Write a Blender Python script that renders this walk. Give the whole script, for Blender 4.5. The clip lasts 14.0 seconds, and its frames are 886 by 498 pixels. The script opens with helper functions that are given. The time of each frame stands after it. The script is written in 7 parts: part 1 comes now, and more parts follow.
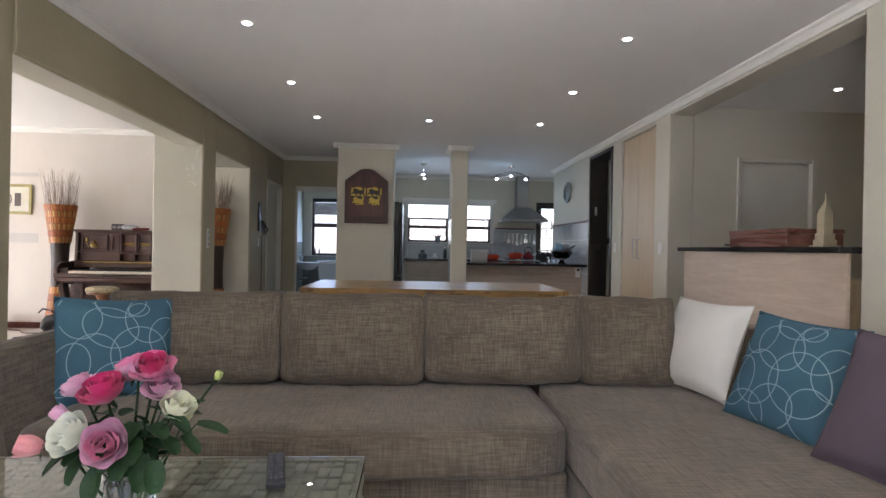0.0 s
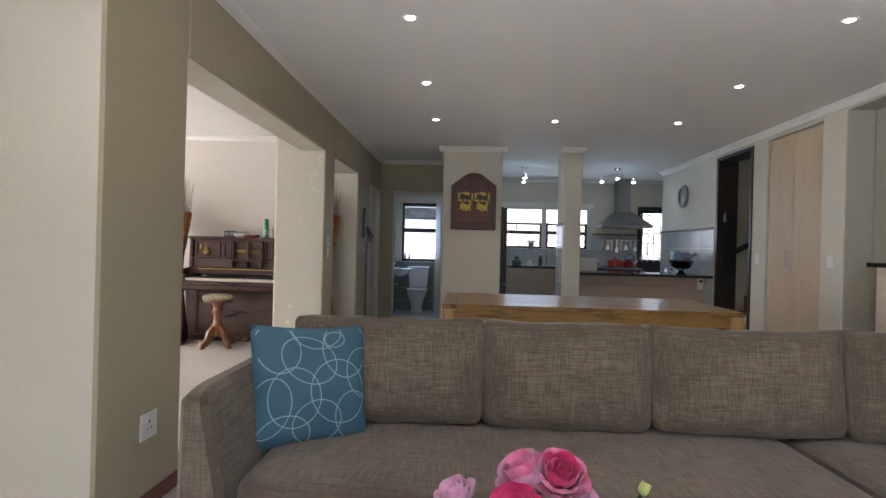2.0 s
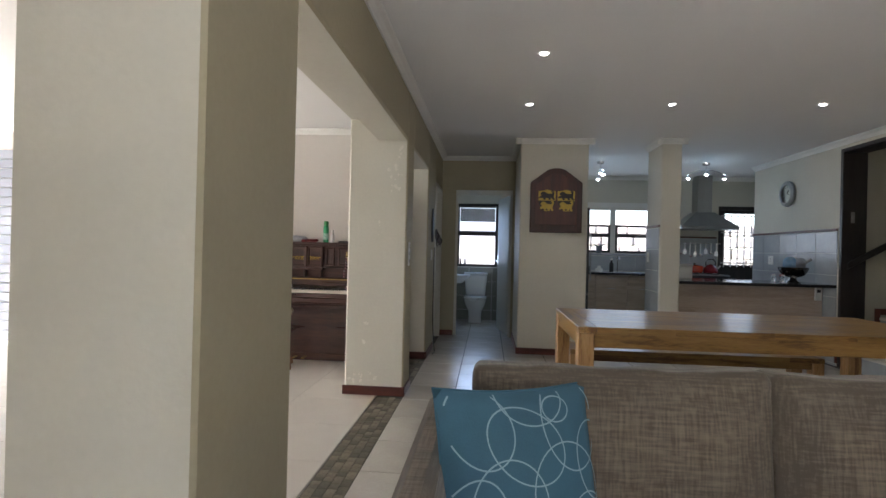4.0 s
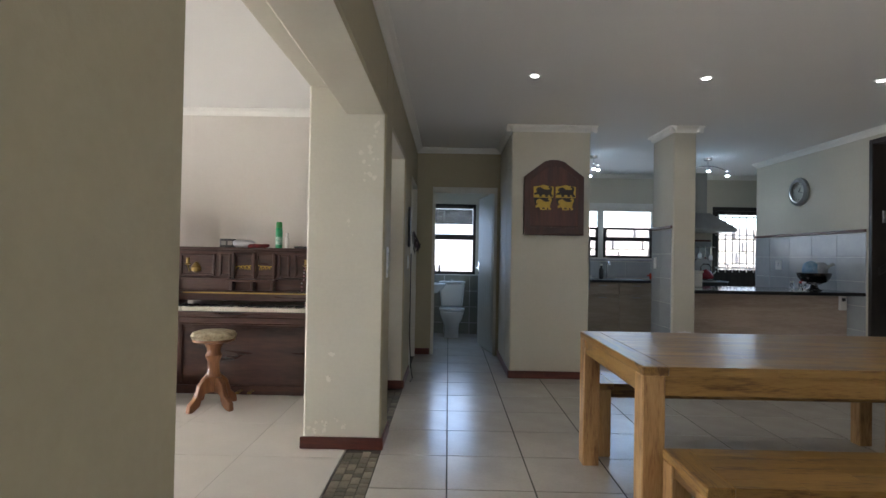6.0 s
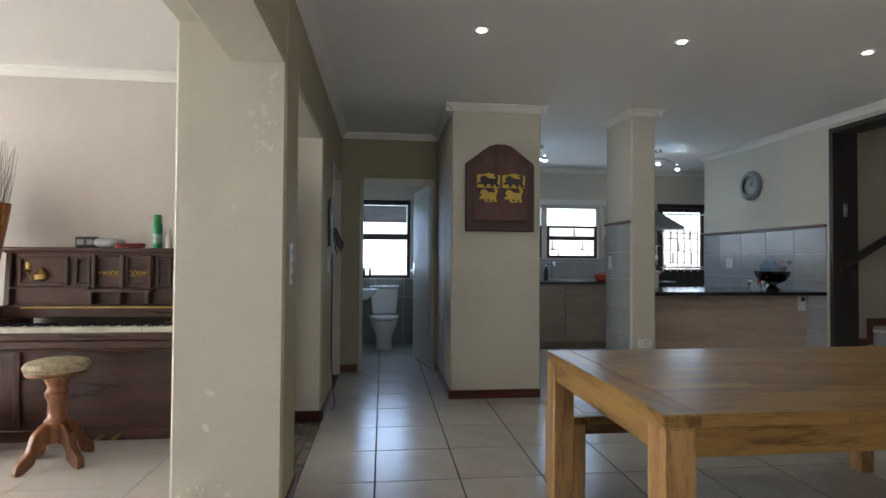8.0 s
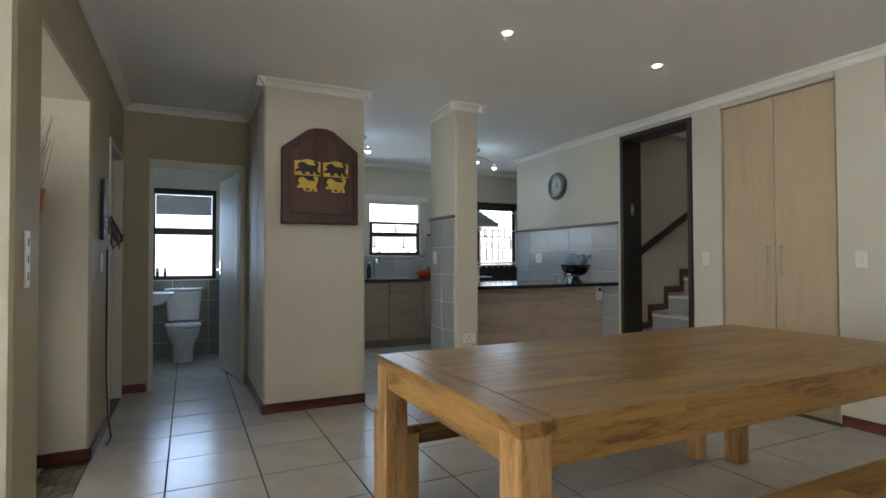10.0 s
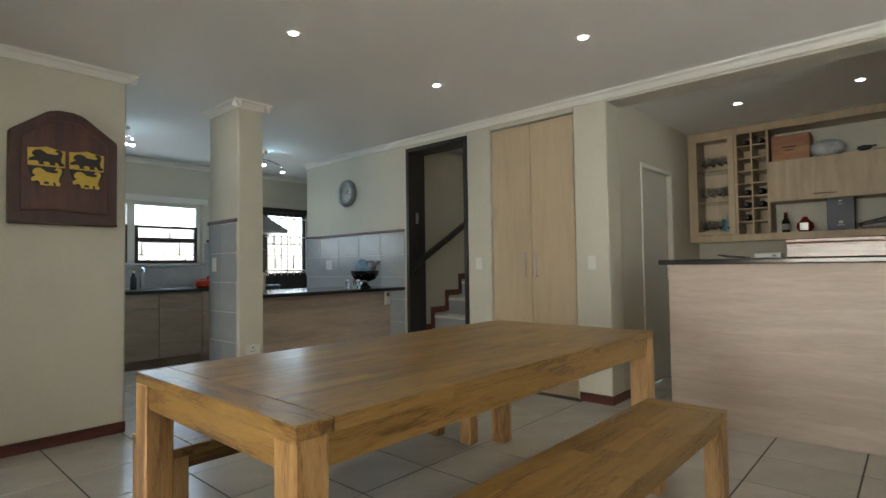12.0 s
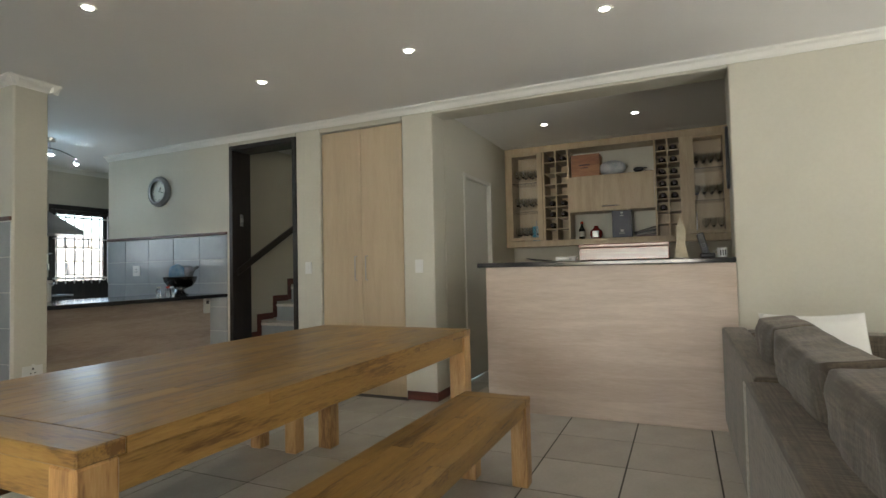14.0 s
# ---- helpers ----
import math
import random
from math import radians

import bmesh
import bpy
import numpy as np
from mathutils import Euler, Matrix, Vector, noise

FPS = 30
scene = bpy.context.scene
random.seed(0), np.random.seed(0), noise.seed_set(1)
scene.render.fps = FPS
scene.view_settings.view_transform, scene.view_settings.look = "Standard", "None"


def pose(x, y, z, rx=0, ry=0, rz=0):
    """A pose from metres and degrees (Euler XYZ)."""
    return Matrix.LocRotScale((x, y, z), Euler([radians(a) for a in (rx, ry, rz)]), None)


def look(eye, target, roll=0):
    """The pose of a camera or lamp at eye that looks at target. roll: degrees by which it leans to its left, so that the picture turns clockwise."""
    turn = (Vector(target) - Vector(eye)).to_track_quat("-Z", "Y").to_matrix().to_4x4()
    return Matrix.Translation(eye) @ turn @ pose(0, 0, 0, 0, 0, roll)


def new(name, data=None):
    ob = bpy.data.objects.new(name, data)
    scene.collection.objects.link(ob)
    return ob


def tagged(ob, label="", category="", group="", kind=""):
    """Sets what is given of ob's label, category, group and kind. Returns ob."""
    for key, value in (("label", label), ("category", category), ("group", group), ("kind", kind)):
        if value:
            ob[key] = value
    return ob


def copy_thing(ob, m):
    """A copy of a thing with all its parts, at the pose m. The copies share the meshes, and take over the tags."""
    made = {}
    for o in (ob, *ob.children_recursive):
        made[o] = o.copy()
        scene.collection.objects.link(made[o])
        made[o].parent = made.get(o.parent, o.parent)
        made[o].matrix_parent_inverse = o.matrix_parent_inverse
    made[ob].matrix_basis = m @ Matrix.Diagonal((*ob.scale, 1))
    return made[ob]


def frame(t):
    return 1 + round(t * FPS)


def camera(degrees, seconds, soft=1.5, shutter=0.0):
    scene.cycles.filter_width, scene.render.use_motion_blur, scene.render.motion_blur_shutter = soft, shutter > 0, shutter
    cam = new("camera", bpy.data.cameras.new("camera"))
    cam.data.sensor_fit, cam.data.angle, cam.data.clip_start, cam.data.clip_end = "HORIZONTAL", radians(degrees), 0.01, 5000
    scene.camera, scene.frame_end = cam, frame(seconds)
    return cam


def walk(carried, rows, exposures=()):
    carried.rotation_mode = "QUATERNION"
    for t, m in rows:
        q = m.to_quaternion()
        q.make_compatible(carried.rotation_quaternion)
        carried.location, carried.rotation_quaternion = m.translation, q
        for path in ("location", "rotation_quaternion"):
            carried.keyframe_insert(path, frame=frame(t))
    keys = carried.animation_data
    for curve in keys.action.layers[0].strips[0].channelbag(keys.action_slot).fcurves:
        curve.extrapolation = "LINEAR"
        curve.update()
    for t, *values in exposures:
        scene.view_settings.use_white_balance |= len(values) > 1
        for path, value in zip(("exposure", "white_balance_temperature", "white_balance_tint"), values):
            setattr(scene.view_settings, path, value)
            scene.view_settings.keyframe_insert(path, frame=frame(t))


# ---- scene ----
cam = camera(80.1, 14.0)
PATH = [
    (0, (0.959, 0.495, 1.112), (1.068, 2.492, 1.11), 1.1),
    (0.5, (0.8, 0.58, 1.126), (0.864, 2.579, 1.125), 1.2),
    (1, (0.629, 0.649, 1.154), (0.63, 2.649, 1.15), 1.2),
    (1.5, (0.453, 0.751, 1.169), (0.388, 2.75, 1.169), 1.5),
    (2, (0.227, 0.869, 1.187), (0.131, 2.867, 1.185), 1.5),
    (2.5, (0.046, 1.03, 1.184), (-0.099, 3.025, 1.18), 1.6),
    (3, (-0.151, 1.25, 1.199), (-0.318, 3.243, 1.198), 1.4),
    (3.5, (-0.341, 1.427, 1.204), (-0.523, 3.419, 1.206), 1.4),
    (6, (-0.766, 2.6, 1.217), (-0.787, 4.599, 1.244), 1.0),
    (6.5, (-0.744, 2.853, 1.215), (-0.729, 4.853, 1.249), 0.8),
    (7, (-0.733, 3.104, 1.213), (-0.676, 5.103, 1.252), 0.5),
    (8, (-0.722, 3.42, 1.195), (-0.496, 5.407, 1.237), 0.4),
    (9.5, (-0.652, 3.784, 1.159), (0.013, 5.67, 1.204), 0.2),
    (10, (-0.658, 3.748, 1.163), (0.214, 5.548, 1.204), -0.2),
    (10.5, (-0.655, 3.729, 1.167), (0.396, 5.43, 1.205), -0.3),
    (11, (-0.657, 3.691, 1.162), (0.537, 5.295, 1.21), -0.5),
    (11.5, (-0.641, 3.719, 1.146), (0.708, 5.194, 1.204), -0.7),
    (12, (-0.632, 3.716, 1.138), (0.854, 5.053, 1.205), -0.8),
    (12.5, (-0.64, 3.679, 1.14), (0.974, 4.858, 1.206), -1.1),
    (13, (-0.616, 3.703, 1.113), (1.101, 4.727, 1.193), -1.3),
    (13.5, (-0.618, 3.711, 1.111), (1.171, 4.601, 1.193), -1.2),
    (14, (-0.635, 3.65, 1.134), (1.187, 4.472, 1.206), -1.3),
]
walk(cam, [(t, look(eye, target, roll)) for t, eye, target, roll in PATH], [(0.0, 2.45, 5950, 17), (2.0, 2.45, 5950, 17), (3.5, 2.25, 5950, 15), (6.0, 2.25, 5900, 13), (7.0, 2.2, 5900, 12), (9.5, 2.55, 6100, 11), (12.5, 2.65, 6300, 6), (14.0, 2.65, 6300, 7)])

# ---------------------------------------------------------------- light
world = bpy.data.worlds.new("sky")
scene.world = world
world.use_nodes = True
_wn = world.node_tree.nodes
_sky = _wn.new("ShaderNodeTexSky")
_sky.sky_type = "NISHITA"
_sky.sun_disc = False
_sky.sun_elevation, _sky.sun_rotation = radians(35), radians(245)
world.node_tree.links.new(_sky.outputs[0], _wn["Background"].inputs[0])
_wn["Background"].inputs[1].default_value = 0.15


def lamp(name, kind, m, energy, colour=(1, 1, 1), **kw):
    d = bpy.data.lights.new(name, kind)
    d.energy, d.color = energy, colour
    for k, v in kw.items():
        if k == "size":
            d.shape, d.size, d.size_y = "RECTANGLE", v[0], v[1]
        elif k == "spread":
            d.spread = v
        elif k == "angle":
            d.angle = v
        elif k == "radius":
            d.shadow_soft_size = v
        elif k == "cone":
            d.spot_size, d.spot_blend = v, 0.6
    ob = new(name, d)
    ob.matrix_world = m
    return ob


SUN_WAY = Vector((0.76, 0.28, -0.58))
lamp("sun", "SUN", look((-12, 0, 9), Vector((-12, 0, 9)) + SUN_WAY), 5.0, (1, 0.95, 0.86), angle=radians(0.55))
# area lamps standing in for daylight in the glazed openings
# added fill by the unseen south doors, aimed up to brighten the ceiling
lamp("daylight_living", "AREA", look((0.25, -1.40, 0.45), (0.40, -0.88, 2.0)), 23, (0.98, 0.98, 1.0), size=(0.9, 0.6), spread=radians(130))
lamp("daylight_piano_room", "AREA", look((-8.55, 4.6, 0.9), (-7.55, 4.6, 1.4)), 17, (1, 0.98, 0.95), size=(3.0, 1.6), spread=radians(140))
lamp("daylight_kitchen", "AREA", look((1.62, 10.90, 1.62), (1.62, 8, 1.3)), 1.25, (0.66, 0.83, 1.0), size=(1.6, 0.75))
lamp("daylight_kitchen_door", "AREA", look((3.9, 10.90, 1.5), (3.7, 8, 1.2)), 0.5, (0.66, 0.83, 1.0), size=(0.7, 0.9))
lamp("daylight_toilet", "AREA", look((-0.70, 10.90, 1.45), (-0.7, 8, 0.8)), 1.6, (0.50, 0.70, 1.0), size=(0.6, 0.9))

# ---------------------------------------------------------------- materials
def _mat(name):
    m = bpy.data.materials.new(name)
    m.use_nodes = True
    return m, m.node_tree.nodes, m.node_tree.links, m.node_tree.nodes["Principled BSDF"]


def surface(name, a, b=None, rough=0.6, scale=4.0, fine=60.0, bump=0.0, metal=0.0, rand=0.0, stretch=(1, 1, 1), rough_var=0.1, spec=0.5, detail=4):
    """A painted or plain surface: two colours mixed by broad and fine noise, with relief."""
    m, n, l, p = _mat(name)
    b = b or tuple(c * 0.82 for c in a)
    tc = n.new("ShaderNodeTexCoord")
    mp = n.new("ShaderNodeMapping")
    mp.inputs["Scale"].default_value = stretch
    l.new(tc.outputs["Object"], mp.inputs[0])
    n1, n2 = n.new("ShaderNodeTexNoise"), n.new("ShaderNodeTexNoise")
    for t, s in ((n1, scale), (n2, fine)):
        t.inputs["Scale"].default_value = s
        t.inputs["Detail"].default_value = detail
        l.new(mp.outputs[0], t.inputs["Vector"])
    add = n.new("ShaderNodeMath")
    add.operation = "MULTIPLY_ADD"
    add.inputs[1].default_value = 0.35
    l.new(n2.outputs["Fac"], add.inputs[0])
    sc = n.new("ShaderNodeMath")
    sc.operation = "MULTIPLY"
    sc.inputs[1].default_value = 0.65
    l.new(n1.outputs["Fac"], sc.inputs[0])
    l.new(sc.outputs[0], add.inputs[2])
    rp = n.new("ShaderNodeValToRGB")
    rp.color_ramp.elements[0].position, rp.color_ramp.elements[1].position = 0.33, 0.67
    rp.color_ramp.elements[0].color, rp.color_ramp.elements[1].color = (*b, 1), (*a, 1)
    l.new(add.outputs[0], rp.inputs[0])
    out = rp.outputs[0]
    if rand:
        oi = n.new("ShaderNodeObjectInfo")
        hs = n.new("ShaderNodeHueSaturation")
        mr = n.new("ShaderNodeMapRange")
        mr.inputs["To Min"].default_value, mr.inputs["To Max"].default_value = 1 - rand, 1 + rand
        l.new(oi.outputs["Random"], mr.inputs[0])
        l.new(mr.outputs[0], hs.inputs["Value"])
        l.new(out, hs.inputs["Color"])
        out = hs.outputs[0]
    l.new(out, p.inputs["Base Color"])
    rr = n.new("ShaderNodeMapRange")
    rr.inputs["To Min"].default_value, rr.inputs["To Max"].default_value = max(0.02, rough - rough_var), min(1, rough + rough_var)
    l.new(n1.outputs["Fac"], rr.inputs[0])
    l.new(rr.outputs[0], p.inputs["Roughness"])
    p.inputs["Metallic"].default_value = metal
    p.inputs["Specular IOR Level"].default_value = spec
    if bump:
        bp = n.new("ShaderNodeBump")
        bp.inputs["Strength"].default_value = bump
        bp.inputs["Distance"].default_value = 0.004
        l.new(n2.outputs["Fac"], bp.inputs["Height"])
        l.new(bp.outputs[0], p.inputs["Normal"])
    return m


def wood(name, light, mid, dark, along="x", rough=0.35, ring=18.0, rand=0.12, bump=0.08, coat=0.0, lo=0.39):
    """Planked timber with grain along one axis, streaks and knots."""
    m, n, l, p = _mat(name)
    tc = n.new("ShaderNodeTexCoord")
    oi = n.new("ShaderNodeObjectInfo")
    off = n.new("ShaderNodeVectorMath")
    off.operation = "MULTIPLY_ADD"
    off.inputs[1].default_value = (1, 1, 1)
    cx = n.new("ShaderNodeCombineXYZ")
    ml = n.new("ShaderNodeMath")
    ml.operation = "MULTIPLY"
    ml.inputs[1].default_value = 37.0
    l.new(oi.outputs["Random"], ml.inputs[0])
    for i in range(3):
        l.new(ml.outputs[0], cx.inputs[i])
    l.new(tc.outputs["Object"], off.inputs[0])
    l.new(cx.outputs[0], off.inputs[2])
    mp = n.new("ShaderNodeMapping")
    s = {"x": (0.12, 1, 1), "y": (1, 0.12, 1), "z": (1, 1, 0.12)}[along]
    mp.inputs["Scale"].default_value = s
    l.new(off.outputs[0], mp.inputs[0])
    n1, n2, n3 = (n.new("ShaderNodeTexNoise") for _ in range(3))
    for t, sc_, d in ((n1, ring, 6), (n2, ring * 9, 3), (n3, ring * 0.22, 2)):
        t.inputs["Scale"].default_value, t.inputs["Detail"].default_value = sc_, d
        l.new(mp.outputs[0], t.inputs["Vector"])
    n1.inputs["Distortion"].default_value = 0.8
    r1 = n.new("ShaderNodeValToRGB")
    e = r1.color_ramp.elements
    e[0].position, e[0].color = lo, (*dark, 1)
    e[1].position, e[1].color = 0.63, (*light, 1)
    k = e.new(0.505)
    k.color = (*mid, 1)
    mix = n.new("ShaderNodeMath")
    mix.operation = "MULTIPLY_ADD"
    mix.inputs[1].default_value = 0.25
    l.new(n2.outputs["Fac"], mix.inputs[0])
    h = n.new("ShaderNodeMath")
    h.operation = "MULTIPLY_ADD"
    h.inputs[1].default_value = 0.5
    l.new(n1.outputs["Fac"], h.inputs[0])
    q = n.new("ShaderNodeMath")
    q.operation = "MULTIPLY"
    q.inputs[1].default_value = 0.28
    l.new(n3.outputs["Fac"], q.inputs[0])
    l.new(q.outputs[0], h.inputs[2])
    l.new(h.outputs[0], mix.inputs[2])
    l.new(mix.outputs[0], r1.inputs[0])
    hs = n.new("ShaderNodeHueSaturation")
    mr = n.new("ShaderNodeMapRange")
    mr.inputs["To Min"].default_value, mr.inputs["To Max"].default_value = 1 - rand, 1 + rand
    l.new(oi.outputs["Random"], mr.inputs[0])
    l.new(mr.outputs[0], hs.inputs["Value"])
    l.new(r1.outputs[0], hs.inputs["Color"])
    l.new(hs.outputs[0], p.inputs["Base Color"])
    rr = n.new("ShaderNodeMapRange")
    rr.inputs["To Min"].default_value, rr.inputs["To Max"].default_value = rough - 0.08, rough + 0.15
    l.new(n1.outputs["Fac"], rr.inputs[0])
    l.new(rr.outputs[0], p.inputs["Roughness"])
    p.inputs["Coat Weight"].default_value = coat
    p.inputs["Coat Roughness"].default_value = 0.15
    bp = n.new("ShaderNodeBump")
    bp.inputs["Strength"].default_value, bp.inputs["Distance"].default_value = bump, 0.003
    l.new(mix.outputs[0], bp.inputs["Height"])
    l.new(bp.outputs[0], p.inputs["Normal"])
    return m


def weave(name, a, b, scale=220.0, rough=0.9):
    """Coarse slubbed upholstery: crossing threads of uneven tone."""
    m, n, l, p = _mat(name)
    tc = n.new("ShaderNodeTexCoord")
    hs = []
    for st in ((0.07, 1, 1), (1, 1, 0.07), (1, 0.07, 1)):
        mp = n.new("ShaderNodeMapping")
        mp.inputs["Scale"].default_value = st
        l.new(tc.outputs["Object"], mp.inputs[0])
        t = n.new("ShaderNodeTexNoise")
        t.inputs["Scale"].default_value, t.inputs["Detail"].default_value = scale, 3
        l.new(mp.outputs[0], t.inputs["Vector"])
        hs.append(t)
    ab = n.new("ShaderNodeVectorMath")
    ab.operation = "ABSOLUTE"
    l.new(tc.outputs["Normal"], ab.inputs[0])
    sp = n.new("ShaderNodeSeparateXYZ")
    l.new(ab.outputs[0], sp.inputs[0])
    a2 = None
    for t, axis in zip(hs, ("X", "Z", "Y")):
        inv = n.new("ShaderNodeMath")
        inv.operation = "SUBTRACT"
        inv.inputs[0].default_value = 1.0
        l.new(sp.outputs[axis], inv.inputs[1])
        mu = n.new("ShaderNodeMath")
        mu.operation = "MULTIPLY_ADD"
        l.new(t.outputs["Fac"], mu.inputs[0])
        l.new(inv.outputs[0], mu.inputs[1])
        mu.inputs[2].default_value = 0.0
        if a2:
            l.new(a2.outputs[0], mu.inputs[2])
        a2 = mu
    big = n.new("ShaderNodeTexNoise")
    big.inputs["Scale"].default_value = 5
    l.new(tc.outputs["Object"], big.inputs["Vector"])
    a3 = n.new("ShaderNodeMath")
    a3.operation = "MULTIPLY_ADD"
    a3.inputs[1].default_value = 0.5
    l.new(big.outputs["Fac"], a3.inputs[0])
    l.new(a2.outputs[0], a3.inputs[2])
    mr = n.new("ShaderNodeMapRange")
    mr.inputs["From Min"].default_value, mr.inputs["From Max"].default_value = 0.98, 1.52
    l.new(a3.outputs[0], mr.inputs[0])
    mx = n.new("ShaderNodeMix")
    mx.data_type = "RGBA"
    mx.inputs[6].default_value, mx.inputs[7].default_value = (*b, 1), (*a, 1)
    l.new(mr.outputs[0], mx.inputs[0])
    l.new(mx.outputs[2], p.inputs["Base Color"])
    p.inputs["Roughness"].default_value = rough
    p.inputs["Sheen Weight"].default_value = 0.15
    bp = n.new("ShaderNodeBump")
    bp.inputs["Strength"].default_value, bp.inputs["Distance"].default_value = 0.35, 0.003
    l.new(a2.outputs[0], bp.inputs["Height"])
    l.new(bp.outputs[0], p.inputs["Normal"])
    return m


def glow(name, colour, strength):
    m, n, l, p = _mat(name)
    p.inputs["Base Color"].default_value = (*colour, 1)
    p.inputs["Emission Color"].default_value = (*colour, 1)
    p.inputs["Emission Strength"].default_value = strength
    return m


def glass(name, colour=(1, 1, 1), rough=0.0, ior=1.45):
    m, n, l, p = _mat(name)
    p.inputs["Base Color"].default_value = (*colour, 1)
    p.inputs["Transmission Weight"].default_value = 1
    p.inputs["Roughness"].default_value = rough
    p.inputs["IOR"].default_value = ior
    return m


M = {}
M["wall"] = surface("cream_paint", (0.60, 0.57, 0.475), (0.55, 0.52, 0.43), 0.62, 1.3, 45, 0.25)
# khaki paint tone, darkened so the colour also holds these walls' shade
M["khaki"] = surface("khaki_shade_paint", (0.42, 0.368, 0.245), (0.375, 0.326, 0.213), 0.62, 1.3, 45, 0.25)
M["wall_white"] = surface("warm_white_paint", (0.63, 0.585, 0.53), (0.59, 0.545, 0.49), 0.65, 1.2, 45, 0.25)
M["wall_wc"] = surface("green_grey_paint", (0.58, 0.58, 0.50), (0.53, 0.53, 0.46), 0.6, 1.5, 45, 0.2)
M["ceiling"] = surface("ceiling_paint", (0.84, 0.82, 0.79), (0.80, 0.78, 0.75), 0.8, 0.8, 60, 0.1)
M["cornice"] = surface("cornice_paint", (0.80, 0.78, 0.73), (0.76, 0.74, 0.69), 0.7, 2, 60, 0.05)
M["grout"] = surface("dark_grout", (0.085, 0.075, 0.065), (0.05, 0.045, 0.04), 0.9, 6, 120, 0.4)
M["grout_pale"] = surface("pale_grout", (0.45, 0.42, 0.38), (0.36, 0.33, 0.30), 0.9, 6, 120, 0.3)
M["tile"] = surface("floor_tile_glaze", (0.54, 0.51, 0.45), (0.46, 0.43, 0.38), 0.23, 5, 55, 0.05, rand=0.05, rough_var=0.025)
M["tile_pale"] = surface("pale_floor_tile_glaze", (0.66, 0.62, 0.56), (0.60, 0.56, 0.50), 0.30, 5, 55, 0.05, rand=0.03, rough_var=0.07)
M["slate"] = surface("slate_mosaic", (0.23, 0.21, 0.15), (0.10, 0.085, 0.06), 0.55, 14, 80, 0.4, rand=0.45)
M["wall_tile"] = surface("grey_wall_tile", (0.40, 0.42, 0.43), (0.355, 0.375, 0.39), 0.22, 8, 60, 0.04, rand=0.04, rough_var=0.05)
M["wall_grout"] = surface("wall_grout", (0.66, 0.66, 0.64), (0.58, 0.58, 0.56), 0.85, 8, 90, 0.2)
M["skirting"] = wood("mahogany_skirting", (0.16, 0.045, 0.028), (0.11, 0.030, 0.020), (0.06, 0.018, 0.013), "x", 0.35, 10)
M["skirting_y"] = wood("mahogany_skirting_side", (0.16, 0.045, 0.028), (0.11, 0.030, 0.020), (0.06, 0.018, 0.013), "y", 0.35, 10)
M["dado"] = wood("dark_dado_rail", (0.13, 0.055, 0.035), (0.09, 0.038, 0.025), (0.05, 0.02, 0.015), "y", 0.35, 12)
M["table"] = wood("acacia", (0.37, 0.220, 0.064), (0.285, 0.160, 0.044), (0.140, 0.070, 0.022), "x", 0.36, 22, 0.10, 0.06, 0.12, 0.43)
M["table_y"] = wood("acacia_cross", (0.37, 0.220, 0.064), (0.285, 0.160, 0.044), (0.140, 0.070, 0.022), "y", 0.36, 22, 0.12, 0.06, 0.12, 0.43)
M["table_z"] = wood("acacia_upright", (0.52, 0.33, 0.145), (0.42, 0.24, 0.09), (0.20, 0.095, 0.035), "z", 0.38, 20, 0.12, 0.06)
M["oak_z"] = wood("pale_oak_upright", (0.54, 0.43, 0.29), (0.51, 0.40, 0.265), (0.47, 0.365, 0.24), "z", 0.42, 14, 0.02, 0.03)
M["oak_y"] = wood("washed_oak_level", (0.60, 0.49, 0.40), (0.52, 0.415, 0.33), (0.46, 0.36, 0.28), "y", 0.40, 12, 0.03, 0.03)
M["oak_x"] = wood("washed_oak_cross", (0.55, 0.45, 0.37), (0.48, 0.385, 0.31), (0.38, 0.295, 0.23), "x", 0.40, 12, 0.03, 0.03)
# darker version of the washed oak, used on the back wall units
M["oak_dark"] = wood("darker_oak_fronts", (0.36, 0.285, 0.215), (0.31, 0.24, 0.175), (0.25, 0.19, 0.135), "x", 0.40, 12, 0.03, 0.03)
M["wc_tile"] = surface("dull_green_wall_tile", (0.22, 0.22, 0.185), (0.18, 0.18, 0.15), 0.25, 8, 60, 0.04, rand=0.04, rough_var=0.05)
M["bar_wood"] = wood("pale_cabinet_wood", (0.50, 0.39, 0.245), (0.46, 0.35, 0.215), (0.39, 0.29, 0.175), "z", 0.42, 14, 0.03, 0.03)
M["granite"] = surface("black_granite", (0.035, 0.033, 0.035), (0.010, 0.010, 0.011), 0.10, 90, 260, 0, rough_var=0.04)
M["darkwood"] = wood("black_stained_frame", (0.035, 0.026, 0.021), (0.024, 0.018, 0.015), (0.012, 0.010, 0.009), "z", 0.38, 14)
M["piano"] = wood("piano_walnut", (0.095, 0.042, 0.028), (0.060, 0.025, 0.018), (0.030, 0.013, 0.010), "x", 0.28, 9, 0.15, 0.03, 0.3)
M["piano_z"] = wood("piano_walnut_upright", (0.090, 0.040, 0.027), (0.055, 0.023, 0.017), (0.028, 0.012, 0.010), "z", 0.28, 9, 0.15, 0.03, 0.3)
M["sofa"] = weave("taupe_weave", (0.205, 0.163, 0.116), (0.090, 0.071, 0.050), 130.0)
M["white_cloth"] = surface("white_cotton", (0.72, 0.70, 0.66), (0.66, 0.64, 0.60), 0.9, 6, 260, 0.3)
M["blue_cloth"] = surface("teal_cotton", (0.052, 0.135, 0.188), (0.040, 0.104, 0.150), 0.85, 8, 300, 0.3)
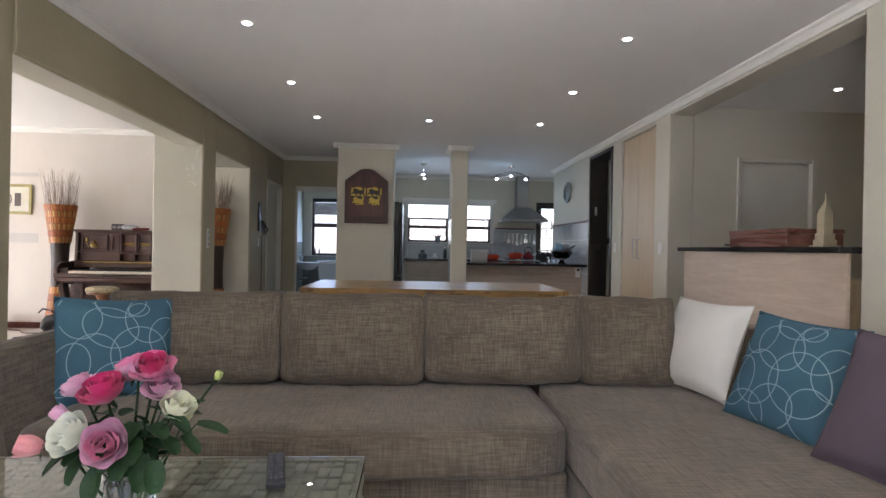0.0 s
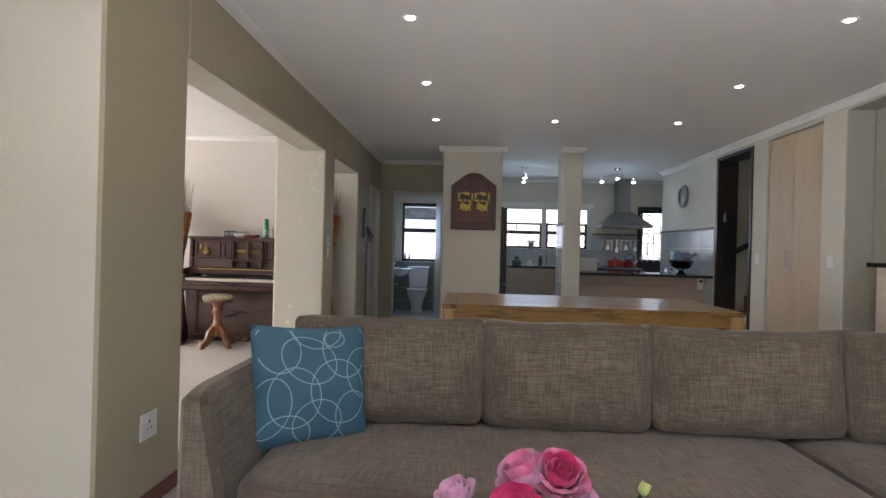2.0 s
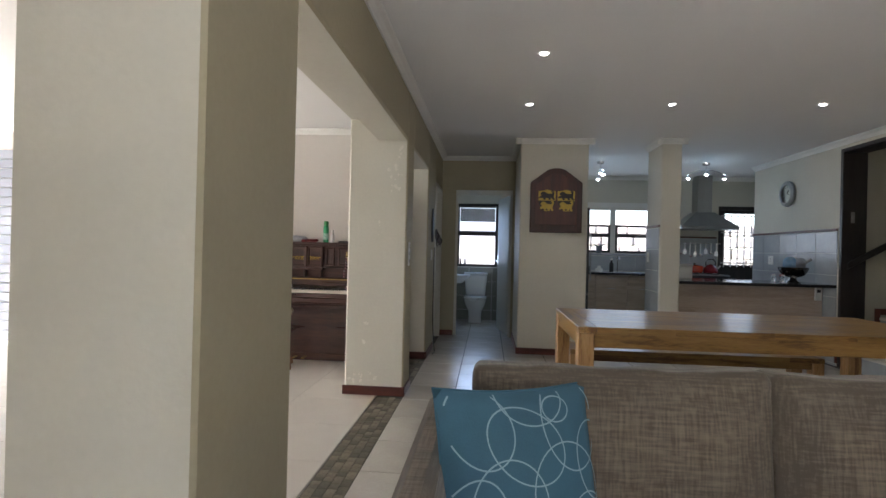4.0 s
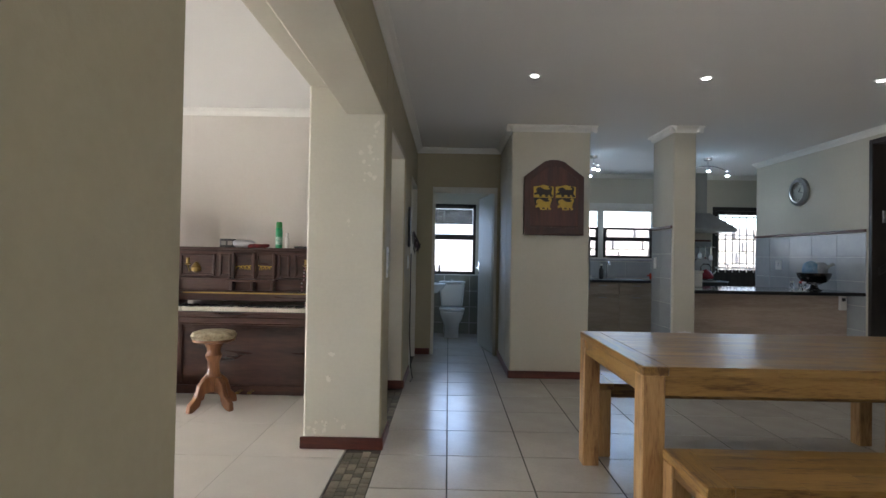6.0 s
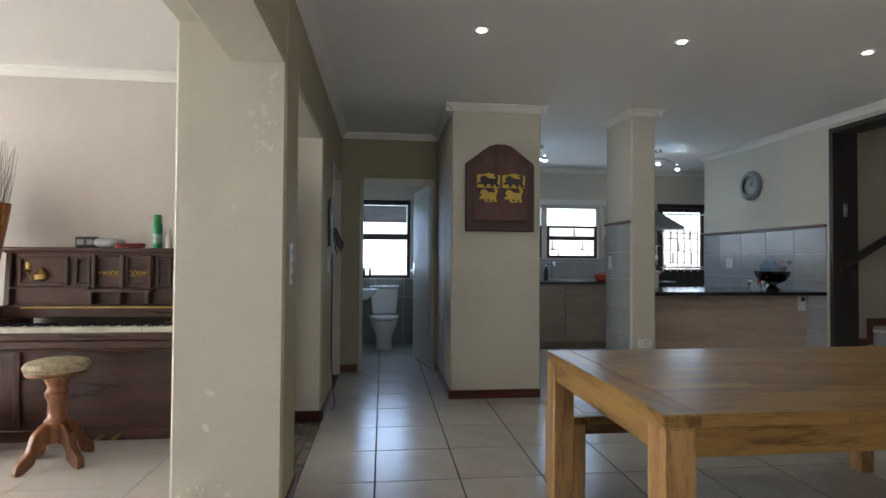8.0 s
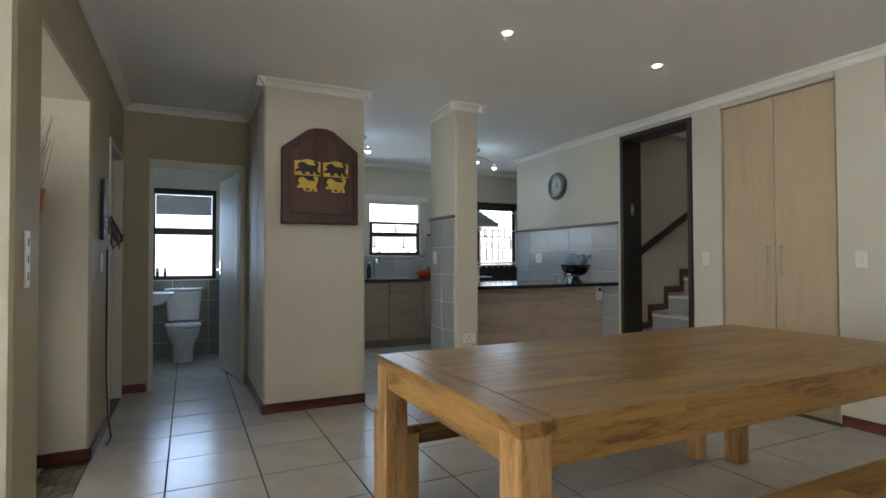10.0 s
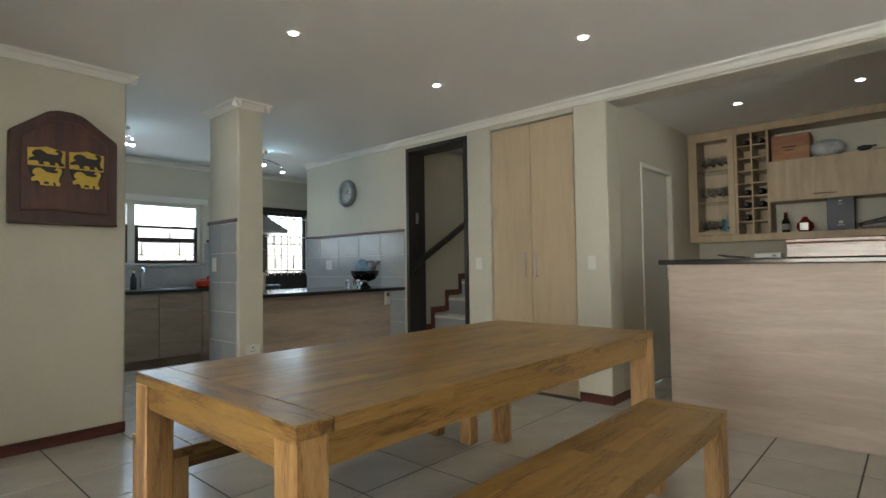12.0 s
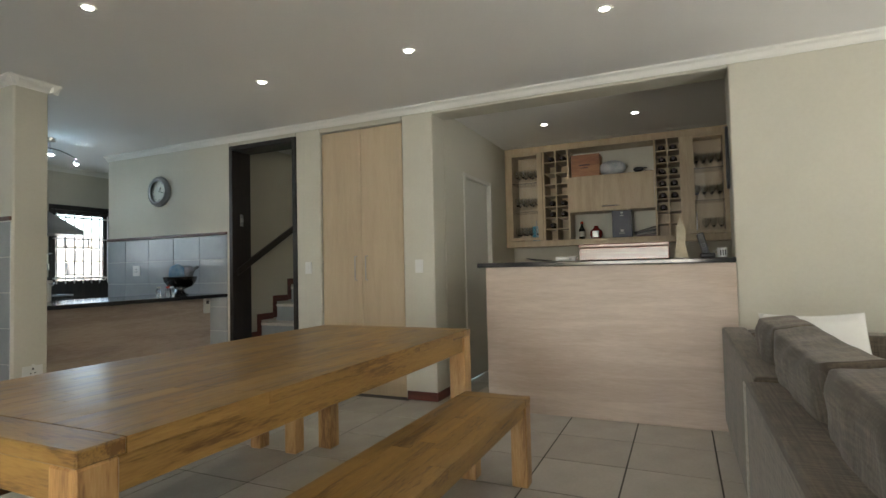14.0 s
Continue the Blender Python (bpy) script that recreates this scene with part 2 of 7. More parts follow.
M["blue_print"] = surface("pale_blue_print", (0.30, 0.42, 0.47), (0.24, 0.35, 0.40), 0.85, 8, 200, 0.1)
M["mauve_cloth"] = surface("mauve_cloth", (0.115, 0.085, 0.105), (0.09, 0.065, 0.085), 0.9, 6, 240, 0.3)
M["chrome"] = surface("chrome", (0.75, 0.75, 0.76), (0.68, 0.68, 0.69), 0.14, 6, 80, 0, 1.0, rough_var=0.04)
M["steel"] = surface("brushed_steel", (0.36, 0.36, 0.355), (0.29, 0.29, 0.285), 0.34, 6, 120, 0.05, 1.0, stretch=(1, 1, 0.1))
M["black"] = surface("black_plastic", (0.020, 0.020, 0.022), (0.012, 0.012, 0.013), 0.38, 8, 90, 0.05)
M["white_plastic"] = surface("white_plastic", (0.74, 0.73, 0.69), (0.70, 0.69, 0.65), 0.35, 8, 90)
M["porcelain"] = surface("white_porcelain", (0.80, 0.80, 0.78), (0.77, 0.77, 0.75), 0.08, 3, 60, rough_var=0.03)
M["door_white"] = surface("cream_door_paint", (0.62, 0.60, 0.53), (0.58, 0.56, 0.49), 0.45, 2, 50, 0.08)
M["pvc"] = surface("dark_window_frame", (0.035, 0.030, 0.028), (0.025, 0.021, 0.020), 0.4, 6, 60)
M["glass"] = glass("window_glass")
M["clear"] = glass("clear_glass", (0.97, 0.99, 0.98))
M["lamp"] = glow("lamp_glow", (1.0, 0.96, 0.88), 14.0)
M["lamp_cool"] = glow("cool_lamp_glow", (0.90, 0.97, 1.0), 22.0)
M["shield"] = wood("shield_mahogany", (0.085, 0.026, 0.016), (0.058, 0.018, 0.012), (0.034, 0.011, 0.008), "z", 0.4, 10)
M["gold"] = surface("gold_paint", (0.62, 0.42, 0.05), (0.50, 0.32, 0.03), 0.45, 20, 120, 0.1)
M["red_black"] = surface("black_paint", (0.02, 0.012, 0.008), (0.015, 0.01, 0.008), 0.5, 20, 100)
M["leaf"] = surface("rose_leaf", (0.024, 0.060, 0.020), (0.010, 0.028, 0.009), 0.55, 20, 120, 0.2, spec=0.25)
M["rattan"] = surface("green_grey_rattan", (0.33, 0.33, 0.25), (0.17, 0.17, 0.125), 0.5, 20, 140, 0.3)
M["shutter"] = surface("grey_shutter", (0.27, 0.28, 0.33), (0.23, 0.24, 0.28), 0.45, 3, 60, 0.05)
M["stone"] = surface("pale_stone", (0.60, 0.55, 0.50), (0.42, 0.36, 0.33), 0.9, 5, 40, 0.6, rand=0.15)
M["ground"] = surface("garden_ground", (0.34, 0.31, 0.24), (0.22, 0.21, 0.13), 0.95, 0.4, 12, 0.4)
M["outer"] = surface("outer_render", (0.6, 0.57, 0.5), (0.52, 0.5, 0.44), 0.9, 1, 20, 0.4)

# ---------------------------------------------------------------- mesh helpers
def bm_box(bm, lo, hi, bevel=0.0, seg=1):
    """A box between two corners, added to bm, with its edges bevelled."""
    r = bmesh.ops.create_cube(bm, size=1.0)
    vs = r["verts"]
    for v in vs:
        v.co = Vector([(lo[i] + hi[i]) / 2 + v.co[i] * (hi[i] - lo[i]) for i in range(3)])
    if bevel:
        es = list({e for v in vs for e in v.link_edges})
        bmesh.ops.bevel(bm, geom=es, offset=bevel, segments=seg, profile=0.6, affect="EDGES")
    return vs


def box(lo, hi, bevel=0.0, seg=1):
    bm = bmesh.new()
    bm_box(bm, lo, hi, bevel, seg)
    return bm


def bm_lathe(bm, prof, n=24, at=(0, 0, 0), cap=True):
    """Turns (radius, z) pairs round the z axis."""
    rings = []
    for r, z in prof:
        rings.append([bm.verts.new((at[0] + r * math.cos(2 * math.pi * i / n), at[1] + r * math.sin(2 * math.pi * i / n), at[2] + z)) for i in range(n)])
    for a, b in zip(rings, rings[1:]):
        for i in range(n):
            bm.faces.new((a[i], a[(i + 1) % n], b[(i + 1) % n], b[i]))
    if cap:
        if prof[0][0] > 1e-4:
            bm.faces.new(rings[0][::-1])
        if prof[-1][0] > 1e-4:
            bm.faces.new(rings[-1])
    return bm


def lathe(prof, n=24, at=(0, 0, 0), cap=True):
    return bm_lathe(bmesh.new(), prof, n, at, cap)


def bm_tube(bm, pts, r=0.01, n=8, taper=1.0):
    """A round tube through points."""
    pts = [Vector(p) for p in pts]
    rings = []
    for i, p in enumerate(pts):
        d = (pts[min(i + 1, len(pts) - 1)] - pts[max(i - 1, 0)]).normalized()
        up = Vector((0, 0, 1)) if abs(d.z) < 0.9 else Vector((1, 0, 0))
        u = d.cross(up).normalized()
        v = d.cross(u)
        k = r * (1 + (taper - 1) * i / max(1, len(pts) - 1))
        rings.append([bm.verts.new(p + k * (math.cos(2 * math.pi * j / n) * u + math.sin(2 * math.pi * j / n) * v)) for j in range(n)])
    for a, b in zip(rings, rings[1:]):
        for j in range(n):
            bm.faces.new((a[j], a[(j + 1) % n], b[(j + 1) % n], b[j]))
    bm.faces.new(rings[0][::-1])
    bm.faces.new(rings[-1])
    return bm


def tube(pts, r=0.01, n=8, taper=1.0):
    return bm_tube(bmesh.new(), pts, r, n, taper)


def prism(poly, axis, a, b, bevel=0.0):
    """Extrudes a polygon of 2D points between a and b along an axis ('x': points are y, z; 'y': x, z; 'z': x, y)."""
    bm = bmesh.new()

    def at(p, h):
        return {"x": (h, p[0], p[1]), "y": (p[0], h, p[1]), "z": (p[0], p[1], h)}[axis]

    lo = [bm.verts.new(at(p, a)) for p in poly]
    hi = [bm.verts.new(at(p, b)) for p in poly]
    bm.faces.new(lo)
    bm.faces.new(hi[::-1])
    k = len(poly)
    for i in range(k):
        bm.faces.new((lo[i], hi[i], hi[(i + 1) % k], lo[(i + 1) % k]))
    bmesh.ops.recalc_face_normals(bm, faces=bm.faces)
    if bevel:
        bmesh.ops.bevel(bm, geom=list(bm.edges), offset=bevel, segments=1, affect="EDGES")
    return bm


def link(name, bm, material, smooth=False):
    me = bpy.data.meshes.new(name)
    bmesh.ops.recalc_face_normals(bm, faces=bm.faces)
    bm.to_mesh(me)
    bm.free()
    me.materials.append(material)
    if smooth:
        me.polygons.foreach_set("use_smooth", [True] * len(me.polygons))
        me.set_sharp_from_angle(angle=radians(40))
    return new(name, me)


def part(name, bm, material, parent, label="", smooth=False):
    """One mesh under a thing or a part."""
    ob = link(name, bm, material, smooth)
    ob.parent = parent
    if label:
        ob["label"] = label
    return ob


def thing(name, m, label, category, group=""):
    """An empty at a thing's base."""
    ob = new(name)
    ob.matrix_world = m
    ob.empty_display_size = 0.1
    return tagged(ob, label, category, group)


def solid(name, bm, material, label="", category="", group="", kind="", smooth=False):
    return tagged(link(name, bm, material, smooth), label, category, group, kind)


def joined(boxes, bevel=0.0):
    bm = bmesh.new()
    for lo, hi in boxes:
        bm_box(bm, lo, hi, bevel)
    return bm


# ---------------------------------------------------------------- structure
LX, RX, CEIL = -1.17, 3.456, 2.555      # the living room's side walls, its ceiling
WX = -1.66                               # the far face of the wall to the piano room
PX, PY, PY0 = -8.75, 7.48, 0.6            # the piano room's left, back and front walls
KY = 10.95                               # the kitchen's and toilet's back wall
BACK = -1.6                              # the wall behind the start of the walk
EX = 5.84                                # back wall of the bar
S = "structure"

# floors
solid("floor", box((LX - 0.21, BACK - 0.25, -0.2), (6.3, KY + 0.3, -0.004)), M["grout"], "beige ceramic tiled floor with dark joints", "floor", kind=S)
solid("floor_piano_room", box((PX - 0.3, BACK - 0.25, -0.2), (LX - 0.215, PY + 3.6, -0.003)), M["grout_pale"], "pale tiled floor of the piano room", "floor", kind=S)

# the wall between living room and piano room, with its openings
ww_ = solid("wall_west", joined([
    ((WX, BACK, 0), (LX, 0.9, 2.6)),
    ((WX, 0.9, 2.27), (LX - 0.262, 2.80, 2.6)), ((LX - 0.26, 0.9, 2.10), (LX, 2.80, 2.6)),
    ((WX, 2.80, 0), (LX, 3.40, 2.6)),
    ((WX, 3.40, 2.27), (LX - 0.262, 5.908, 2.6)), ((LX - 0.26, 3.40, 2.10), (LX, 5.908, 2.6)),
    ((WX, 5.908, 0), (LX, 6.25, 2.6)),
    ((WX, 6.25, 2.10), (LX, 7.43, 2.6)),
    ((WX, 7.43, 0), (LX, 8.20, 2.6)),
    ((WX, 8.20, 2.06), (LX, 9.02, 2.6)),
    ((WX, 9.02, 0), (LX, 9.138, 2.6))], 0.012), M["wall"], "plastered cream wall with wide openings, shade put into a khaki tone on its living room face", "wall", kind=S)
# faces towards +x get the khaki, their shade put into the colour
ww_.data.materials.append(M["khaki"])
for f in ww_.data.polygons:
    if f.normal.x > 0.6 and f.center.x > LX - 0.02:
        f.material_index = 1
# piano room shell
solid("wall_piano_back", joined([((PX - 0.2, PY, 0), (WX - 0.002, PY + 0.2, 2.6))]), M["wall_white"], "warm white plastered wall of the piano room", "wall", kind=S)
solid("wall_piano_left", joined([
    ((PX - 0.2, PY0, 2.15), (PX, PY, 2.6)), ((PX - 0.2, PY0, 0), (PX, 1.9, 2.15)), ((PX - 0.2, 7.0, 0), (PX, PY, 2.15))]), M["wall_white"], "white wall with a wide glazed opening", "wall", kind=S)
solid("wall_piano_front", box((PX - 0.2, PY0 - 0.2, 0), (WX - 0.002, PY0, 2.6)), M["wall_white"], "white plastered end wall", "wall", kind=S)
# passage end wall with the toilet door, and the toilet room
# same darkened khaki here, standing in for the passage's dimness
solid("wall_passage", joined([
    ((LX - 0.6, 9.14, 0), (-0.973, 9.29, 2.6)), ((-0.973, 9.14, 2.04), (-0.19, 9.29, 2.6)), ((-0.19, 9.14, 0), (-0.135, 9.29, 2.6))]), M["khaki"], "wall with the toilet doorway, khaki tone carrying the passage's shade", "wall", kind=S)
solid("wall_toilet_side", box((LX - 0.25, 9.292, 0), (LX - 0.05, KY, 2.6)), M["wall_wc"], "grey-green toilet wall", "wall", kind=S)
# the block with the shield on it
solid("wall_pillar", joined([((-0.135, 7.943, 0), (0.657, 8.38, 2.6)), ((-0.135, 8.38, 0), (0.02, KY, 2.6))], 0.012), M["wall"], "broad cream pillar wall between passage and kitchen", "wall", kind=S)
solid("wall_column", joined([((1.475, 7.89, 0), (1.70, 8.42, 2.6))], 0.01), M["wall"], "slim cream column at the kitchen counter", "wall", kind=S)
# back wall of kitchen and toilet, with windows and the back door
solid("wall_kitchen_back", joined([
    ((LX - 0.25, KY, 0), (-1.06, KY + 0.25, 2.6)), ((-1.06, KY, 2.05), (-0.335, KY + 0.25, 2.6)), ((-1.06, KY, 0), (-0.335, KY + 0.25, 0.93)),
    ((-0.335, KY, 0), (0.78, KY + 0.25, 2.6)), ((0.78, KY, 2.03), (2.52, KY + 0.25, 2.6)), ((0.78, KY, 0), (2.52, KY + 0.25, 1.22)),
    ((2.52, KY, 0), (3.39, KY + 0.25, 2.6)), ((3.39, KY, 2.07), (4.25, KY + 0.25, 2.6)), ((4.25, KY, 0), (6.3, KY + 0.25, 2.6))]), M["wall"], "cream kitchen wall with windows and a barred back door", "wall", kind=S)
# right wall: stairs, cupboard, bar
solid("wall_east", joined([
    ((RX, BACK, 0), (RX + 0.25, 3.313, 2.6)),
    ((RX, 3.313, 2.472), (RX + 0.25, 5.577, 2.6)),
    ((RX, 5.577, 0), (RX + 0.25, 5.875, 2.6)),
    ((RX, 5.875, 2.45), (RX + 0.25, 6.77, 2.6)),
    ((RX, 6.77, 0), (RX + 0.25, 7.055, 2.6)),
    ((RX, 7.055, 2.455), (RX + 0.25, 7.93, 2.6)),
    ((RX, 7.93, 0), (RX + 0.15, 9.885, 2.6))], 0.008), M["wall"], "cream plastered wall with bar opening, cupboard and stair doorway", "wall", kind=S)
solid("wall_kitchen_side", joined([((RX + 0.152, 9.735, 0), (5.2, 9.885, 2.6)), ((5.2, 9.735, 0), (5.35, KY, 2.6))]), M["wall"], "cream wall of the back lobby", "wall", kind=S)
# bar room
solid("wall_bar", joined([
    ((RX + 0.252, 5.577, 0), (4.155, 5.73, 2.6)), ((4.155, 5.577, 2.07), (4.96, 5.73, 2.6)), ((4.96, 5.577, 0), (EX, 5.73, 2.6))]), M["wall"], "cream wall of the bar nook with a white door", "wall", kind=S)
solid("wall_bar_back", box((EX, 2.45, 0), (EX + 0.2, 5.73, 2.6)), M["wall"], "cream wall behind the bar unit", "wall", kind=S)
solid("wall_bar_end", box((RX + 0.252, 2.45, 0), (EX - 0.001, 2.6, 2.6)), M["wall"], "cream end wall of the bar nook", "wall", kind=S)
# stair well
solid("wall_stairs", joined([
    ((RX + 0.252, 7.955, 0), (6.2, 8.05, 4.2)), ((RX + 0.252, 6.90, 0), (6.2, 7.0, 4.2)), ((6.0, 7.0, 0), (6.2, 7.955, 4.2)),
    ((RX + 0.25, 6.9, 2.6), (RX + 0.35, 8.05, 4.2))]), M["wall"], "cream plastered stair well wall", "wall", kind=S)
# wall added behind, out of view; its glazed opening is placed for the light
solid("wall_south", joined([
    ((WX, BACK - 0.2, 2.2), (RX + 0.25, BACK, 2.6)), ((WX, BACK - 0.2, 0), (-1.0, BACK, 2.2)), ((1.54, BACK - 0.2, 0), (RX + 0.25, BACK, 2.2))]), M["wall"], "unseen cream wall with an opening placed to shape the light", "wall", kind=S)

# ceilings
solid("ceiling", box((LX - 0.3, BACK - 0.2, CEIL), (5.4, KY + 0.25, CEIL + 0.15)), M["ceiling"], "white plastered ceiling with recessed lights", "ceiling", kind=S)
solid("ceiling_piano_room", box((PX - 0.2, PY0 - 0.2, CEIL - 0.003), (LX - 0.302, PY + 0.2, CEIL + 0.15)), M["ceiling"], "white ceiling of the piano room", "ceiling", kind=S)
solid("ceiling_bar", box((5.402, 2.4, CEIL - 0.002), (EX + 0.2, 6.0, CEIL + 0.15)), M["ceiling"], "white ceiling of the bar nook", "ceiling", kind=S)

# cornices
def cornice(name, runs, kind_label="white plaster cornice"):
    """A coved strip along straight runs: (axis, from, to, wall position, way out of the wall, top)."""
    bm = bmesh.new()
    prof = [(0, -0.062), (0.012, -0.062), (0.016, -0.05), (0.034, -0.026), (0.058, -0.014), (0.062, -0.001), (0, -0.001)]
    for axis, a, b, w, way, top in runs:
        rings = []
        for h in (a, b):
            rings.append([bm.verts.new((w + way * d, h, top + z) if axis == "y" else (h, w + way * d, top + z)) for d, z in prof])
        for i in range(len(prof)):
            j = (i + 1) % len(prof)
            bm.faces.new((rings[0][i], rings[0][j], rings[1][j], rings[1][i]))
        bm.faces.new(rings[0])
        bm.faces.new(rings[1][::-1])
    return solid(name, bm, M["cornice"], kind_label, "cornice", kind=S)


cornice("trim_cornice", [
    ("y", BACK, 9.885, RX, -1, CEIL), ("y", BACK, 9.138, LX, 1, CEIL), ("x", LX, -0.135, 9.138, -1, CEIL),
    ("y", 7.943 - 0.06, 9.138, -0.135, -1, CEIL), ("x", -0.135 - 0.06, 0.657 + 0.06, 7.943, -1, CEIL), ("y", 7.943 - 0.06, 8.38, 0.657, 1, CEIL),
    ("x", 1.475 - 0.06, 1.70 + 0.06, 7.89, -1, CEIL), ("y", 7.83, 8.42, 1.475, -1, CEIL), ("y", 7.83, 8.42, 1.70, 1, CEIL),
    ("x", 0.02, 5.2, KY, -1, CEIL)])
cornice("trim_cornice_piano_room", [("x", PX, WX, PY, -1, CEIL - 0.003)])

# skirting boards
def skirting(lo, hi, axis):
    solid("baseboard", box(lo, hi, 0.004), M["skirting" if axis == "x" else "skirting_y"], "dark mahogany skirting board", "skirting", kind=S)


H_ = 0.075
for lo, hi, ax in (
        ((-0.147, 7.928, 0), (0.657, 7.943, H_), "x"), ((-0.150, 7.943, 0), (-0.135, 9.138, H_), "y"),
        ((LX - 0.505, 5.893, 0), (LX + 0.014, 5.908, H_), "x"), ((LX, 5.908, 0), (LX + 0.014, 6.25, H_), "y"),
        ((LX, 7.43, 0), (LX + 0.014, 8.13, H_), "y"), ((WX, 7.416, 0), (LX, 7.43, H_), "x"), ((LX, 9.126, 0), (-0.985, 9.139, H_), "x"),
        ((LX, 2.80, 0), (LX + 0.014, 3.40, H_), "y"), ((WX, 2.786, 0), (LX + 0.014, 2.80, H_), "x"),
        ((PX, PY - 0.014, 0), (WX - 0.004, PY, H_), "x"),
        ((RX - 0.014, 5.577, 0), (RX, 5.86, H_), "y"), ((RX - 0.014, 5.563, 0), (4.09, 5.577, H_), "x"), ((RX - 0.014, 6.77, 0), (RX, 7.0, H_), "y"),
        ((RX - 0.014, BACK, 0), (RX, 3.32, H_), "y")):
    skirting(lo, hi, ax)

# ---------------------------------------------------------------- windows and doors
def bar_frame(name, parent, lo, hi, t, material, depth_axis="y"):
    """Four members round an opening in the x-z plane."""
    (x0, y0, z0), (x1, y1, z1) = lo, hi
    return part(name, joined([((x0, y0, z0), (x0 + t, y1, z1)), ((x1 - t, y0, z0), (x1, y1, z1)), ((x0 + t, y0, z0), (x1 - t, y1, z0 + t)), ((x0 + t, y0, z1 - t), (x1 - t, y1, z1))], 0.003), material, parent)


def pane(parent, lo, hi):
    ob = part("pane", box(lo, hi), M["glass"], parent, "clear window glass")
    ob.visible_shadow = False
    return ob


FROST = glass("frosted_glass", (1, 1, 1), 0.55)


def frost(parent, lo, hi):
    ob = part("pane", box(lo, hi), FROST, parent, "frosted window glass")
    ob.visible_shadow = False
    return ob


def window_leaf(parent, x0, x1, z0, z1, y, mat, t=0.045):
    f = bar_frame("window_frame", parent, (x0, y, z0), (x1, y + 0.05, z1), t, mat)
    pane(parent, (x0 + t, y + 0.022, z0 + t), (x1 - t, y + 0.028, z1 - t))
    return f


# kitchen window: two fixed lights over two opening leaves in a dark frame
win = thing("window_1", pose(0.78, KY, 1.22), "dark-framed kitchen window with white head panel over the sink", "window")
tagged(win, kind=S)
bar_frame("window_frame", win, (0, 0.10, 0), (1.74, 0.16, 0.81), 0.05, M["white_plastic"])
part("mullion", box((0.835, 0.095, 0.05), (0.925, 0.165, 0.76), 0.003), M["white_plastic"], win)
for a, b in ((0.05, 0.835), (0.925, 1.69)):
    sash = bar_frame("sash", win, (a, 0.075, 0.02), (b, 0.125, 0.50), 0.035, M["pvc"])
    part("transom", box((a + 0.035, 0.073, 0.285), (b - 0.035, 0.125, 0.345), 0.003), M["pvc"], sash)
    pane(win, (a, 0.128, 0.05), (b, 0.134, 0.76))
part("window_sill", box((-0.03, -0.03, -0.035), (1.77, 0.10, 0.0), 0.004), M["wall_tile"], win)
part("head_board", joined([((-0.06, -0.012, 0.80), (1.80, 0.0, 0.88))], 0.003), M["white_plastic"], win, "white painted head board")

# toilet window
win = thing("window_2", pose(-1.06, KY, 0.93), "dark-framed toilet window with half-raised slatted blind", "window")
tagged(win, kind=S)
bar_frame("window_frame", win, (0, 0.08, 0), (0.725, 0.14, 1.12), 0.045, M["pvc"])
part("transom", box((0.045, 0.075, 0.555), (0.68, 0.145, 0.635), 0.003), M["pvc"], win)
frost(win, (0.045, 0.105, 0.045), (0.68, 0.111, 0.555))
frost(win, (0.045, 0.105, 0.635), (0.68, 0.111, 1.075))
bl = part("blind", joined([((0.05, 0.035, 1.045), (0.675, 0.07, 1.09))], 0.002), M["pvc"], win, "dark slatted blind")
for i in range(14):
    part("slat", box((0.055, 0.05, 0.80 + i * 0.017), (0.67, 0.054, 0.816 + i * 0.017)), M["pvc"], bl)

# back door with steel security bars
door = thing("door_1", pose(3.39, KY, 0), "dark back door with a barred glass light", "door")
tagged(door, kind=S)
part("frame", joined([((0, 0.02, 0), (0.05, 0.12, 2.07)), ((0.81, 0.02, 0), (0.86, 0.12, 2.07)), ((0.05, 0.02, 2.01), (0.81, 0.12, 2.07))], 0.003), M["darkwood"], door)
part("leaf", joined([((0.05, 0.06, 0.03), (0.81, 0.10, 1.08)), ((0.05, 0.06, 1.08), (0.12, 0.10, 2.01)), ((0.74, 0.06, 1.08), (0.81, 0.10, 2.01)), ((0.12, 0.06, 1.95), (0.74, 0.10, 2.01))], 0.003), M["darkwood"], door)
pane(door, (0.12, 0.078, 1.08), (0.74, 0.084, 1.95))
grille = part("grille", joined([((0.05, 0.0, 1.10), (0.81, 0.012, 1.12)), ((0.05, 0.0, 1.90), (0.81, 0.012, 1.92)), ((0.05, 0.0, 1.62), (0.81, 0.010, 1.635))], 0.002), M["white_plastic"], door, "pale steel security grille")
for i in range(7):
    x = 0.10 + i * 0.11
    part("grille_bar", tube([(x, 0.006, 1.04), (x, 0.006, 1.96)], 0.008, 6), M["white_plastic"], grille)
    part("scroll", tube([(x + 0.055 + 0.028 * math.cos(a), 0.006, 1.10 + 0.028 * math.sin(a)) for a in [k * math.pi / 6 for k in range(13)]], 0.005, 5), M["white_plastic"], grille)

# toilet door, opened inwards
door = thing("door_2", pose(-0.20, 9.21, 0), "cream panelled toilet door standing open inwards", "door")
tagged(door, kind=S)
d0 = pose(0, 0, 0, 0, 0, 101)
lf = part("leaf", box((0.0, -0.04, 0.012), (0.775, 0.0, 2.02), 0.003), M["door_white"], door)
lf.matrix_basis = d0
for i in range(7):
    g = part("board", box((0.06 + i * 0.094, 0.0, 0.10), (0.147 + i * 0.094, 0.006, 1.93), 0.003), M["door_white"], lf)
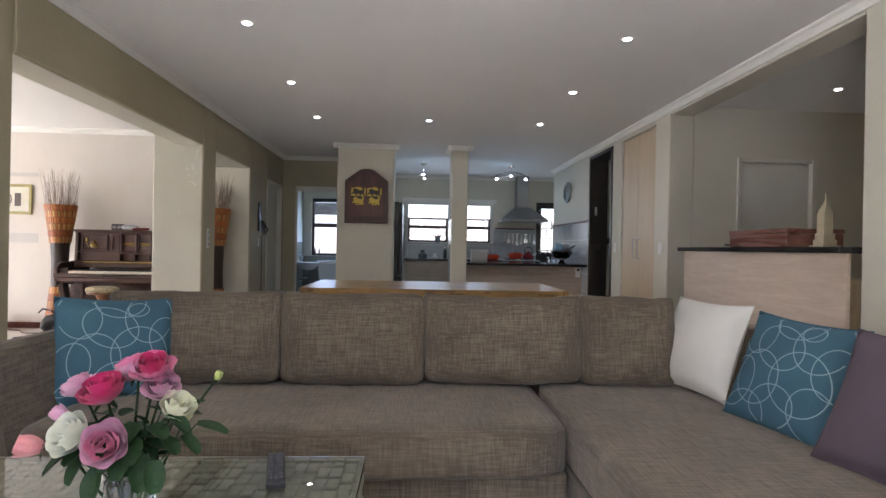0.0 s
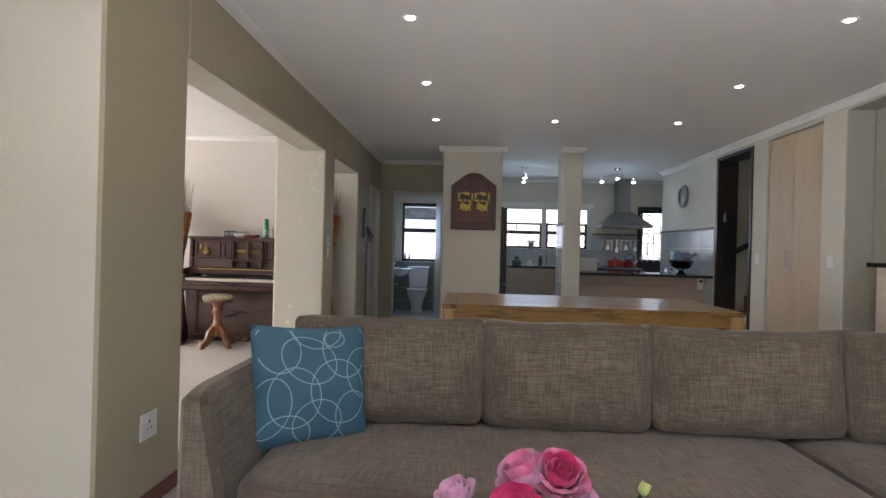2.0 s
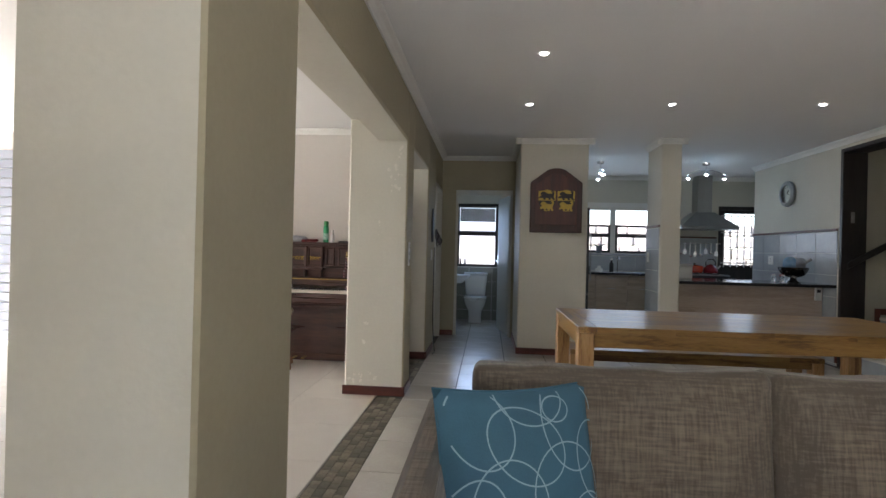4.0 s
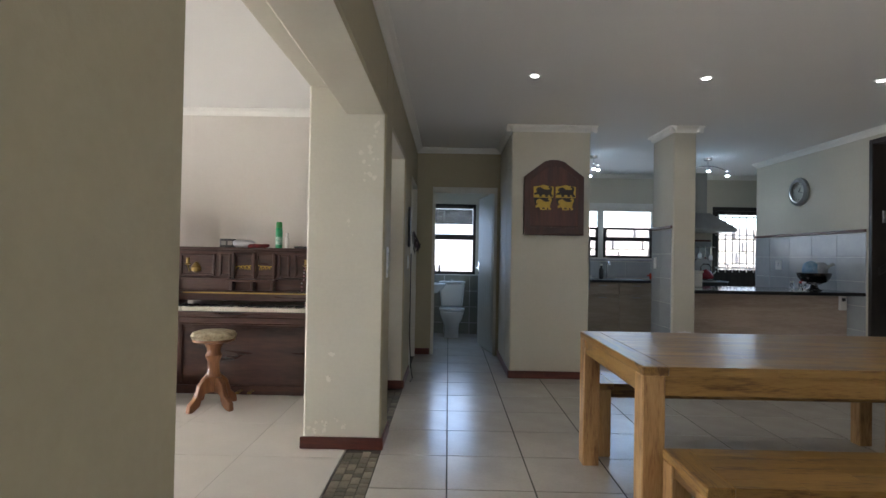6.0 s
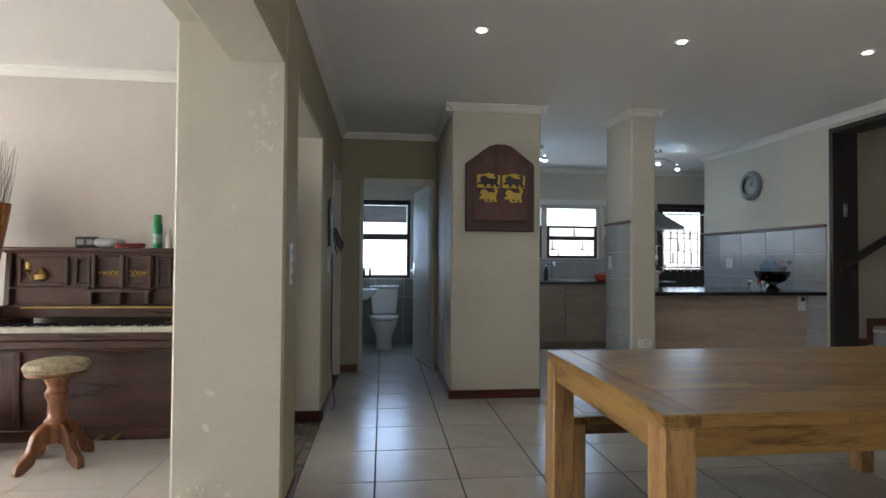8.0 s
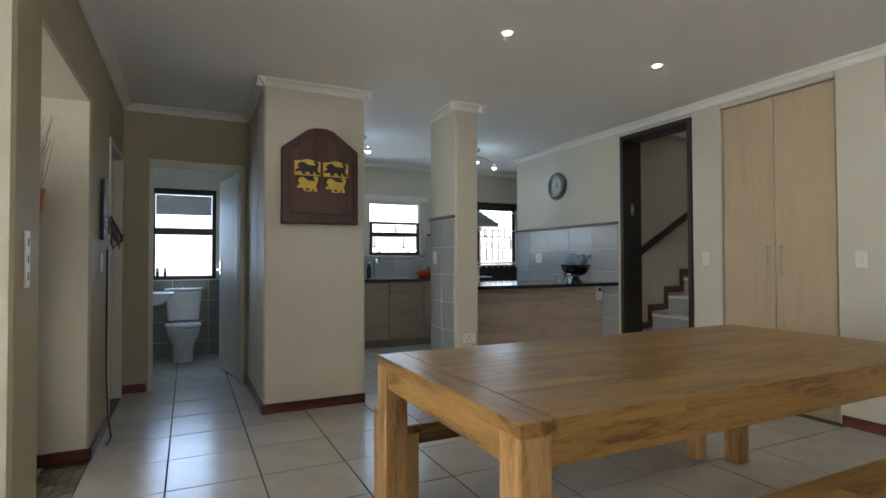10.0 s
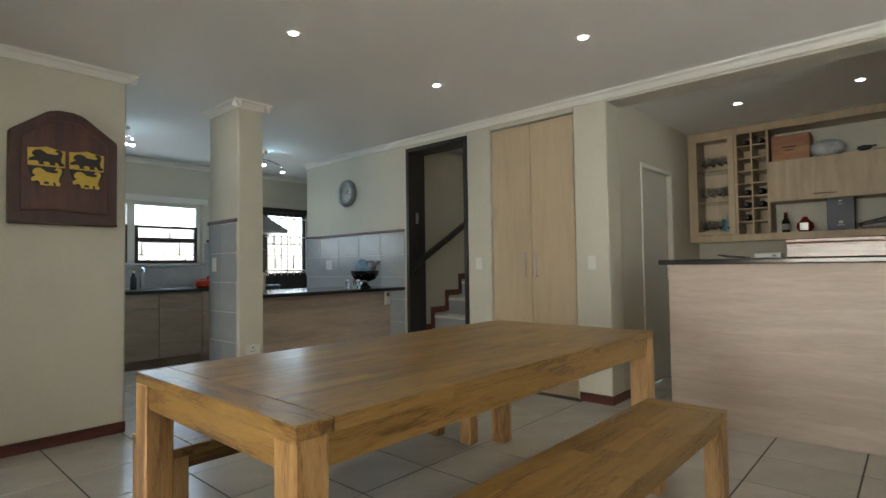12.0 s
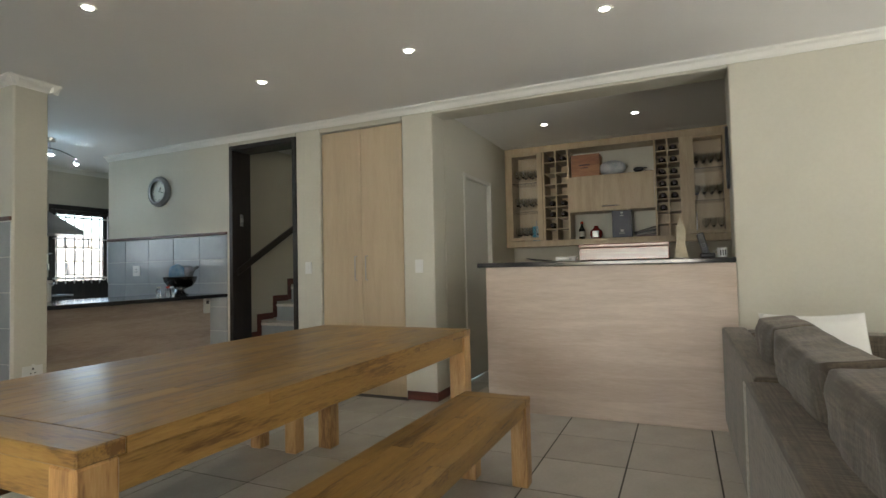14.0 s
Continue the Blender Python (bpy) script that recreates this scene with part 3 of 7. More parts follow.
hd = part("door_handle", joined([((0.69, 0.0, 0.98), (0.735, 0.01, 1.15)), ((0.60, 0.03, 1.055), (0.725, 0.045, 1.075)), ((0.705, 0.0, 1.055), (0.725, 0.045, 1.075))], 0.003), M["chrome"], lf, "chrome lever handle")
for z in (0.25, 1.80):
    part("hinge", lathe([(0.008, 0), (0.008, 0.10)], 10, (0.012, -0.048, z)), M["steel"], lf)
part("frame", joined([((-0.772, -0.075, 0), (-0.735, -0.066, 2.04)), ((0.0, -0.075, 0), (0.03, -0.066, 2.04)), ((-0.772, -0.075, 2.0), (0.03, -0.066, 2.075))], 0.002), M["door_white"], door)

# closed door in the passage wall
door = thing("door_3", pose(LX, 8.20, 0), "closed cream door in the passage wall", "door")
tagged(door, kind=S)
part("leaf", box((-0.10, 0.03, 0.01), (-0.06, 0.79, 2.02), 0.003), M["door_white"], door)
part("frame", joined([((-0.12, 0, 0), (0.012, 0.035, 2.06)), ((-0.12, 0.785, 0), (0.012, 0.82, 2.06)), ((-0.12, 0.035, 2.02), (0.012, 0.785, 2.06))], 0.004), M["door_white"], door)
part("door_handle", joined([((-0.06, 0.07, 0.98), (-0.052, 0.11, 1.15)), ((-0.03, 0.07, 1.06), (-0.018, 0.19, 1.078)), ((-0.055, 0.08, 1.06), (-0.018, 0.10, 1.078))], 0.002), M["chrome"], door, "chrome lever handle")

# white door in the bar nook
door = thing("door_4", pose(4.155, 5.577, 0), "plain white door with a pale frame in the bar nook", "door")
tagged(door, kind=S)
part("leaf", box((0.04, 0.03, 0.01), (0.765, 0.07, 2.03), 0.003), M["door_white"], door)
part("frame", joined([((0, -0.012, 0), (0.04, 0.10, 2.07)), ((0.765, -0.02, 0), (0.82, 0.10, 2.07)), ((0.04, -0.012, 2.03), (0.765, 0.10, 2.07))], 0.004), M["door_white"], door)
part("door_handle", joined([((0.68, 0.02, 0.98), (0.72, 0.03, 1.15)), ((0.60, -0.012, 1.06), (0.72, 0.0, 1.078)), ((0.70, -0.012, 1.06), (0.72, 0.025, 1.078))], 0.002), M["chrome"], door, "chrome lever handle")

# stair doorway: black frame, dark reveal
door = thing("door_5", pose(RX, 7.055, 0), "black-stained stair door frame standing open", "doorway")
tagged(door, kind=S)
part("frame", joined([((-0.012, 0, 0), (0.25, 0.045, 2.455)), ((-0.012, 0.83, 0), (0.25, 0.875, 2.455)), ((-0.012, 0.045, 2.41), (0.25, 0.83, 2.455))], 0.004), M["darkwood"], door)
part("door_handle", joined([((0.05, 0.772, 1.62), (0.085, 0.786, 1.74)), ((0.055, 0.755, 1.66), (0.075, 0.775, 1.70))], 0.003), M["steel"], door, "small steel door bolt")

# sliding glass doors added behind the start, unseen, to let light in
win = thing("window_3", pose(-1.0, BACK, 0), "sliding glass doors added out of view to let light in", "window")
tagged(win, kind=S)
for i in range(2):
    x = i * 1.27
    bar_frame("window_frame", win, (x, -0.15, 0.0), (x + 1.26, -0.09, 2.2), 0.06, M["pvc"])
    pane(win, (x + 0.06, -0.123, 0.06), (x + 1.20, -0.117, 2.14))
win = thing("window_4", pose(PX, 1.9, 0), "dark-framed sliding glass doors of the piano room", "window")
tagged(win, kind=S)
for i in range(4):
    y = i * 1.275
    part("window_frame", joined([((-0.15, y, 0), (-0.09, y + 0.05, 2.15)), ((-0.15, y + 1.22, 0), (-0.09, y + 1.27, 2.15)), ((-0.15, y + 0.05, 0), (-0.09, y + 1.22, 0.05)), ((-0.15, y + 0.05, 2.10), (-0.09, y + 1.22, 2.15))]), M["pvc"], win)
    pane(win, (-0.123, y + 0.05, 0.05), (-0.117, y + 1.22, 2.10))

# roller shutter on the piano room's back wall
sh = thing("roller_shutter", pose(-7.45, PY - 0.004, 0), "closed grey slatted roller shutter, lower edge in sun", "shutter")
for i in range(20):
    part("slat", box((0, -0.022, 0.012 + i * 0.114), (1.56, 0.0, 0.120 + i * 0.114), 0.008), M["shutter"], sh)

# ---------------------------------------------------------------- dining table and benches
def trestle(name, m, sx, sy, h, leg, apron, label, category, group=""):
    """A solid timber table or bench: planked top inside cross end-boards, aprons and four square legs."""
    t = thing(name, m, label, category, group)
    top = 0.038
    eb = leg + 0.015
    part("end_board", box((0, 0, h - top), (eb, sy, h), 0.004), M["table_y"], t)
    part("end_board", box((sx - eb, 0, h - top), (sx, sy, h), 0.004), M["table_y"], t)
    k = max(3, round(sy / 0.068))
    w = sy / k
    for i in range(k):
        x = eb
        end = eb + random.uniform(0.15, 0.5)
        while x < sx - eb - 0.001:
            if end > sx - eb - 0.12:
                end = sx - eb
            part("stave", box((x + 0.0003, i * w + 0.0002, h - top), (end - 0.0003, (i + 1) * w - 0.0002, h), 0.0007), M["table"], t)
            x, end = end, end + random.uniform(0.32, 0.62)
    a0 = h - top - apron
    part("apron", box((leg, 0.012, a0), (sx - leg, 0.042, h - top), 0.003), M["table"], t)
    part("apron", box((leg, sy - 0.042, a0), (sx - leg, sy - 0.012, h - top), 0.003), M["table"], t)
    part("apron", box((0.012, leg, a0), (0.042, sy - leg, h - top), 0.003), M["table_y"], t)
    part("apron", box((sx - 0.042, leg, a0), (sx - 0.012, sy - leg, h - top), 0.003), M["table_y"], t)
    for x in (0.001, sx - leg - 0.001):
        for y in (0.001, sy - leg - 0.001):
            part("leg", box((x, y, 0), (x + leg, y + leg, h - top - 0.0005), 0.005), M["table_z"], t)
    return t


trestle("dining_table", pose(0.042, 4.785, 0), 2.20, 1.03, 0.777, 0.095, 0.085, "solid acacia wood dining table with square legs", "table")
trestle("bench", pose(0.12, 4.40, 0), 1.98, 0.37, 0.45, 0.085, 0.05, "solid acacia bench beside the dining table", "bench", "benches at the table")
trestle("bench", pose(0.165, 5.865, 0), 1.91, 0.37, 0.45, 0.085, 0.05, "solid acacia bench tucked under the table", "bench", "benches at the table")

# ---------------------------------------------------------------- bar front and cupboard
bar = thing("bar_counter", pose(3.372, 3.316, 0), "washed oak bar front under a black granite top", "bar counter")
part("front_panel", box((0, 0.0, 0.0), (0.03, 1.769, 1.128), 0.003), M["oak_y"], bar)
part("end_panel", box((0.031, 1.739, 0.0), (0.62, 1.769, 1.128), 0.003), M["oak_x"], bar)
part("countertop", box((-0.035, 0.0, 1.128), (0.66, 1.832, 1.165), 0.008, 2), M["granite"], bar, "polished black granite top")

cup = thing("cupboard", pose(RX + 0.012, 5.88, 0), "tall built-in pale oak cupboard with two doors", "cupboard")
part("body", joined([((0.03, 0, 0.0), (0.56, 0.025, 2.446)), ((0.03, 0.86, 0.0), (0.56, 0.885, 2.446)), ((0.03, 0.025, 2.42), (0.56, 0.86, 2.446)), ((0.54, 0.025, 0), (0.56, 0.86, 2.42)), ((0.03, 0.025, 0.0), (0.05, 0.86, 0.10))], 0.002), M["oak_z"], cup)
for y0, y1, hy in ((0.006, 0.440, 0.385), (0.445, 0.879, 0.50)):
    d = part("door", box((0.008, y0, 0.105), (0.028, y1, 2.44), 0.002), M["oak_z"], cup)
    part("handle", tube([(0.008, hy, 1.04), (-0.025, hy, 1.04), (-0.025, hy, 1.26), (0.008, hy, 1.26)], 0.006, 8), surface("handle_steel", (0.40, 0.39, 0.37), (0.34, 0.33, 0.31), 0.4, 6, 80, 0, 0.6), d, "brushed steel bow handle")

# ---------------------------------------------------------------- kitchen counter (peninsula)
pen = thing("breakfast_counter", pose(1.702, 7.963, 0), "breakfast counter with washed oak front and black granite top", "counter")
part("front_panel", box((0.0, 0.25, 0.0), (1.75, 0.28, 0.882), 0.002), M["oak_x"], pen)
part("carcass", box((0.0, 0.281, 0.0), (1.75, 0.86, 0.882)), M["oak_x"], pen)
part("countertop", box((0.0, 0.0, 0.883), (1.752, 0.90, 0.919), 0.008, 2), M["granite"], pen, "polished black granite top")

# ---------------------------------------------------------------- sofa
def puff(size, e=7.0, bulge=0.06, wrinkle=0.006, cuts=11, seed=0.0, sag=0.0, dip=0.0):
    """A stuffed block: a rounded box with swollen faces and soft dents. Origin at its centre."""
    bm = bmesh.new()
    bmesh.ops.create_cube(bm, size=2.0)
    bmesh.ops.subdivide_edges(bm, edges=bm.edges, cuts=cuts, use_grid_fill=True)
    for v in bm.verts:
        u = v.co.copy()
        k = (abs(u.x) ** e + abs(u.y) ** e + abs(u.z) ** e) ** (-1 / e)
        p = u * k
        fat = 1 + bulge * ((1 - u.x ** 4) * (1 - u.z ** 4)) * (4 if abs(u.y) > 0.99 else 1) * 0.5
        q = Vector((p.x * size[0] / 2, p.y * size[1] / 2 * fat, p.z * size[2] / 2))
        w = noise.noise(q * 7 + Vector((seed, 3, 1))) + 0.5 * noise.noise(q * 17 + Vector((seed, 9, 4)))
        q += Vector((0.4 * w, w, 0.6 * w)) * wrinkle
        if sag and u.z > 0:
            q.z -= sag * (0.5 + 0.5 * noise.noise(Vector((q.x * 4 + seed, 0, 2)))) * u.z
        if dip and u.z > 0:
            q.z -= dip * u.z * (1 - u.x ** 4)
            q.x += 0.5 * dip * u.x ** 5 * u.z
        v.co = q
    return bm


sofa = thing("corner_sofa", pose(0, 0, 0), "taupe woven fabric corner sofa with loose back cushions", "sofa")
part("base", box((-0.47, 2.54, 0.10), (1.58, 3.44, 0.235), 0.012, 2), M["sofa"], sofa)
part("base", box((1.60, 1.30, 0.10), (3.25, 3.42, 0.235), 0.012, 2), M["sofa"], sofa)
part("backrest", box((-0.47, 3.30, 0.10), (1.58, 3.455, 0.700), 0.022, 3), M["sofa"], sofa)
part("backrest", box((1.592, 3.285, 0.10), (3.25, 3.425, 0.712), 0.022, 3), M["sofa"], sofa)
part("side_backrest", box((3.05, 1.90, 0.10), (3.25, 3.284, 0.700), 0.022, 3), M["sofa"], sofa)
arm = part("arm", prism([(2.48, 0.10), (2.505, 0.68), (2.525, 0.70), (2.60, 0.712), (3.43, 0.715), (3.455, 0.69), (3.455, 0.10)], "x", -0.685, -0.475, 0.022), M["sofa"], sofa)
for v in arm.data.vertices:
    if v.co.x > -0.55:
        v.co.x -= 0.125 * min(1.0, max(0.0, (v.co.z - 0.2) / 0.5))
part("seam", box((1.552, 3.4535, 0.12), (1.606, 3.4590, 0.692), 0.002), surface("pale_seam", (0.55, 0.50, 0.42), (0.35, 0.31, 0.25), 0.9, 60, 200, 0.5, stretch=(0.2, 1, 3)), sofa, "pale frayed module seam")
sc = part("seat_cushion", puff((2.10, 0.79, 0.20), 12, 0.02, 0.006, 13, 2.0), M["sofa"], sofa, smooth=True)
sc.location = (0.535, 2.885, 0.322)
sc = part("seat_cushion", puff((1.20, 1.98, 0.20), 14, 0.01, 0.006, 13, 5.0), M["sofa"], sofa, smooth=True)
sc.location = (2.20, 2.295, 0.325)
for x0, x1, zt, sd, tilt, dip in ((-0.53, 0.305, 0.890, 1.0, -7, 0.018), (0.305, 1.02, 0.886, 4.0, -6, 0.012), (1.02, 1.82, 0.896, 7.0, -8, 0.030), (1.82, 2.32, 0.889, 11.0, -7, 0.010)):
    c = part("back_cushion", puff((x1 - x0 + 0.001, 0.165, 0.475), 12.0, 0.17, 0.013, 20, sd, 0.022, dip), M["sofa"], sofa, smooth=True)
    c.matrix_basis = pose((x0 + x1) / 2, 3.225, zt - 0.232, tilt)
part("chrome_rail", box((1.75, 3.37, 0.0), (3.32, 3.40, 0.098), 0.008, 2), M["chrome"], sofa, "chrome sled foot")
part("chrome_rail", box((-0.40, 3.40, 0.0), (1.40, 3.43, 0.098), 0.008, 2), M["chrome"], sofa, "chrome sled foot")
part("chrome_rail", box((-0.40, 2.62, 0.0), (1.40, 2.65, 0.098), 0.008, 2), M["chrome"], sofa, "chrome sled foot")
part("chrome_rail", box((1.75, 1.44, 0.0), (3.10, 1.47, 0.098), 0.008, 2), M["chrome"], sofa, "chrome sled foot")


def pillow_height(u, w, fat):
    return fat * (max(0.0, 1 - u * u) * max(0.0, 1 - w * w)) ** 0.42


def scatter_pillow(name, m, side, fat, material, label, rings=(), n=18, corner=0.075):
    """A square pillow in its x-z plane, knife-edged, with optional rings printed on the front (-y)."""
    t = thing(name, m, label, "cushion")
    bm = bmesh.new()
    grid = {}
    for s in (-1, 1):
        for i in range(n + 1):
            for j in range(n + 1):
                u, w = -1 + 2 * i / n, -1 + 2 * j / n
                if s == 1 and (i in (0, n) or j in (0, n)):
                    grid[s, i, j] = grid[-1, i, j]
                    continue
                x, z = u * side / 2 * (1 - corner * (1 - w * w)), w * side / 2 * (1 - corner * (1 - u * u))
                wr = 0.004 * noise.noise(Vector((u * 3, w * 3, s + side)))
                grid[s, i, j] = bm.verts.new((x, s * (pillow_height(u, w, fat) + wr), z))
        for i in range(n):
            for j in range(n):
                bm.faces.new([grid[s, a, b] for a, b in ((i, j), (i + 1, j), (i + 1, j + 1), (i, j + 1))])
    part("cover", bm, material, t, smooth=True)
    if rings:
        bm = bmesh.new()
        for cx, cz, ra, rb, tilt in rings:
            k = 40
            ct, st = math.cos(tilt), math.sin(tilt)
            prev = None
            for i in range(k + 1):
                a = 2 * math.pi * i / k
                cur = []
                for d in (-0.0085, 0.0085):
                    ex, ez = (ra + d) * math.cos(a), (rb + d) * math.sin(a)
                    u, w = cx + ex * ct - ez * st, cz + ex * st + ez * ct
                    if abs(u) > 0.97 or abs(w) > 0.97:
                        cur = None
                        break
                    x, z = u * side / 2 * (1 - corner * (1 - w * w)), w * side / 2 * (1 - corner * (1 - u * u))
                    cur.append(bm.verts.new((x, -pillow_height(u, w, fat) - 0.0045, z)))
                if prev and cur:
                    bm.faces.new((prev[0], prev[1], cur[1], cur[0]))
                prev = cur
        part("ring_print", bm, M["blue_print"], t, "pale looping ring print")
    e = bmesh.new()
    pts = []
    for a, b in ((-1, -1), (1, -1), (1, 1), (-1, 1)):
        c, d = (1, 0) if (a, b) == (-1, -1) else (0, 1) if (a, b) == (1, -1) else (-1, 0) if (a, b) == (1, 1) else (0, -1)
        for q in range(8):
            u, w = a + c * q / 4, b + d * q / 4
            pts.append((u * side / 2 * (1 - corner * (1 - w * w)), 0, w * side / 2 * (1 - corner * (1 - u * u))))
    pts.append(pts[0])
    part("piping", bm_tube(e, pts, 0.004, 5), material, t)
    return t


RINGS = [(-0.62, 0.62, 0.36, 0.42, 0.3), (-0.1, 0.42, 0.5, 0.38, -0.5), (0.55, 0.6, 0.42, 0.5, 0.2), (-0.35, -0.2, 0.44, 0.5, 0.1), (0.42, -0.12, 0.50, 0.55, 0.4), (-0.75, -0.35, 0.34, 0.48, -0.2),
         (0.05, -0.62, 0.42, 0.36, 0.3), (0.72, -0.55, 0.36, 0.42, 0.1), (-0.5, -0.85, 0.44, 0.36, 0.2), (0.05, 0.92, 0.42, 0.30, 0), (0.88, 0.18, 0.30, 0.42, 0.2), (0.35, 0.78, 0.18, 0.14, 0)]
scatter_pillow("scatter_cushion", pose(-0.400, 2.985, 0.618, -14, 3, 31), 0.485, 0.085, M["blue_cloth"], "teal scatter cushion printed with pale rings, leaning on the sofa", RINGS)
scatter_pillow("scatter_cushion", pose(2.40, 3.06, 0.650, -20, 0, -76), 0.47, 0.085, M["white_cloth"], "plain white scatter cushion leaning in the sofa corner")
scatter_pillow("scatter_cushion", pose(2.46, 2.51, 0.630, -22, 2, -78), 0.48, 0.075, M["blue_cloth"], "teal ring-printed scatter cushion beside a white one", RINGS[::-1])
scatter_pillow("scatter_cushion", pose(2.47, 2.01, 0.630, -22, 3, -78), 0.47, 0.075, M["mauve_cloth"], "dark mauve scatter cushion on the chaise")

# ---------------------------------------------------------------- coffee table
TZ = 0.50
tb = thing("coffee_table", pose(0, 0, 0), "woven rattan coffee table with a glass top", "coffee table")
X0, X1, Y0, Y1 = -0.38, 0.83, 1.54, 2.05
part("body", box((X0 + 0.02, Y0 + 0.02, 0.03), (X1 - 0.02, Y1 - 0.02, TZ - 0.018), 0.01), surface("dark_rattan_core", (0.10, 0.10, 0.07), (0.06, 0.06, 0.04), 0.7, 20, 100), tb)
bm = bmesh.new()
sw = 0.034
for i in range(int((X1 - X0) / sw)):
    for j in range(int((Y1 - Y0) / sw)):
        x, y = X0 + i * sw, Y0 + j * sw
        if (i // 2 + j) % 2:
            bm_box(bm, (x + 0.002, y + 0.004, TZ - 0.018), (x + sw - 0.002, y + sw - 0.004, TZ - 0.0085), 0.003)
        else:
            bm_box(bm, (x + 0.001, y + 0.002, TZ - 0.018), (x + sw - 0.001, y + sw - 0.002, TZ - 0.012), 0.002)
tagged(part("top_weave", bm, M["rattan"], tb, "grey-green woven rattan strips"), kind="stuff")
bm = bmesh.new()
for k in range(14):
    z0 = 0.03 + k * 0.033
    for i in range(int((X1 - X0) / 0.05)):
        o = 0.004 if (i + k) % 2 else 0.0
        bm_box(bm, (X0 + i * 0.05 + 0.002, Y1 - 0.02, z0), (X0 + i * 0.05 + 0.048, Y1 - 0.008 + o, z0 + 0.030), 0.003)
    for i in range(int((Y1 - Y0) / 0.05)):
        o = 0.004 if (i + k) % 2 else 0.0
        bm_box(bm, (X1 - 0.02, Y0 + i * 0.05 + 0.002, z0), (X1 - 0.008 + o, Y0 + i * 0.05 + 0.048, z0 + 0.030), 0.003)
tagged(part("side_weave", bm, M["rattan"], tb, "grey-green woven rattan strips"), kind="stuff")
g = part("glass_top", box((X0, Y0, TZ - 0.008), (X1, Y1, TZ), 0.002), M["clear"], tb, "clear glass top")
g.visible_shadow = False

rem = thing("remote_control", pose(0.60, 1.93, TZ + 0.0005, 0, 0, 14), "black television remote control on the coffee table", "remote")
part("case", box((-0.024, -0.10, 0), (0.024, 0.10, 0.019), 0.007, 3), M["black"], rem)
for i in range(9):
    for j in range(3):
        part("button", lathe([(0.0048, 0), (0.0048, 0.0032), (0.003, 0.004)], 8, (-0.013 + j * 0.013, -0.075 + i * 0.019, 0.0188)), surface("grey_button", (0.12, 0.12, 0.13), (0.08, 0.08, 0.09), 0.5) if (i, j) == (0, 0) else bpy.data.materials["grey_button"], rem)

# ---------------------------------------------------------------- bouquet
vase = thing("flower_vase", pose(0.35, 1.68, TZ + 0.0005), "clear glass vase of water on the glass table", "vase")
v = part("glass", lathe([(0.0, 0.0), (0.046, 0.0), (0.050, 0.006), (0.052, 0.15), (0.0495, 0.15), (0.0475, 0.012), (0.0, 0.012)], 32, cap=False), M["clear"], vase, smooth=True)
v.visible_shadow = False
w = part("water", lathe([(0.0, 0.013), (0.0470, 0.013), (0.0485, 0.10), (0.0, 0.10)], 32, cap=False), glass("water", (0.93, 0.98, 0.95), 0.0, 1.33), vase, smooth=True)
w.visible_shadow = False


def petal(bm, m, length, width, cup, curl, n=5):
    """One curved petal, growing along +z and bending outwards (+x)."""
    rows = []
    for i in range(n + 1):
        s = i / n
        wd = width * (math.sin(math.pi * (0.15 + 0.72 * s)) ** 0.8)
        row = []
        for j in range(-2, 3):
            t = j / 2
            x = cup * math.sin(s * 1.9) * length - abs(t) ** 2 * wd * 0.45 + curl * s ** 3 * length
            row.append(bm.verts.new(m @ Vector((x, t * wd, length * s * (1 - 0.25 * curl * s)))))
        rows.append(row)
    for a, b in zip(rows, rows[1:]):
        for j in range(4):
            bm.faces.new((a[j], a[j + 1], b[j + 1], b[j]))


def rose(at, r, tilt, turn, inner, outer, label, bud=False):
    """A rose: stem, sepals and rings of petals opening outwards."""
    at, r = Vector(at) + Vector((0.012, 0, 0.015)), r * 0.95
    t = thing("rose", Matrix.Translation((0.35, 1.68, TZ + 0.0005)), label, "flower", "roses in the vase")
    ax = pose(0, 0, 0, 0, tilt, turn)
    foot = Vector((at.x * 0.16, at.y * 0.16, 0.03))
    neck = at - ax.to_3x3() @ Vector((0, 0, r * 0.75))
    mid = foot.lerp(neck, 0.6) + Vector((at.x * -0.06, at.y * -0.06, 0.015))
    part("stem", tube([foot, foot.lerp(mid, 0.5), mid, mid.lerp(neck, 0.6), neck], 0.0028, 6), M["leaf"], t, "green rose stem")
    base = Matrix.Translation(neck) @ ax
    for ring, (k, open_, ln, col) in enumerate(((3, 0.02, 1.22, inner), (4, 0.14, 1.32, inner), (5, 0.32, 1.36, inner), (6, 0.58, 1.28, outer), (6, 0.95, 1.10, outer))):
        if bud and ring > 2:
            break
        for i in range(k):
            bm = bmesh.new()
            a = 360 * (i + 0.5 * (ring % 2)) / k + random.uniform(-14, 14)
            m = pose(0, 0, 0, 0, 0, a) @ Matrix.Translation((r * (0.03 + 0.065 * ring), 0, r * 0.05)) @ pose(0, 0, 0, 0, open_ * 14 * (0.4 if bud else 1) + random.uniform(-5, 5), 0)
            petal(bm, base @ m, r * ln * (1.15 if bud else 1), r * (0.42 + 0.10 * ring), 0.17 + 0.070 * ring, 0.010 * ring ** 2.2 * (0 if bud else 1))
            part("petal", bm, col, t, smooth=True)
    for i in range(5):
        bm = bmesh.new()
        petal(bm, base @ pose(0, 0, 0, 0, 60, 72 * i) @ Matrix.Translation((0, 0, 0.002)), r * 0.8, r * 0.14, 0.2, 0.5)
        part("sepal", bm, M["leaf"], t)
    return t


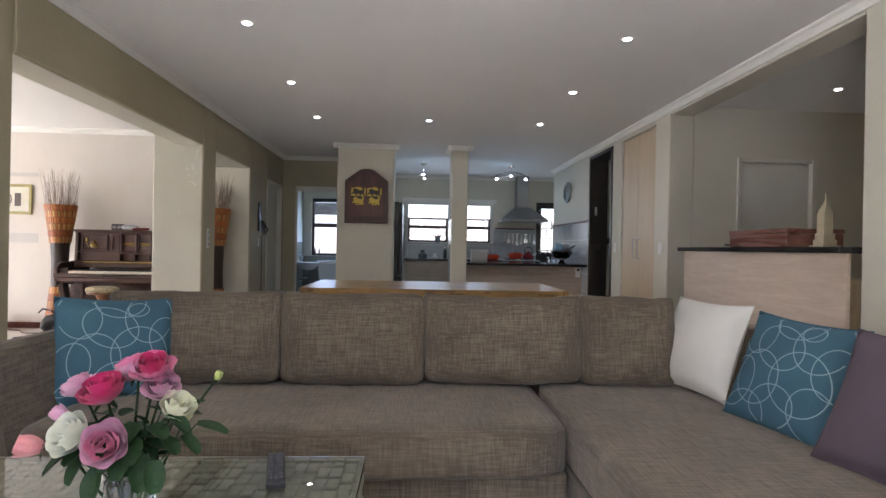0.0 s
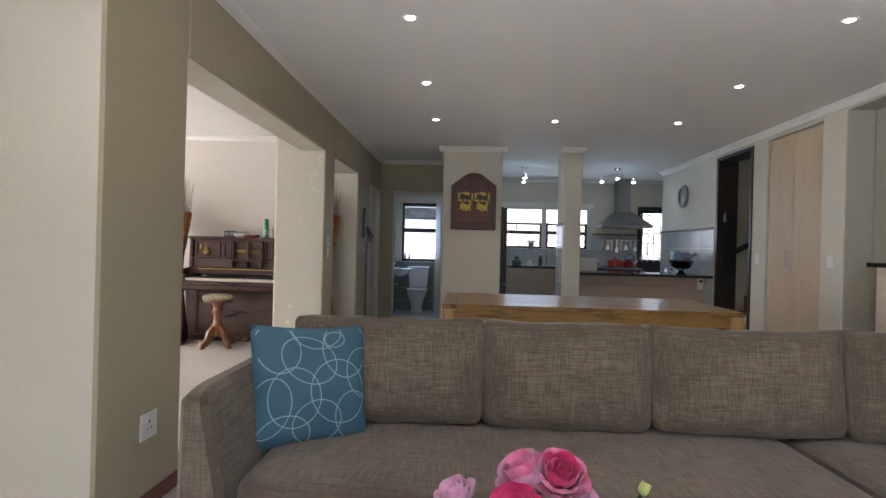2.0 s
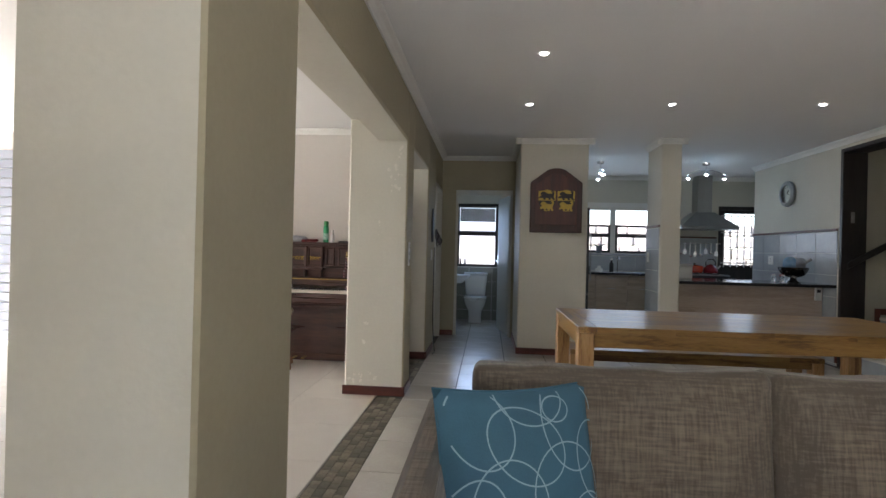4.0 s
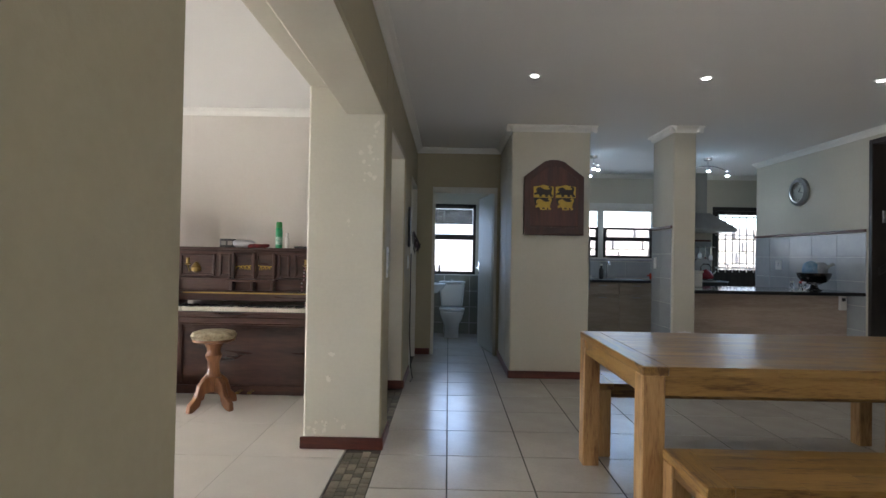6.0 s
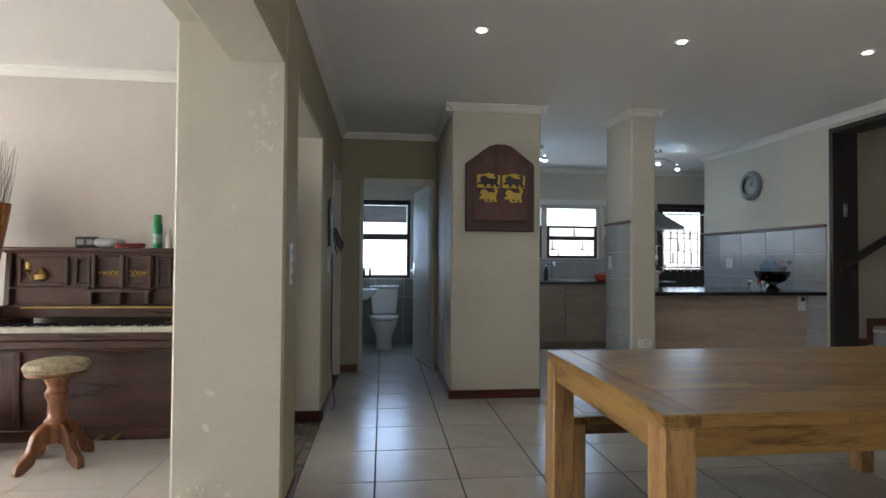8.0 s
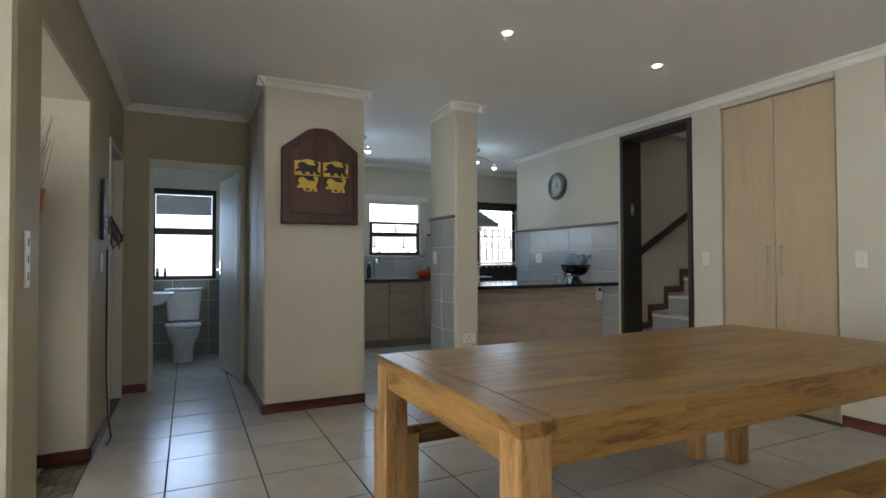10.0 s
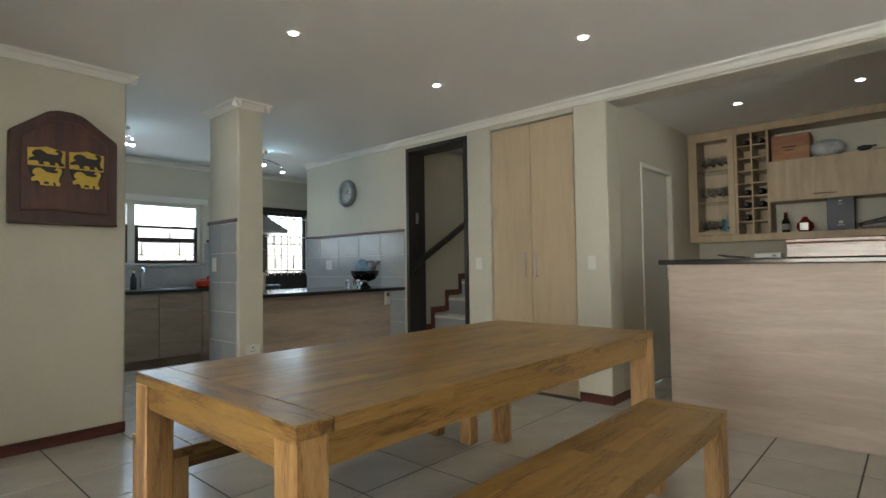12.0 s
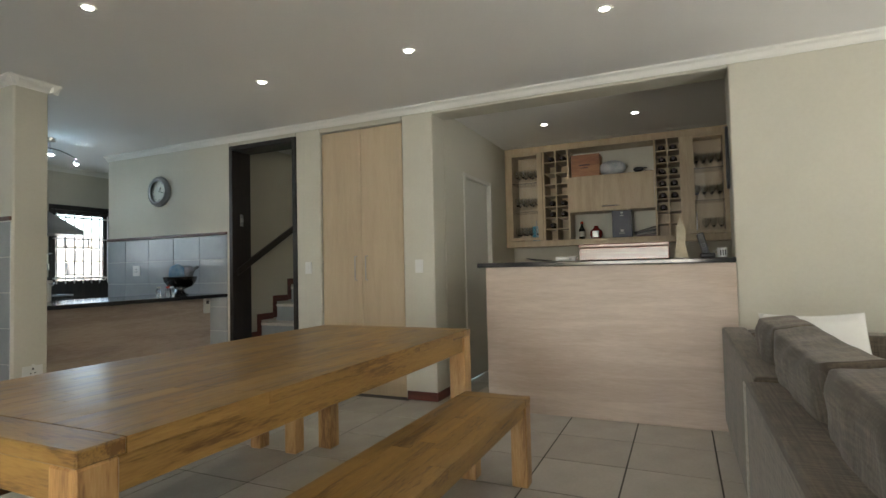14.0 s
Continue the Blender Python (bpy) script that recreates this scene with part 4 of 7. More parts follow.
def petal_mat(name, a, b):
    m = surface(name, a, b, 0.55, 30, 120, 0.1)
    m.node_tree.nodes["Principled BSDF"].inputs["Subsurface Weight"].default_value = 0.0
    m.node_tree.nodes["Principled BSDF"].inputs["Sheen Weight"].default_value = 0.2
    return m


MAG, PINK, LILAC = petal_mat("magenta_petal", (0.60, 0.02, 0.14), (0.42, 0.012, 0.10)), petal_mat("pink_petal", (0.70, 0.22, 0.36), (0.58, 0.13, 0.27)), petal_mat("lilac_petal", (0.64, 0.36, 0.48), (0.54, 0.24, 0.38))
WHITE, CREAM, SALMON = petal_mat("white_petal", (0.80, 0.80, 0.70), (0.72, 0.74, 0.60)), petal_mat("cream_petal", (0.80, 0.78, 0.62), (0.70, 0.72, 0.48)), petal_mat("salmon_petal", (0.62, 0.28, 0.28), (0.52, 0.17, 0.20))
rose((-0.147, 0.034, 0.276), 0.034, 30, 200, LILAC, LILAC, "lilac-pink striped rose in the bouquet")
rose((-0.057, -0.030, 0.284), 0.043, 25, 250, MAG, MAG, "full magenta rose in the bouquet")
rose((-0.038, 0.048, 0.312), 0.041, 28, 200, PINK, LILAC, "pink and pale rose in the bouquet")
rose((0.018, 0.030, 0.318), 0.042, 30, 280, MAG, PINK, "bright pink rose in the bouquet")
rose((0.044, 0.014, 0.280), 0.036, 42, 295, LILAC, LILAC, "lilac-pink rose in the bouquet")
rose((-0.095, -0.075, 0.205), 0.042, 62, 250, WHITE, WHITE, "open white rose in the bouquet")
rose((-0.010, -0.100, 0.195), 0.042, 72, 275, PINK, LILAC, "pink rose with lilac outer petals")
rose((0.088, -0.005, 0.240), 0.038, 40, 330, CREAM, CREAM, "creamy white rose in the bouquet")
rose((-0.170, -0.075, 0.180), 0.032, 75, 205, SALMON, SALMON, "salmon rosebud drooping from the bouquet", True)
rose((-0.150, -0.015, 0.225), 0.024, 55, 190, LILAC, LILAC, "small lilac rosebud in the bouquet", True)
rose((0.155, 0.045, 0.295), 0.014, 30, 20, petal_mat("green_bud_petal", (0.42, 0.44, 0.14), (0.26, 0.32, 0.08)), M["leaf"], "green-cream rosebud on a long stem", True)

LEAVES = []
for i in range(34):
    a, d, z = random.uniform(0, 6.283), random.uniform(0.02, 0.10), random.uniform(0.14, 0.255)
    LEAVES.append(((d * math.cos(a), d * math.sin(a) * 0.8 - 0.015, z), random.uniform(0.04, 0.065), random.uniform(70, 140), math.degrees(a) + random.uniform(-40, 40)))
fol = thing("rose_foliage", Matrix.Translation((0.35, 1.68, TZ + 0.0005)), "dark green rose leaves in the vase", "leaves")
for at, ln, tilt, turn in (((0.150, -0.03, 0.225), 0.075, 100, 5), ((0.125, -0.04, 0.205), 0.06, 120, -20), ((0.085, -0.075, 0.165), 0.07, 150, -60), ((0.085, -0.03, 0.195), 0.06, 105, -40),
                           ((-0.06, -0.06, 0.175), 0.07, 140, 240), ((-0.02, -0.085, 0.155), 0.075, 150, 260), ((0.03, -0.05, 0.20), 0.075, 110, 290), ((-0.02, -0.04, 0.225), 0.075, 95, 260),
                           ((0.05, -0.02, 0.22), 0.07, 95, 320), ((-0.06, -0.03, 0.22), 0.07, 95, 210), ((0.06, 0.05, 0.22), 0.075, 90, 40), ((-0.07, 0.05, 0.22), 0.075, 90, 140),
                           ((0.0, 0.02, 0.24), 0.065, 75, 270), ((-0.10, -0.05, 0.175), 0.065, 125, 215), ((0.02, -0.075, 0.185), 0.065, 130, 285), ((0.105, 0.02, 0.25), 0.045, 70, 10),
                           ((0.0, -0.05, 0.20), 0.08, 120, 265), ((0.05, -0.06, 0.17), 0.08, 140, 300), ((-0.05, -0.04, 0.20), 0.08, 115, 235), ((0.02, -0.02, 0.225), 0.07, 100, 280), *LEAVES):
    bm = bmesh.new()
    petal(bm, Matrix.Translation(at) @ pose(0, 0, 0, 0, tilt, turn), ln * 0.92, ln * 0.29, 0.08, 0.10, 6)
    part("leaf", bm, M["leaf"], fol, smooth=True)
    part("leaf_stalk", tube([(at[0] * 0.3, at[1] * 0.3, 0.10), (at[0] * 0.75, at[1] * 0.75, at[2] * 0.82), at], 0.0016, 5), M["leaf"], fol)

# ---------------------------------------------------------------- piano room things
pn = thing("upright_piano", pose(-3.20, 6.83, 0), "old dark walnut upright piano with brass candle holders", "piano")
W = 1.45
part("side", prism([(0.0, 0.60), (0.0, 0.80), (0.06, 0.86), (0.36, 0.88), (0.38, 1.235), (0.62, 1.235), (0.62, 0.0), (0.30, 0.0), (0.30, 0.60)], "x", 0.0, 0.035, 0.004), M["piano_z"], pn)
part("side", prism([(0.0, 0.60), (0.0, 0.80), (0.06, 0.86), (0.36, 0.88), (0.38, 1.235), (0.62, 1.235), (0.62, 0.0), (0.30, 0.0), (0.30, 0.60)], "x", W - 0.035, W, 0.004), M["piano_z"], pn)
part("lid", joined([((-0.02, 0.36, 1.236), (W + 0.02, 0.635, 1.262)), ((-0.01, 0.37, 1.222), (W + 0.01, 0.62, 1.236))], 0.004), M["piano"], pn)
part("upper_panel", joined([((0.036, 0.405, 0.88), (W - 0.036, 0.43, 1.222))], 0.002), M["piano"], pn)
for a, b, z0, z1 in ((0.07, 0.38, 1.01, 1.20), (0.42, 0.52, 1.01, 1.20), (0.54, 0.72, 1.00, 1.21), (0.74, 0.92, 1.00, 1.21), (0.94, 1.04, 1.01, 1.20), (1.08, 1.38, 1.01, 1.20)):
    part("panel_moulding", joined([((a, 0.385, z0), (a + 0.02, 0.4045, z1)), ((b - 0.02, 0.385, z0), (b, 0.4045, z1)), ((a + 0.02, 0.385, z0), (b - 0.02, 0.4045, z0 + 0.018)), ((a + 0.02, 0.385, z1 - 0.018), (b - 0.02, 0.4045, z1))], 0.003), M["piano"], pn)
for a, c in ((0.04, 0.53), (0.93, 1.41)):
    part("ledge", box((a, 0.35, 0.985), (c, 0.404, 1.0), 0.003), M["piano"], pn)
desk = part("music_desk", joined([((0.52, 0.30, 0.965), (0.94, 0.384, 0.985))], 0.004), M["piano"], pn)
for x in (0.55, 0.73, 0.905):
    part("desk_bracket", joined([((x - 0.012, 0.33, 0.885), (x + 0.012, 0.40, 0.964)), ((x - 0.012, 0.365, 0.986), (x + 0.012, 0.384, 1.215))], 0.004), M["piano_z"], desk)
inlay = bmesh.new()
for sx in (-1, 1):
    for k in range(4):
        c = 0.73 + sx * (0.035 + 0.035 * k)
        bm_tube(inlay, [(c + sx * 0.028 * math.cos(t), 0.402, 1.065 + 0.012 * k * 0.3 + (0.022 + 0.006 * (3 - k)) * math.sin(t)) for t in [i * math.pi / 8 for i in range(9)]], 0.004, 5)
bm_lathe(inlay, [(0.0, 0), (0.016, 0.012), (0.02, 0.03), (0.0, 0.06)], 10, (0.73, 0.402, 1.045))
part("inlay", inlay, M["gold"], pn, "faded gold scroll inlay")
part("fall_board", joined([((0.036, 0.30, 0.80), (W - 0.036, 0.36, 0.872)), ((0.036, 0.355, 0.86), (W - 0.036, 0.42, 0.882))], 0.006), M["piano"], pn)
part("brass_strip", box((0.15, 0.288, 0.862), (1.30, 0.30, 0.874), 0.002), surface("brass", (0.50, 0.36, 0.12), (0.40, 0.28, 0.09), 0.35, 8, 60, 0, 1.0), pn, "tarnished brass hinge strip")
part("key_bed", joined([((-0.005, 0.0, 0.645), (W + 0.005, 0.34, 0.695)), ((-0.01, -0.01, 0.695), (W + 0.01, 0.04, 0.738)), ((0.0, 0.012, 0.63), (W, 0.30, 0.645))], 0.006), M["piano"], pn)
for a in (0.036, W - 0.13):
    part("key_block", box((a, 0.04, 0.695), (a + 0.094, 0.30, 0.80), 0.008), M["piano"], pn)
ivory = surface("ivory", (0.74, 0.70, 0.60), (0.66, 0.61, 0.50), 0.3, 10, 80)
kw = (W - 0.262) / 52
for i in range(52):
    part("white_key", box((0.131 + i * kw + 0.0006, 0.045, 0.735), (0.131 + (i + 1) * kw - 0.0006, 0.20, 0.768), 0.0015), ivory, pn)
    if i % 7 not in (2, 6) and i < 51:
        part("black_key", box((0.131 + (i + 1) * kw - 0.006, 0.095, 0.7685), (0.131 + (i + 1) * kw + 0.006, 0.198, 0.781), 0.002), M["black"], pn)
part("lower_panel", box((0.036, 0.30, 0.04), (W - 0.036, 0.325, 0.63), 0.002), M["piano"], pn)
part("bottom_rail", box((0.036, 0.285, 0.0), (W - 0.036, 0.2995, 0.075), 0.004), M["piano"], pn)
part("stile", box((0.12, 0.288, 0.10), (0.16, 0.2995, 0.60), 0.004), M["piano_z"], pn)
part("stile", box((W - 0.16, 0.288, 0.10), (W - 0.12, 0.2995, 0.60), 0.004), M["piano_z"], pn)
part("top_rail", box((0.16, 0.288, 0.575), (W - 0.16, 0.2995, 0.60), 0.004), M["piano"], pn)
for x in (0.02, W - 0.08):
    part("truss_leg", prism([(0.03, 0.64), (0.12, 0.64), (0.16, 0.45), (0.20, 0.25), (0.24, 0.14), (0.24, 0.0), (0.04, 0.0), (0.02, 0.06), (0.10, 0.14), (0.12, 0.30), (0.07, 0.48)], "x", x, x + 0.06, 0.008), M["piano_z"], pn)
for x in (0.66, 0.76):
    part("pedal", box((x, 0.20, 0.03), (x + 0.03, 0.30, 0.042), 0.003), bpy.data.materials["brass"], pn, "brass pedal")
for x in (0.19, 1.22):
    b = bmesh.new()
    bm_tube(b, [(x, 0.40, 1.08), (x - 0.02, 0.36, 1.05), (x - 0.02, 0.33, 1.10)], 0.006, 6)
    bm_lathe(b, [(0.012, 0.0), (0.03, 0.012), (0.014, 0.02), (0.014, 0.06), (0.018, 0.065)], 12, (x - 0.02, 0.33, 1.10))
    bm_lathe(b, [(0.0, 0), (0.04, 0.02), (0.045, 0.05), (0.02, 0.09), (0.0, 0.10)], 12, (x + 0.02, 0.40, 1.03))
    part("candle_holder", b, bpy.data.materials["brass"], pn, "tarnished brass candle bracket", True)

# piano stool
st = thing("piano_stool", pose(-2.60, 6.74, 0), "turned wooden piano stool with a tapestry seat", "stool")
stw = wood("stool_wood", (0.29, 0.125, 0.048), (0.21, 0.085, 0.032), (0.11, 0.042, 0.018), "z", 0.35, 12)
part("seat_pad", lathe([(0.0, 0.604), (0.11, 0.602), (0.155, 0.590), (0.170, 0.566), (0.160, 0.542), (0.0, 0.54)], 28), surface("tapestry", (0.52, 0.46, 0.32), (0.20, 0.15, 0.09), 0.9, 28, 90, 0.4), st, "worn patterned tapestry pad", True)
part("seat_base", lathe([(0.0, 0.515), (0.145, 0.515), (0.157, 0.525), (0.157, 0.54), (0.0, 0.54)], 28), stw, st, smooth=True)
part("column", lathe([(0.0, 0.13), (0.05, 0.13), (0.055, 0.17), (0.046, 0.20), (0.06, 0.23), (0.062, 0.25), (0.048, 0.27), (0.044, 0.36), (0.058, 0.39), (0.062, 0.41), (0.05, 0.43), (0.05, 0.46), (0.066, 0.49), (0.066, 0.515), (0.0, 0.515)], 20), stw, st, smooth=True)
for i in range(4):
    a = i * 90 + 62
    lg = part("leg", prism([(0.03, 0.245), (0.08, 0.24), (0.13, 0.195), (0.155, 0.11), (0.215, 0.06), (0.222, 0.0), (0.185, 0.0), (0.125, 0.035), (0.105, 0.10), (0.08, 0.12), (0.03, 0.125)], "y", -0.022, 0.022, 0.006), stw, st)
    lg.matrix_basis = pose(0, 0, 0, 0, 0, a)

# tall basket of twigs
bk = thing("tall_floor_basket", pose(-3.385, 7.22, 0), "waisted floor basket of chequered bamboo chips with dry twigs", "basket")


def waist(z):
    pts = [(0.0, 0.160), (0.12, 0.148), (0.30, 0.122), (0.56, 0.098), (0.80, 0.092), (1.05, 0.104), (1.25, 0.128), (1.45, 0.158), (1.555, 0.170)]
    for (a, ra), (b, rb) in zip(pts, pts[1:]):
        if z <= b:
            return ra + (rb - ra) * (z - a) / (b - a)
    return 0.17


core = surface("dark_basket_cane", (0.045, 0.026, 0.02), (0.028, 0.016, 0.013), 0.5, 30, 120, 0.4, stretch=(3, 3, 0.3))
part("body", lathe([(waist(z) - 0.006, z) for z in [i * 0.0622 for i in range(26)]], 30, cap=False), core, bk, smooth=True)
CH = [surface("orange_chip", (0.44, 0.145, 0.03), (0.33, 0.095, 0.02), 0.45, 30, 120, 0.2, rand=0.2), surface("straw_chip", (0.50, 0.30, 0.10), (0.38, 0.21, 0.065), 0.45, 30, 120, 0.2, rand=0.2), surface("red_chip", (0.34, 0.10, 0.025), (0.25, 0.065, 0.018), 0.45, 30, 120, 0.2, rand=0.2)]
rows = [(1.555 - 0.078 * i, 1.555 - 0.078 * i - 0.074, [0, 1, 0, 1, 2, 1][i]) for i in range(6)] + [(0.555 - 0.086 * i, 0.555 - 0.086 * i - 0.082, [1, 2, 1, 0, 1][i]) for i in range(5)]
for k, (zt, zb, col) in enumerate(rows):
    n_ = 34
    for i in range(n_):
        a0, a1 = 2 * math.pi * (i + 0.10 + 0.5 * (k % 2)) / n_, 2 * math.pi * (i + 0.90 + 0.5 * (k % 2)) / n_
        bm = bmesh.new()
        vs = []
        for dr in (-0.004, 0.004):
            for z in (zb, zt):
                for a in (a0, a1):
                    r_ = waist(z) + dr
                    vs.append(bm.verts.new((r_ * math.cos(a), r_ * math.sin(a), z)))
        for f in ((0, 1, 3, 2), (4, 6, 7, 5), (0, 4, 5, 1), (2, 3, 7, 6), (0, 2, 6, 4), (1, 5, 7, 3)):
            bm.faces.new([vs[q] for q in f])
        part("bamboo_chip", bm, CH[col if col != 1 or i % 2 else 0], bk)
twig = surface("dry_twig", (0.30, 0.235, 0.19), (0.19, 0.145, 0.115), 0.8, 30, 90)
for i in range(96):
    a = random.uniform(0, 2 * math.pi)
    r0, r1 = random.uniform(0.02, 0.145), random.uniform(0.08, 0.215)
    h = random.uniform(0.28, 0.46)
    p0 = Vector((r0 * math.cos(a), r0 * math.sin(a), 1.42))
    pts = [p0]
    for s in (0.3, 0.55, 0.8, 1.0):
        rr = r0 + (r1 - r0) * s ** 0.7
        da = a + random.uniform(-0.12, 0.12)
        pts.append(Vector((rr * math.cos(da), rr * math.sin(da), 1.42 + (h + 0.12) * s)))
    part("twig", tube(pts, 0.0024, 5, 0.4), twig, bk)

# wall picture
tagged(copy_thing(bk, pose(-1.53, 7.26, 0, 0, 0, 70)), label="waisted floor basket with dry twigs standing in the narrow opening")
pic = thing("framed_picture", pose(-4.335, PY - 0.004, 1.442), "small gold-framed print of two stamped seals", "picture")
part("frame", joined([((0, -0.02, 0), (0.035, 0, 0.382)), ((0.400, -0.02, 0), (0.435, 0, 0.382)), ((0.035, -0.02, 0), (0.400, 0, 0.035)), ((0.035, -0.02, 0.347), (0.400, 0, 0.382))], 0.004), surface("dull_gold_frame", (0.42, 0.36, 0.14), (0.32, 0.27, 0.09), 0.4, 20, 90, 0.1), pic)
part("mount", box((0.035, -0.008, 0.035), (0.400, -0.003, 0.347)), surface("cream_mount", (0.66, 0.63, 0.54), (0.60, 0.57, 0.48), 0.8, 8, 80), pic, "cream paper mount")
ink = surface("grey_ink", (0.14, 0.12, 0.10), (0.06, 0.05, 0.04), 0.8, 60, 160)
part("print", tube([(0.150 + 0.032 * math.cos(t), -0.010, 0.19 + (0.065 if math.sin(t) > 0 else 0.065) * math.sin(t)) for t in [i * math.pi / 10 for i in range(21)]], 0.006, 5), ink, pic)
part("print", joined([((0.222, -0.0105, 0.105), (0.300, -0.0085, 0.27)), ((0.122, -0.0105, 0.108), (0.178, -0.0085, 0.116))], 0.001), ink, pic)
# old paint marks on the wall
old = surface("old_grey_paint", (0.52, 0.50, 0.47), (0.47, 0.45, 0.42), 0.7, 3, 50)
solid("trim_paint_mark", joined([((-5.85, PY - 0.003, 1.925), (-3.83, PY - 0.0005, 1.975))]), old, "grey strip of old paint on the wall", "paint mark", kind=S)
solid("trim_paint_mark", joined([((-5.85, PY - 0.003, 1.085), (-3.83, PY - 0.0005, 1.205))]), old, "grey strip of old paint on the wall", "paint mark", kind=S)

# on the piano lid (z 1.262)
PZ = 1.2625
rad = thing("small_radio", pose(-2.73, 7.27, PZ), "small black clock radio on the piano", "radio")
part("case", box((-0.065, -0.03, 0), (0.065, 0.03, 0.075), 0.01, 2), M["black"], rad)
part("dial", joined([((-0.05, -0.0325, 0.02), (-0.005, -0.0305, 0.055)), ((0.01, -0.0325, 0.02), (0.05, -0.0305, 0.055))], 0.0005), surface("dial_grey", (0.30, 0.28, 0.25), (0.2, 0.19, 0.17), 0.4), rad)
bag = solid("plastic_bag", puff((0.19, 0.11, 0.075), 3, 0.05, 0.02, 7, 3.0), surface("grey_plastic_bag", (0.42, 0.42, 0.44), (0.34, 0.34, 0.36), 0.35, 12, 60, 0.3), "crumpled grey plastic bag on the piano", "bag", smooth=True)
bag.location = (-2.595, 7.28, PZ + 0.033)
cl = solid("folded_cloth", puff((0.17, 0.12, 0.035), 4, 0.05, 0.012, 7, 8.0), surface("red_black_cloth", (0.34, 0.03, 0.03), (0.03, 0.02, 0.02), 0.9, 14, 120, 0.3), "small red and black cloth on the piano", "cloth", smooth=True)
cl.location = (-2.46, 7.28, PZ + 0.016)
can = thing("spray_can", pose(-2.275, 7.27, PZ), "green spray can with a paler label on the piano", "spray can")
part("can", lathe([(0.0, 0.0), (0.028, 0.0), (0.030, 0.005), (0.030, 0.165), (0.024, 0.178), (0.0, 0.178)], 24), surface("green_can", (0.03, 0.30, 0.11), (0.02, 0.24, 0.09), 0.3, 8, 60), can, smooth=True)
part("cap", lathe([(0.0, 0.178), (0.0265, 0.178), (0.0265, 0.225), (0.022, 0.232), (0.0, 0.232)], 24), surface("green_cap", (0.03, 0.24, 0.05), (0.02, 0.2, 0.04), 0.35, 8, 60), can, smooth=True)
part("label", lathe([(0.0303, 0.03), (0.0303, 0.10)], 24, cap=False), surface("can_label", (0.50, 0.62, 0.52), (0.10, 0.34, 0.22), 0.4, 40, 80), can, "pale can label", True)
bt = thing("small_bottle", pose(-2.205, 7.28, PZ), "small clear white-capped bottle on the piano", "bottle")
part("body", lathe([(0.0, 0), (0.02, 0.0), (0.021, 0.08), (0.01, 0.10), (0.01, 0.115), (0.0, 0.115)], 16), M["white_plastic"], bt, smooth=True)
part("cap", lathe([(0.0, 0.116), (0.012, 0.116), (0.012, 0.135), (0.0, 0.135)], 14), M["white_plastic"], bt, smooth=True)
sp = solid("flat_case", box((-2.13, 7.24, PZ), (-1.97, 7.32, PZ + 0.018), 0.006, 2), M["black"], "flat black case lying on the piano", "case")
bd = thing("bead_necklace", pose(-1.99, 7.155, 0), "pink and grey bead necklace hung on the piano candle holder", "necklace")
bead = [surface("pink_bead", (0.55, 0.30, 0.34), (0.45, 0.22, 0.26), 0.3, 30, 60), surface("grey_bead", (0.48, 0.46, 0.46), (0.38, 0.36, 0.36), 0.3, 30, 60)]
for i in range(40):
    t = 2 * math.pi * i / 40
    x, z = 0.042 * math.sin(t) * (1.0 if math.cos(t) < 0 else 0.6), 0.96 + 0.20 * math.cos(t)
    part("bead", lathe([(0.0, -0.008), (0.006, -0.005), (0.0085, 0), (0.006, 0.005), (0.0, 0.008)], 8, (x, 0.0, z)), bead[i % 3 == 0], bd, smooth=True)

# clutter on the floor by the piano
bagb = thing("black_bag", pose(-3.27, 6.93, 0), "soft black bag slumped against the piano", "bag")
c = part("body", puff((0.22, 0.18, 0.25), 3.2, 0.05, 0.035, 11, 6.0), M["black"], bagb, smooth=True)
c.matrix_basis = pose(0.02, 0, 0.122, 6, -14, 10)
part("strap", tube([(-0.09, -0.10, 0.28), (-0.02, -0.14, 0.33), (0.06, -0.12, 0.31), (0.11, -0.06, 0.24)], 0.010, 6), M["black"], bagb)
ped = thing("black_case", pose(-3.09, 6.80, 0), "small black case on the floor beside the piano", "case")
part("body", box((-0.06, -0.08, 0), (0.06, 0.08, 0.135), 0.025, 3), M["black"], ped)
part("handle", tube([(-0.04, 0, 0.132), (-0.02, 0, 0.165), (0.02, 0, 0.165), (0.04, 0, 0.132)], 0.008, 6), M["black"], ped)
solid("power_cable", tube([(-3.48, 6.86, 0.006), (-3.56, 6.72, 0.006), (-3.42, 6.64, 0.006), (-3.28, 6.70, 0.006), (-3.24, 6.80, 0.03)], 0.006, 6), M["black"], "black cable lying in a loop on the floor", "cable")
solid("power_cable", tube([(-4.20, 7.38, 0.006), (-4.02, 7.30, 0.006), (-3.86, 7.24, 0.006), (-3.74, 7.10, 0.006), (-3.62, 7.04, 0.006), (-3.48, 6.99, 0.02)], 0.006, 6), M["black"], "black cable trailing along the wall", "cable")
bx = thing("wooden_crate", pose(-4.32, 7.16, 0), "low reddish wooden crate with coiled cables", "crate")
rw = wood("red_crate_wood", (0.26, 0.09, 0.045), (0.19, 0.06, 0.03), (0.10, 0.03, 0.018), "x", 0.5, 10)
part("front_board", box((-0.25, -0.16, 0.0), (0.20, -0.14, 0.13), 0.004), rw, bx)
part("back_board", box((-0.25, 0.14, 0.0), (0.20, 0.16, 0.16), 0.004), rw, bx)
part("side_board", box((0.18, -0.139, 0.0), (0.20, 0.139, 0.15), 0.004), rw, bx)
part("side_board", box((-0.25, -0.139, 0.0), (-0.23, 0.139, 0.15), 0.004), rw, bx)
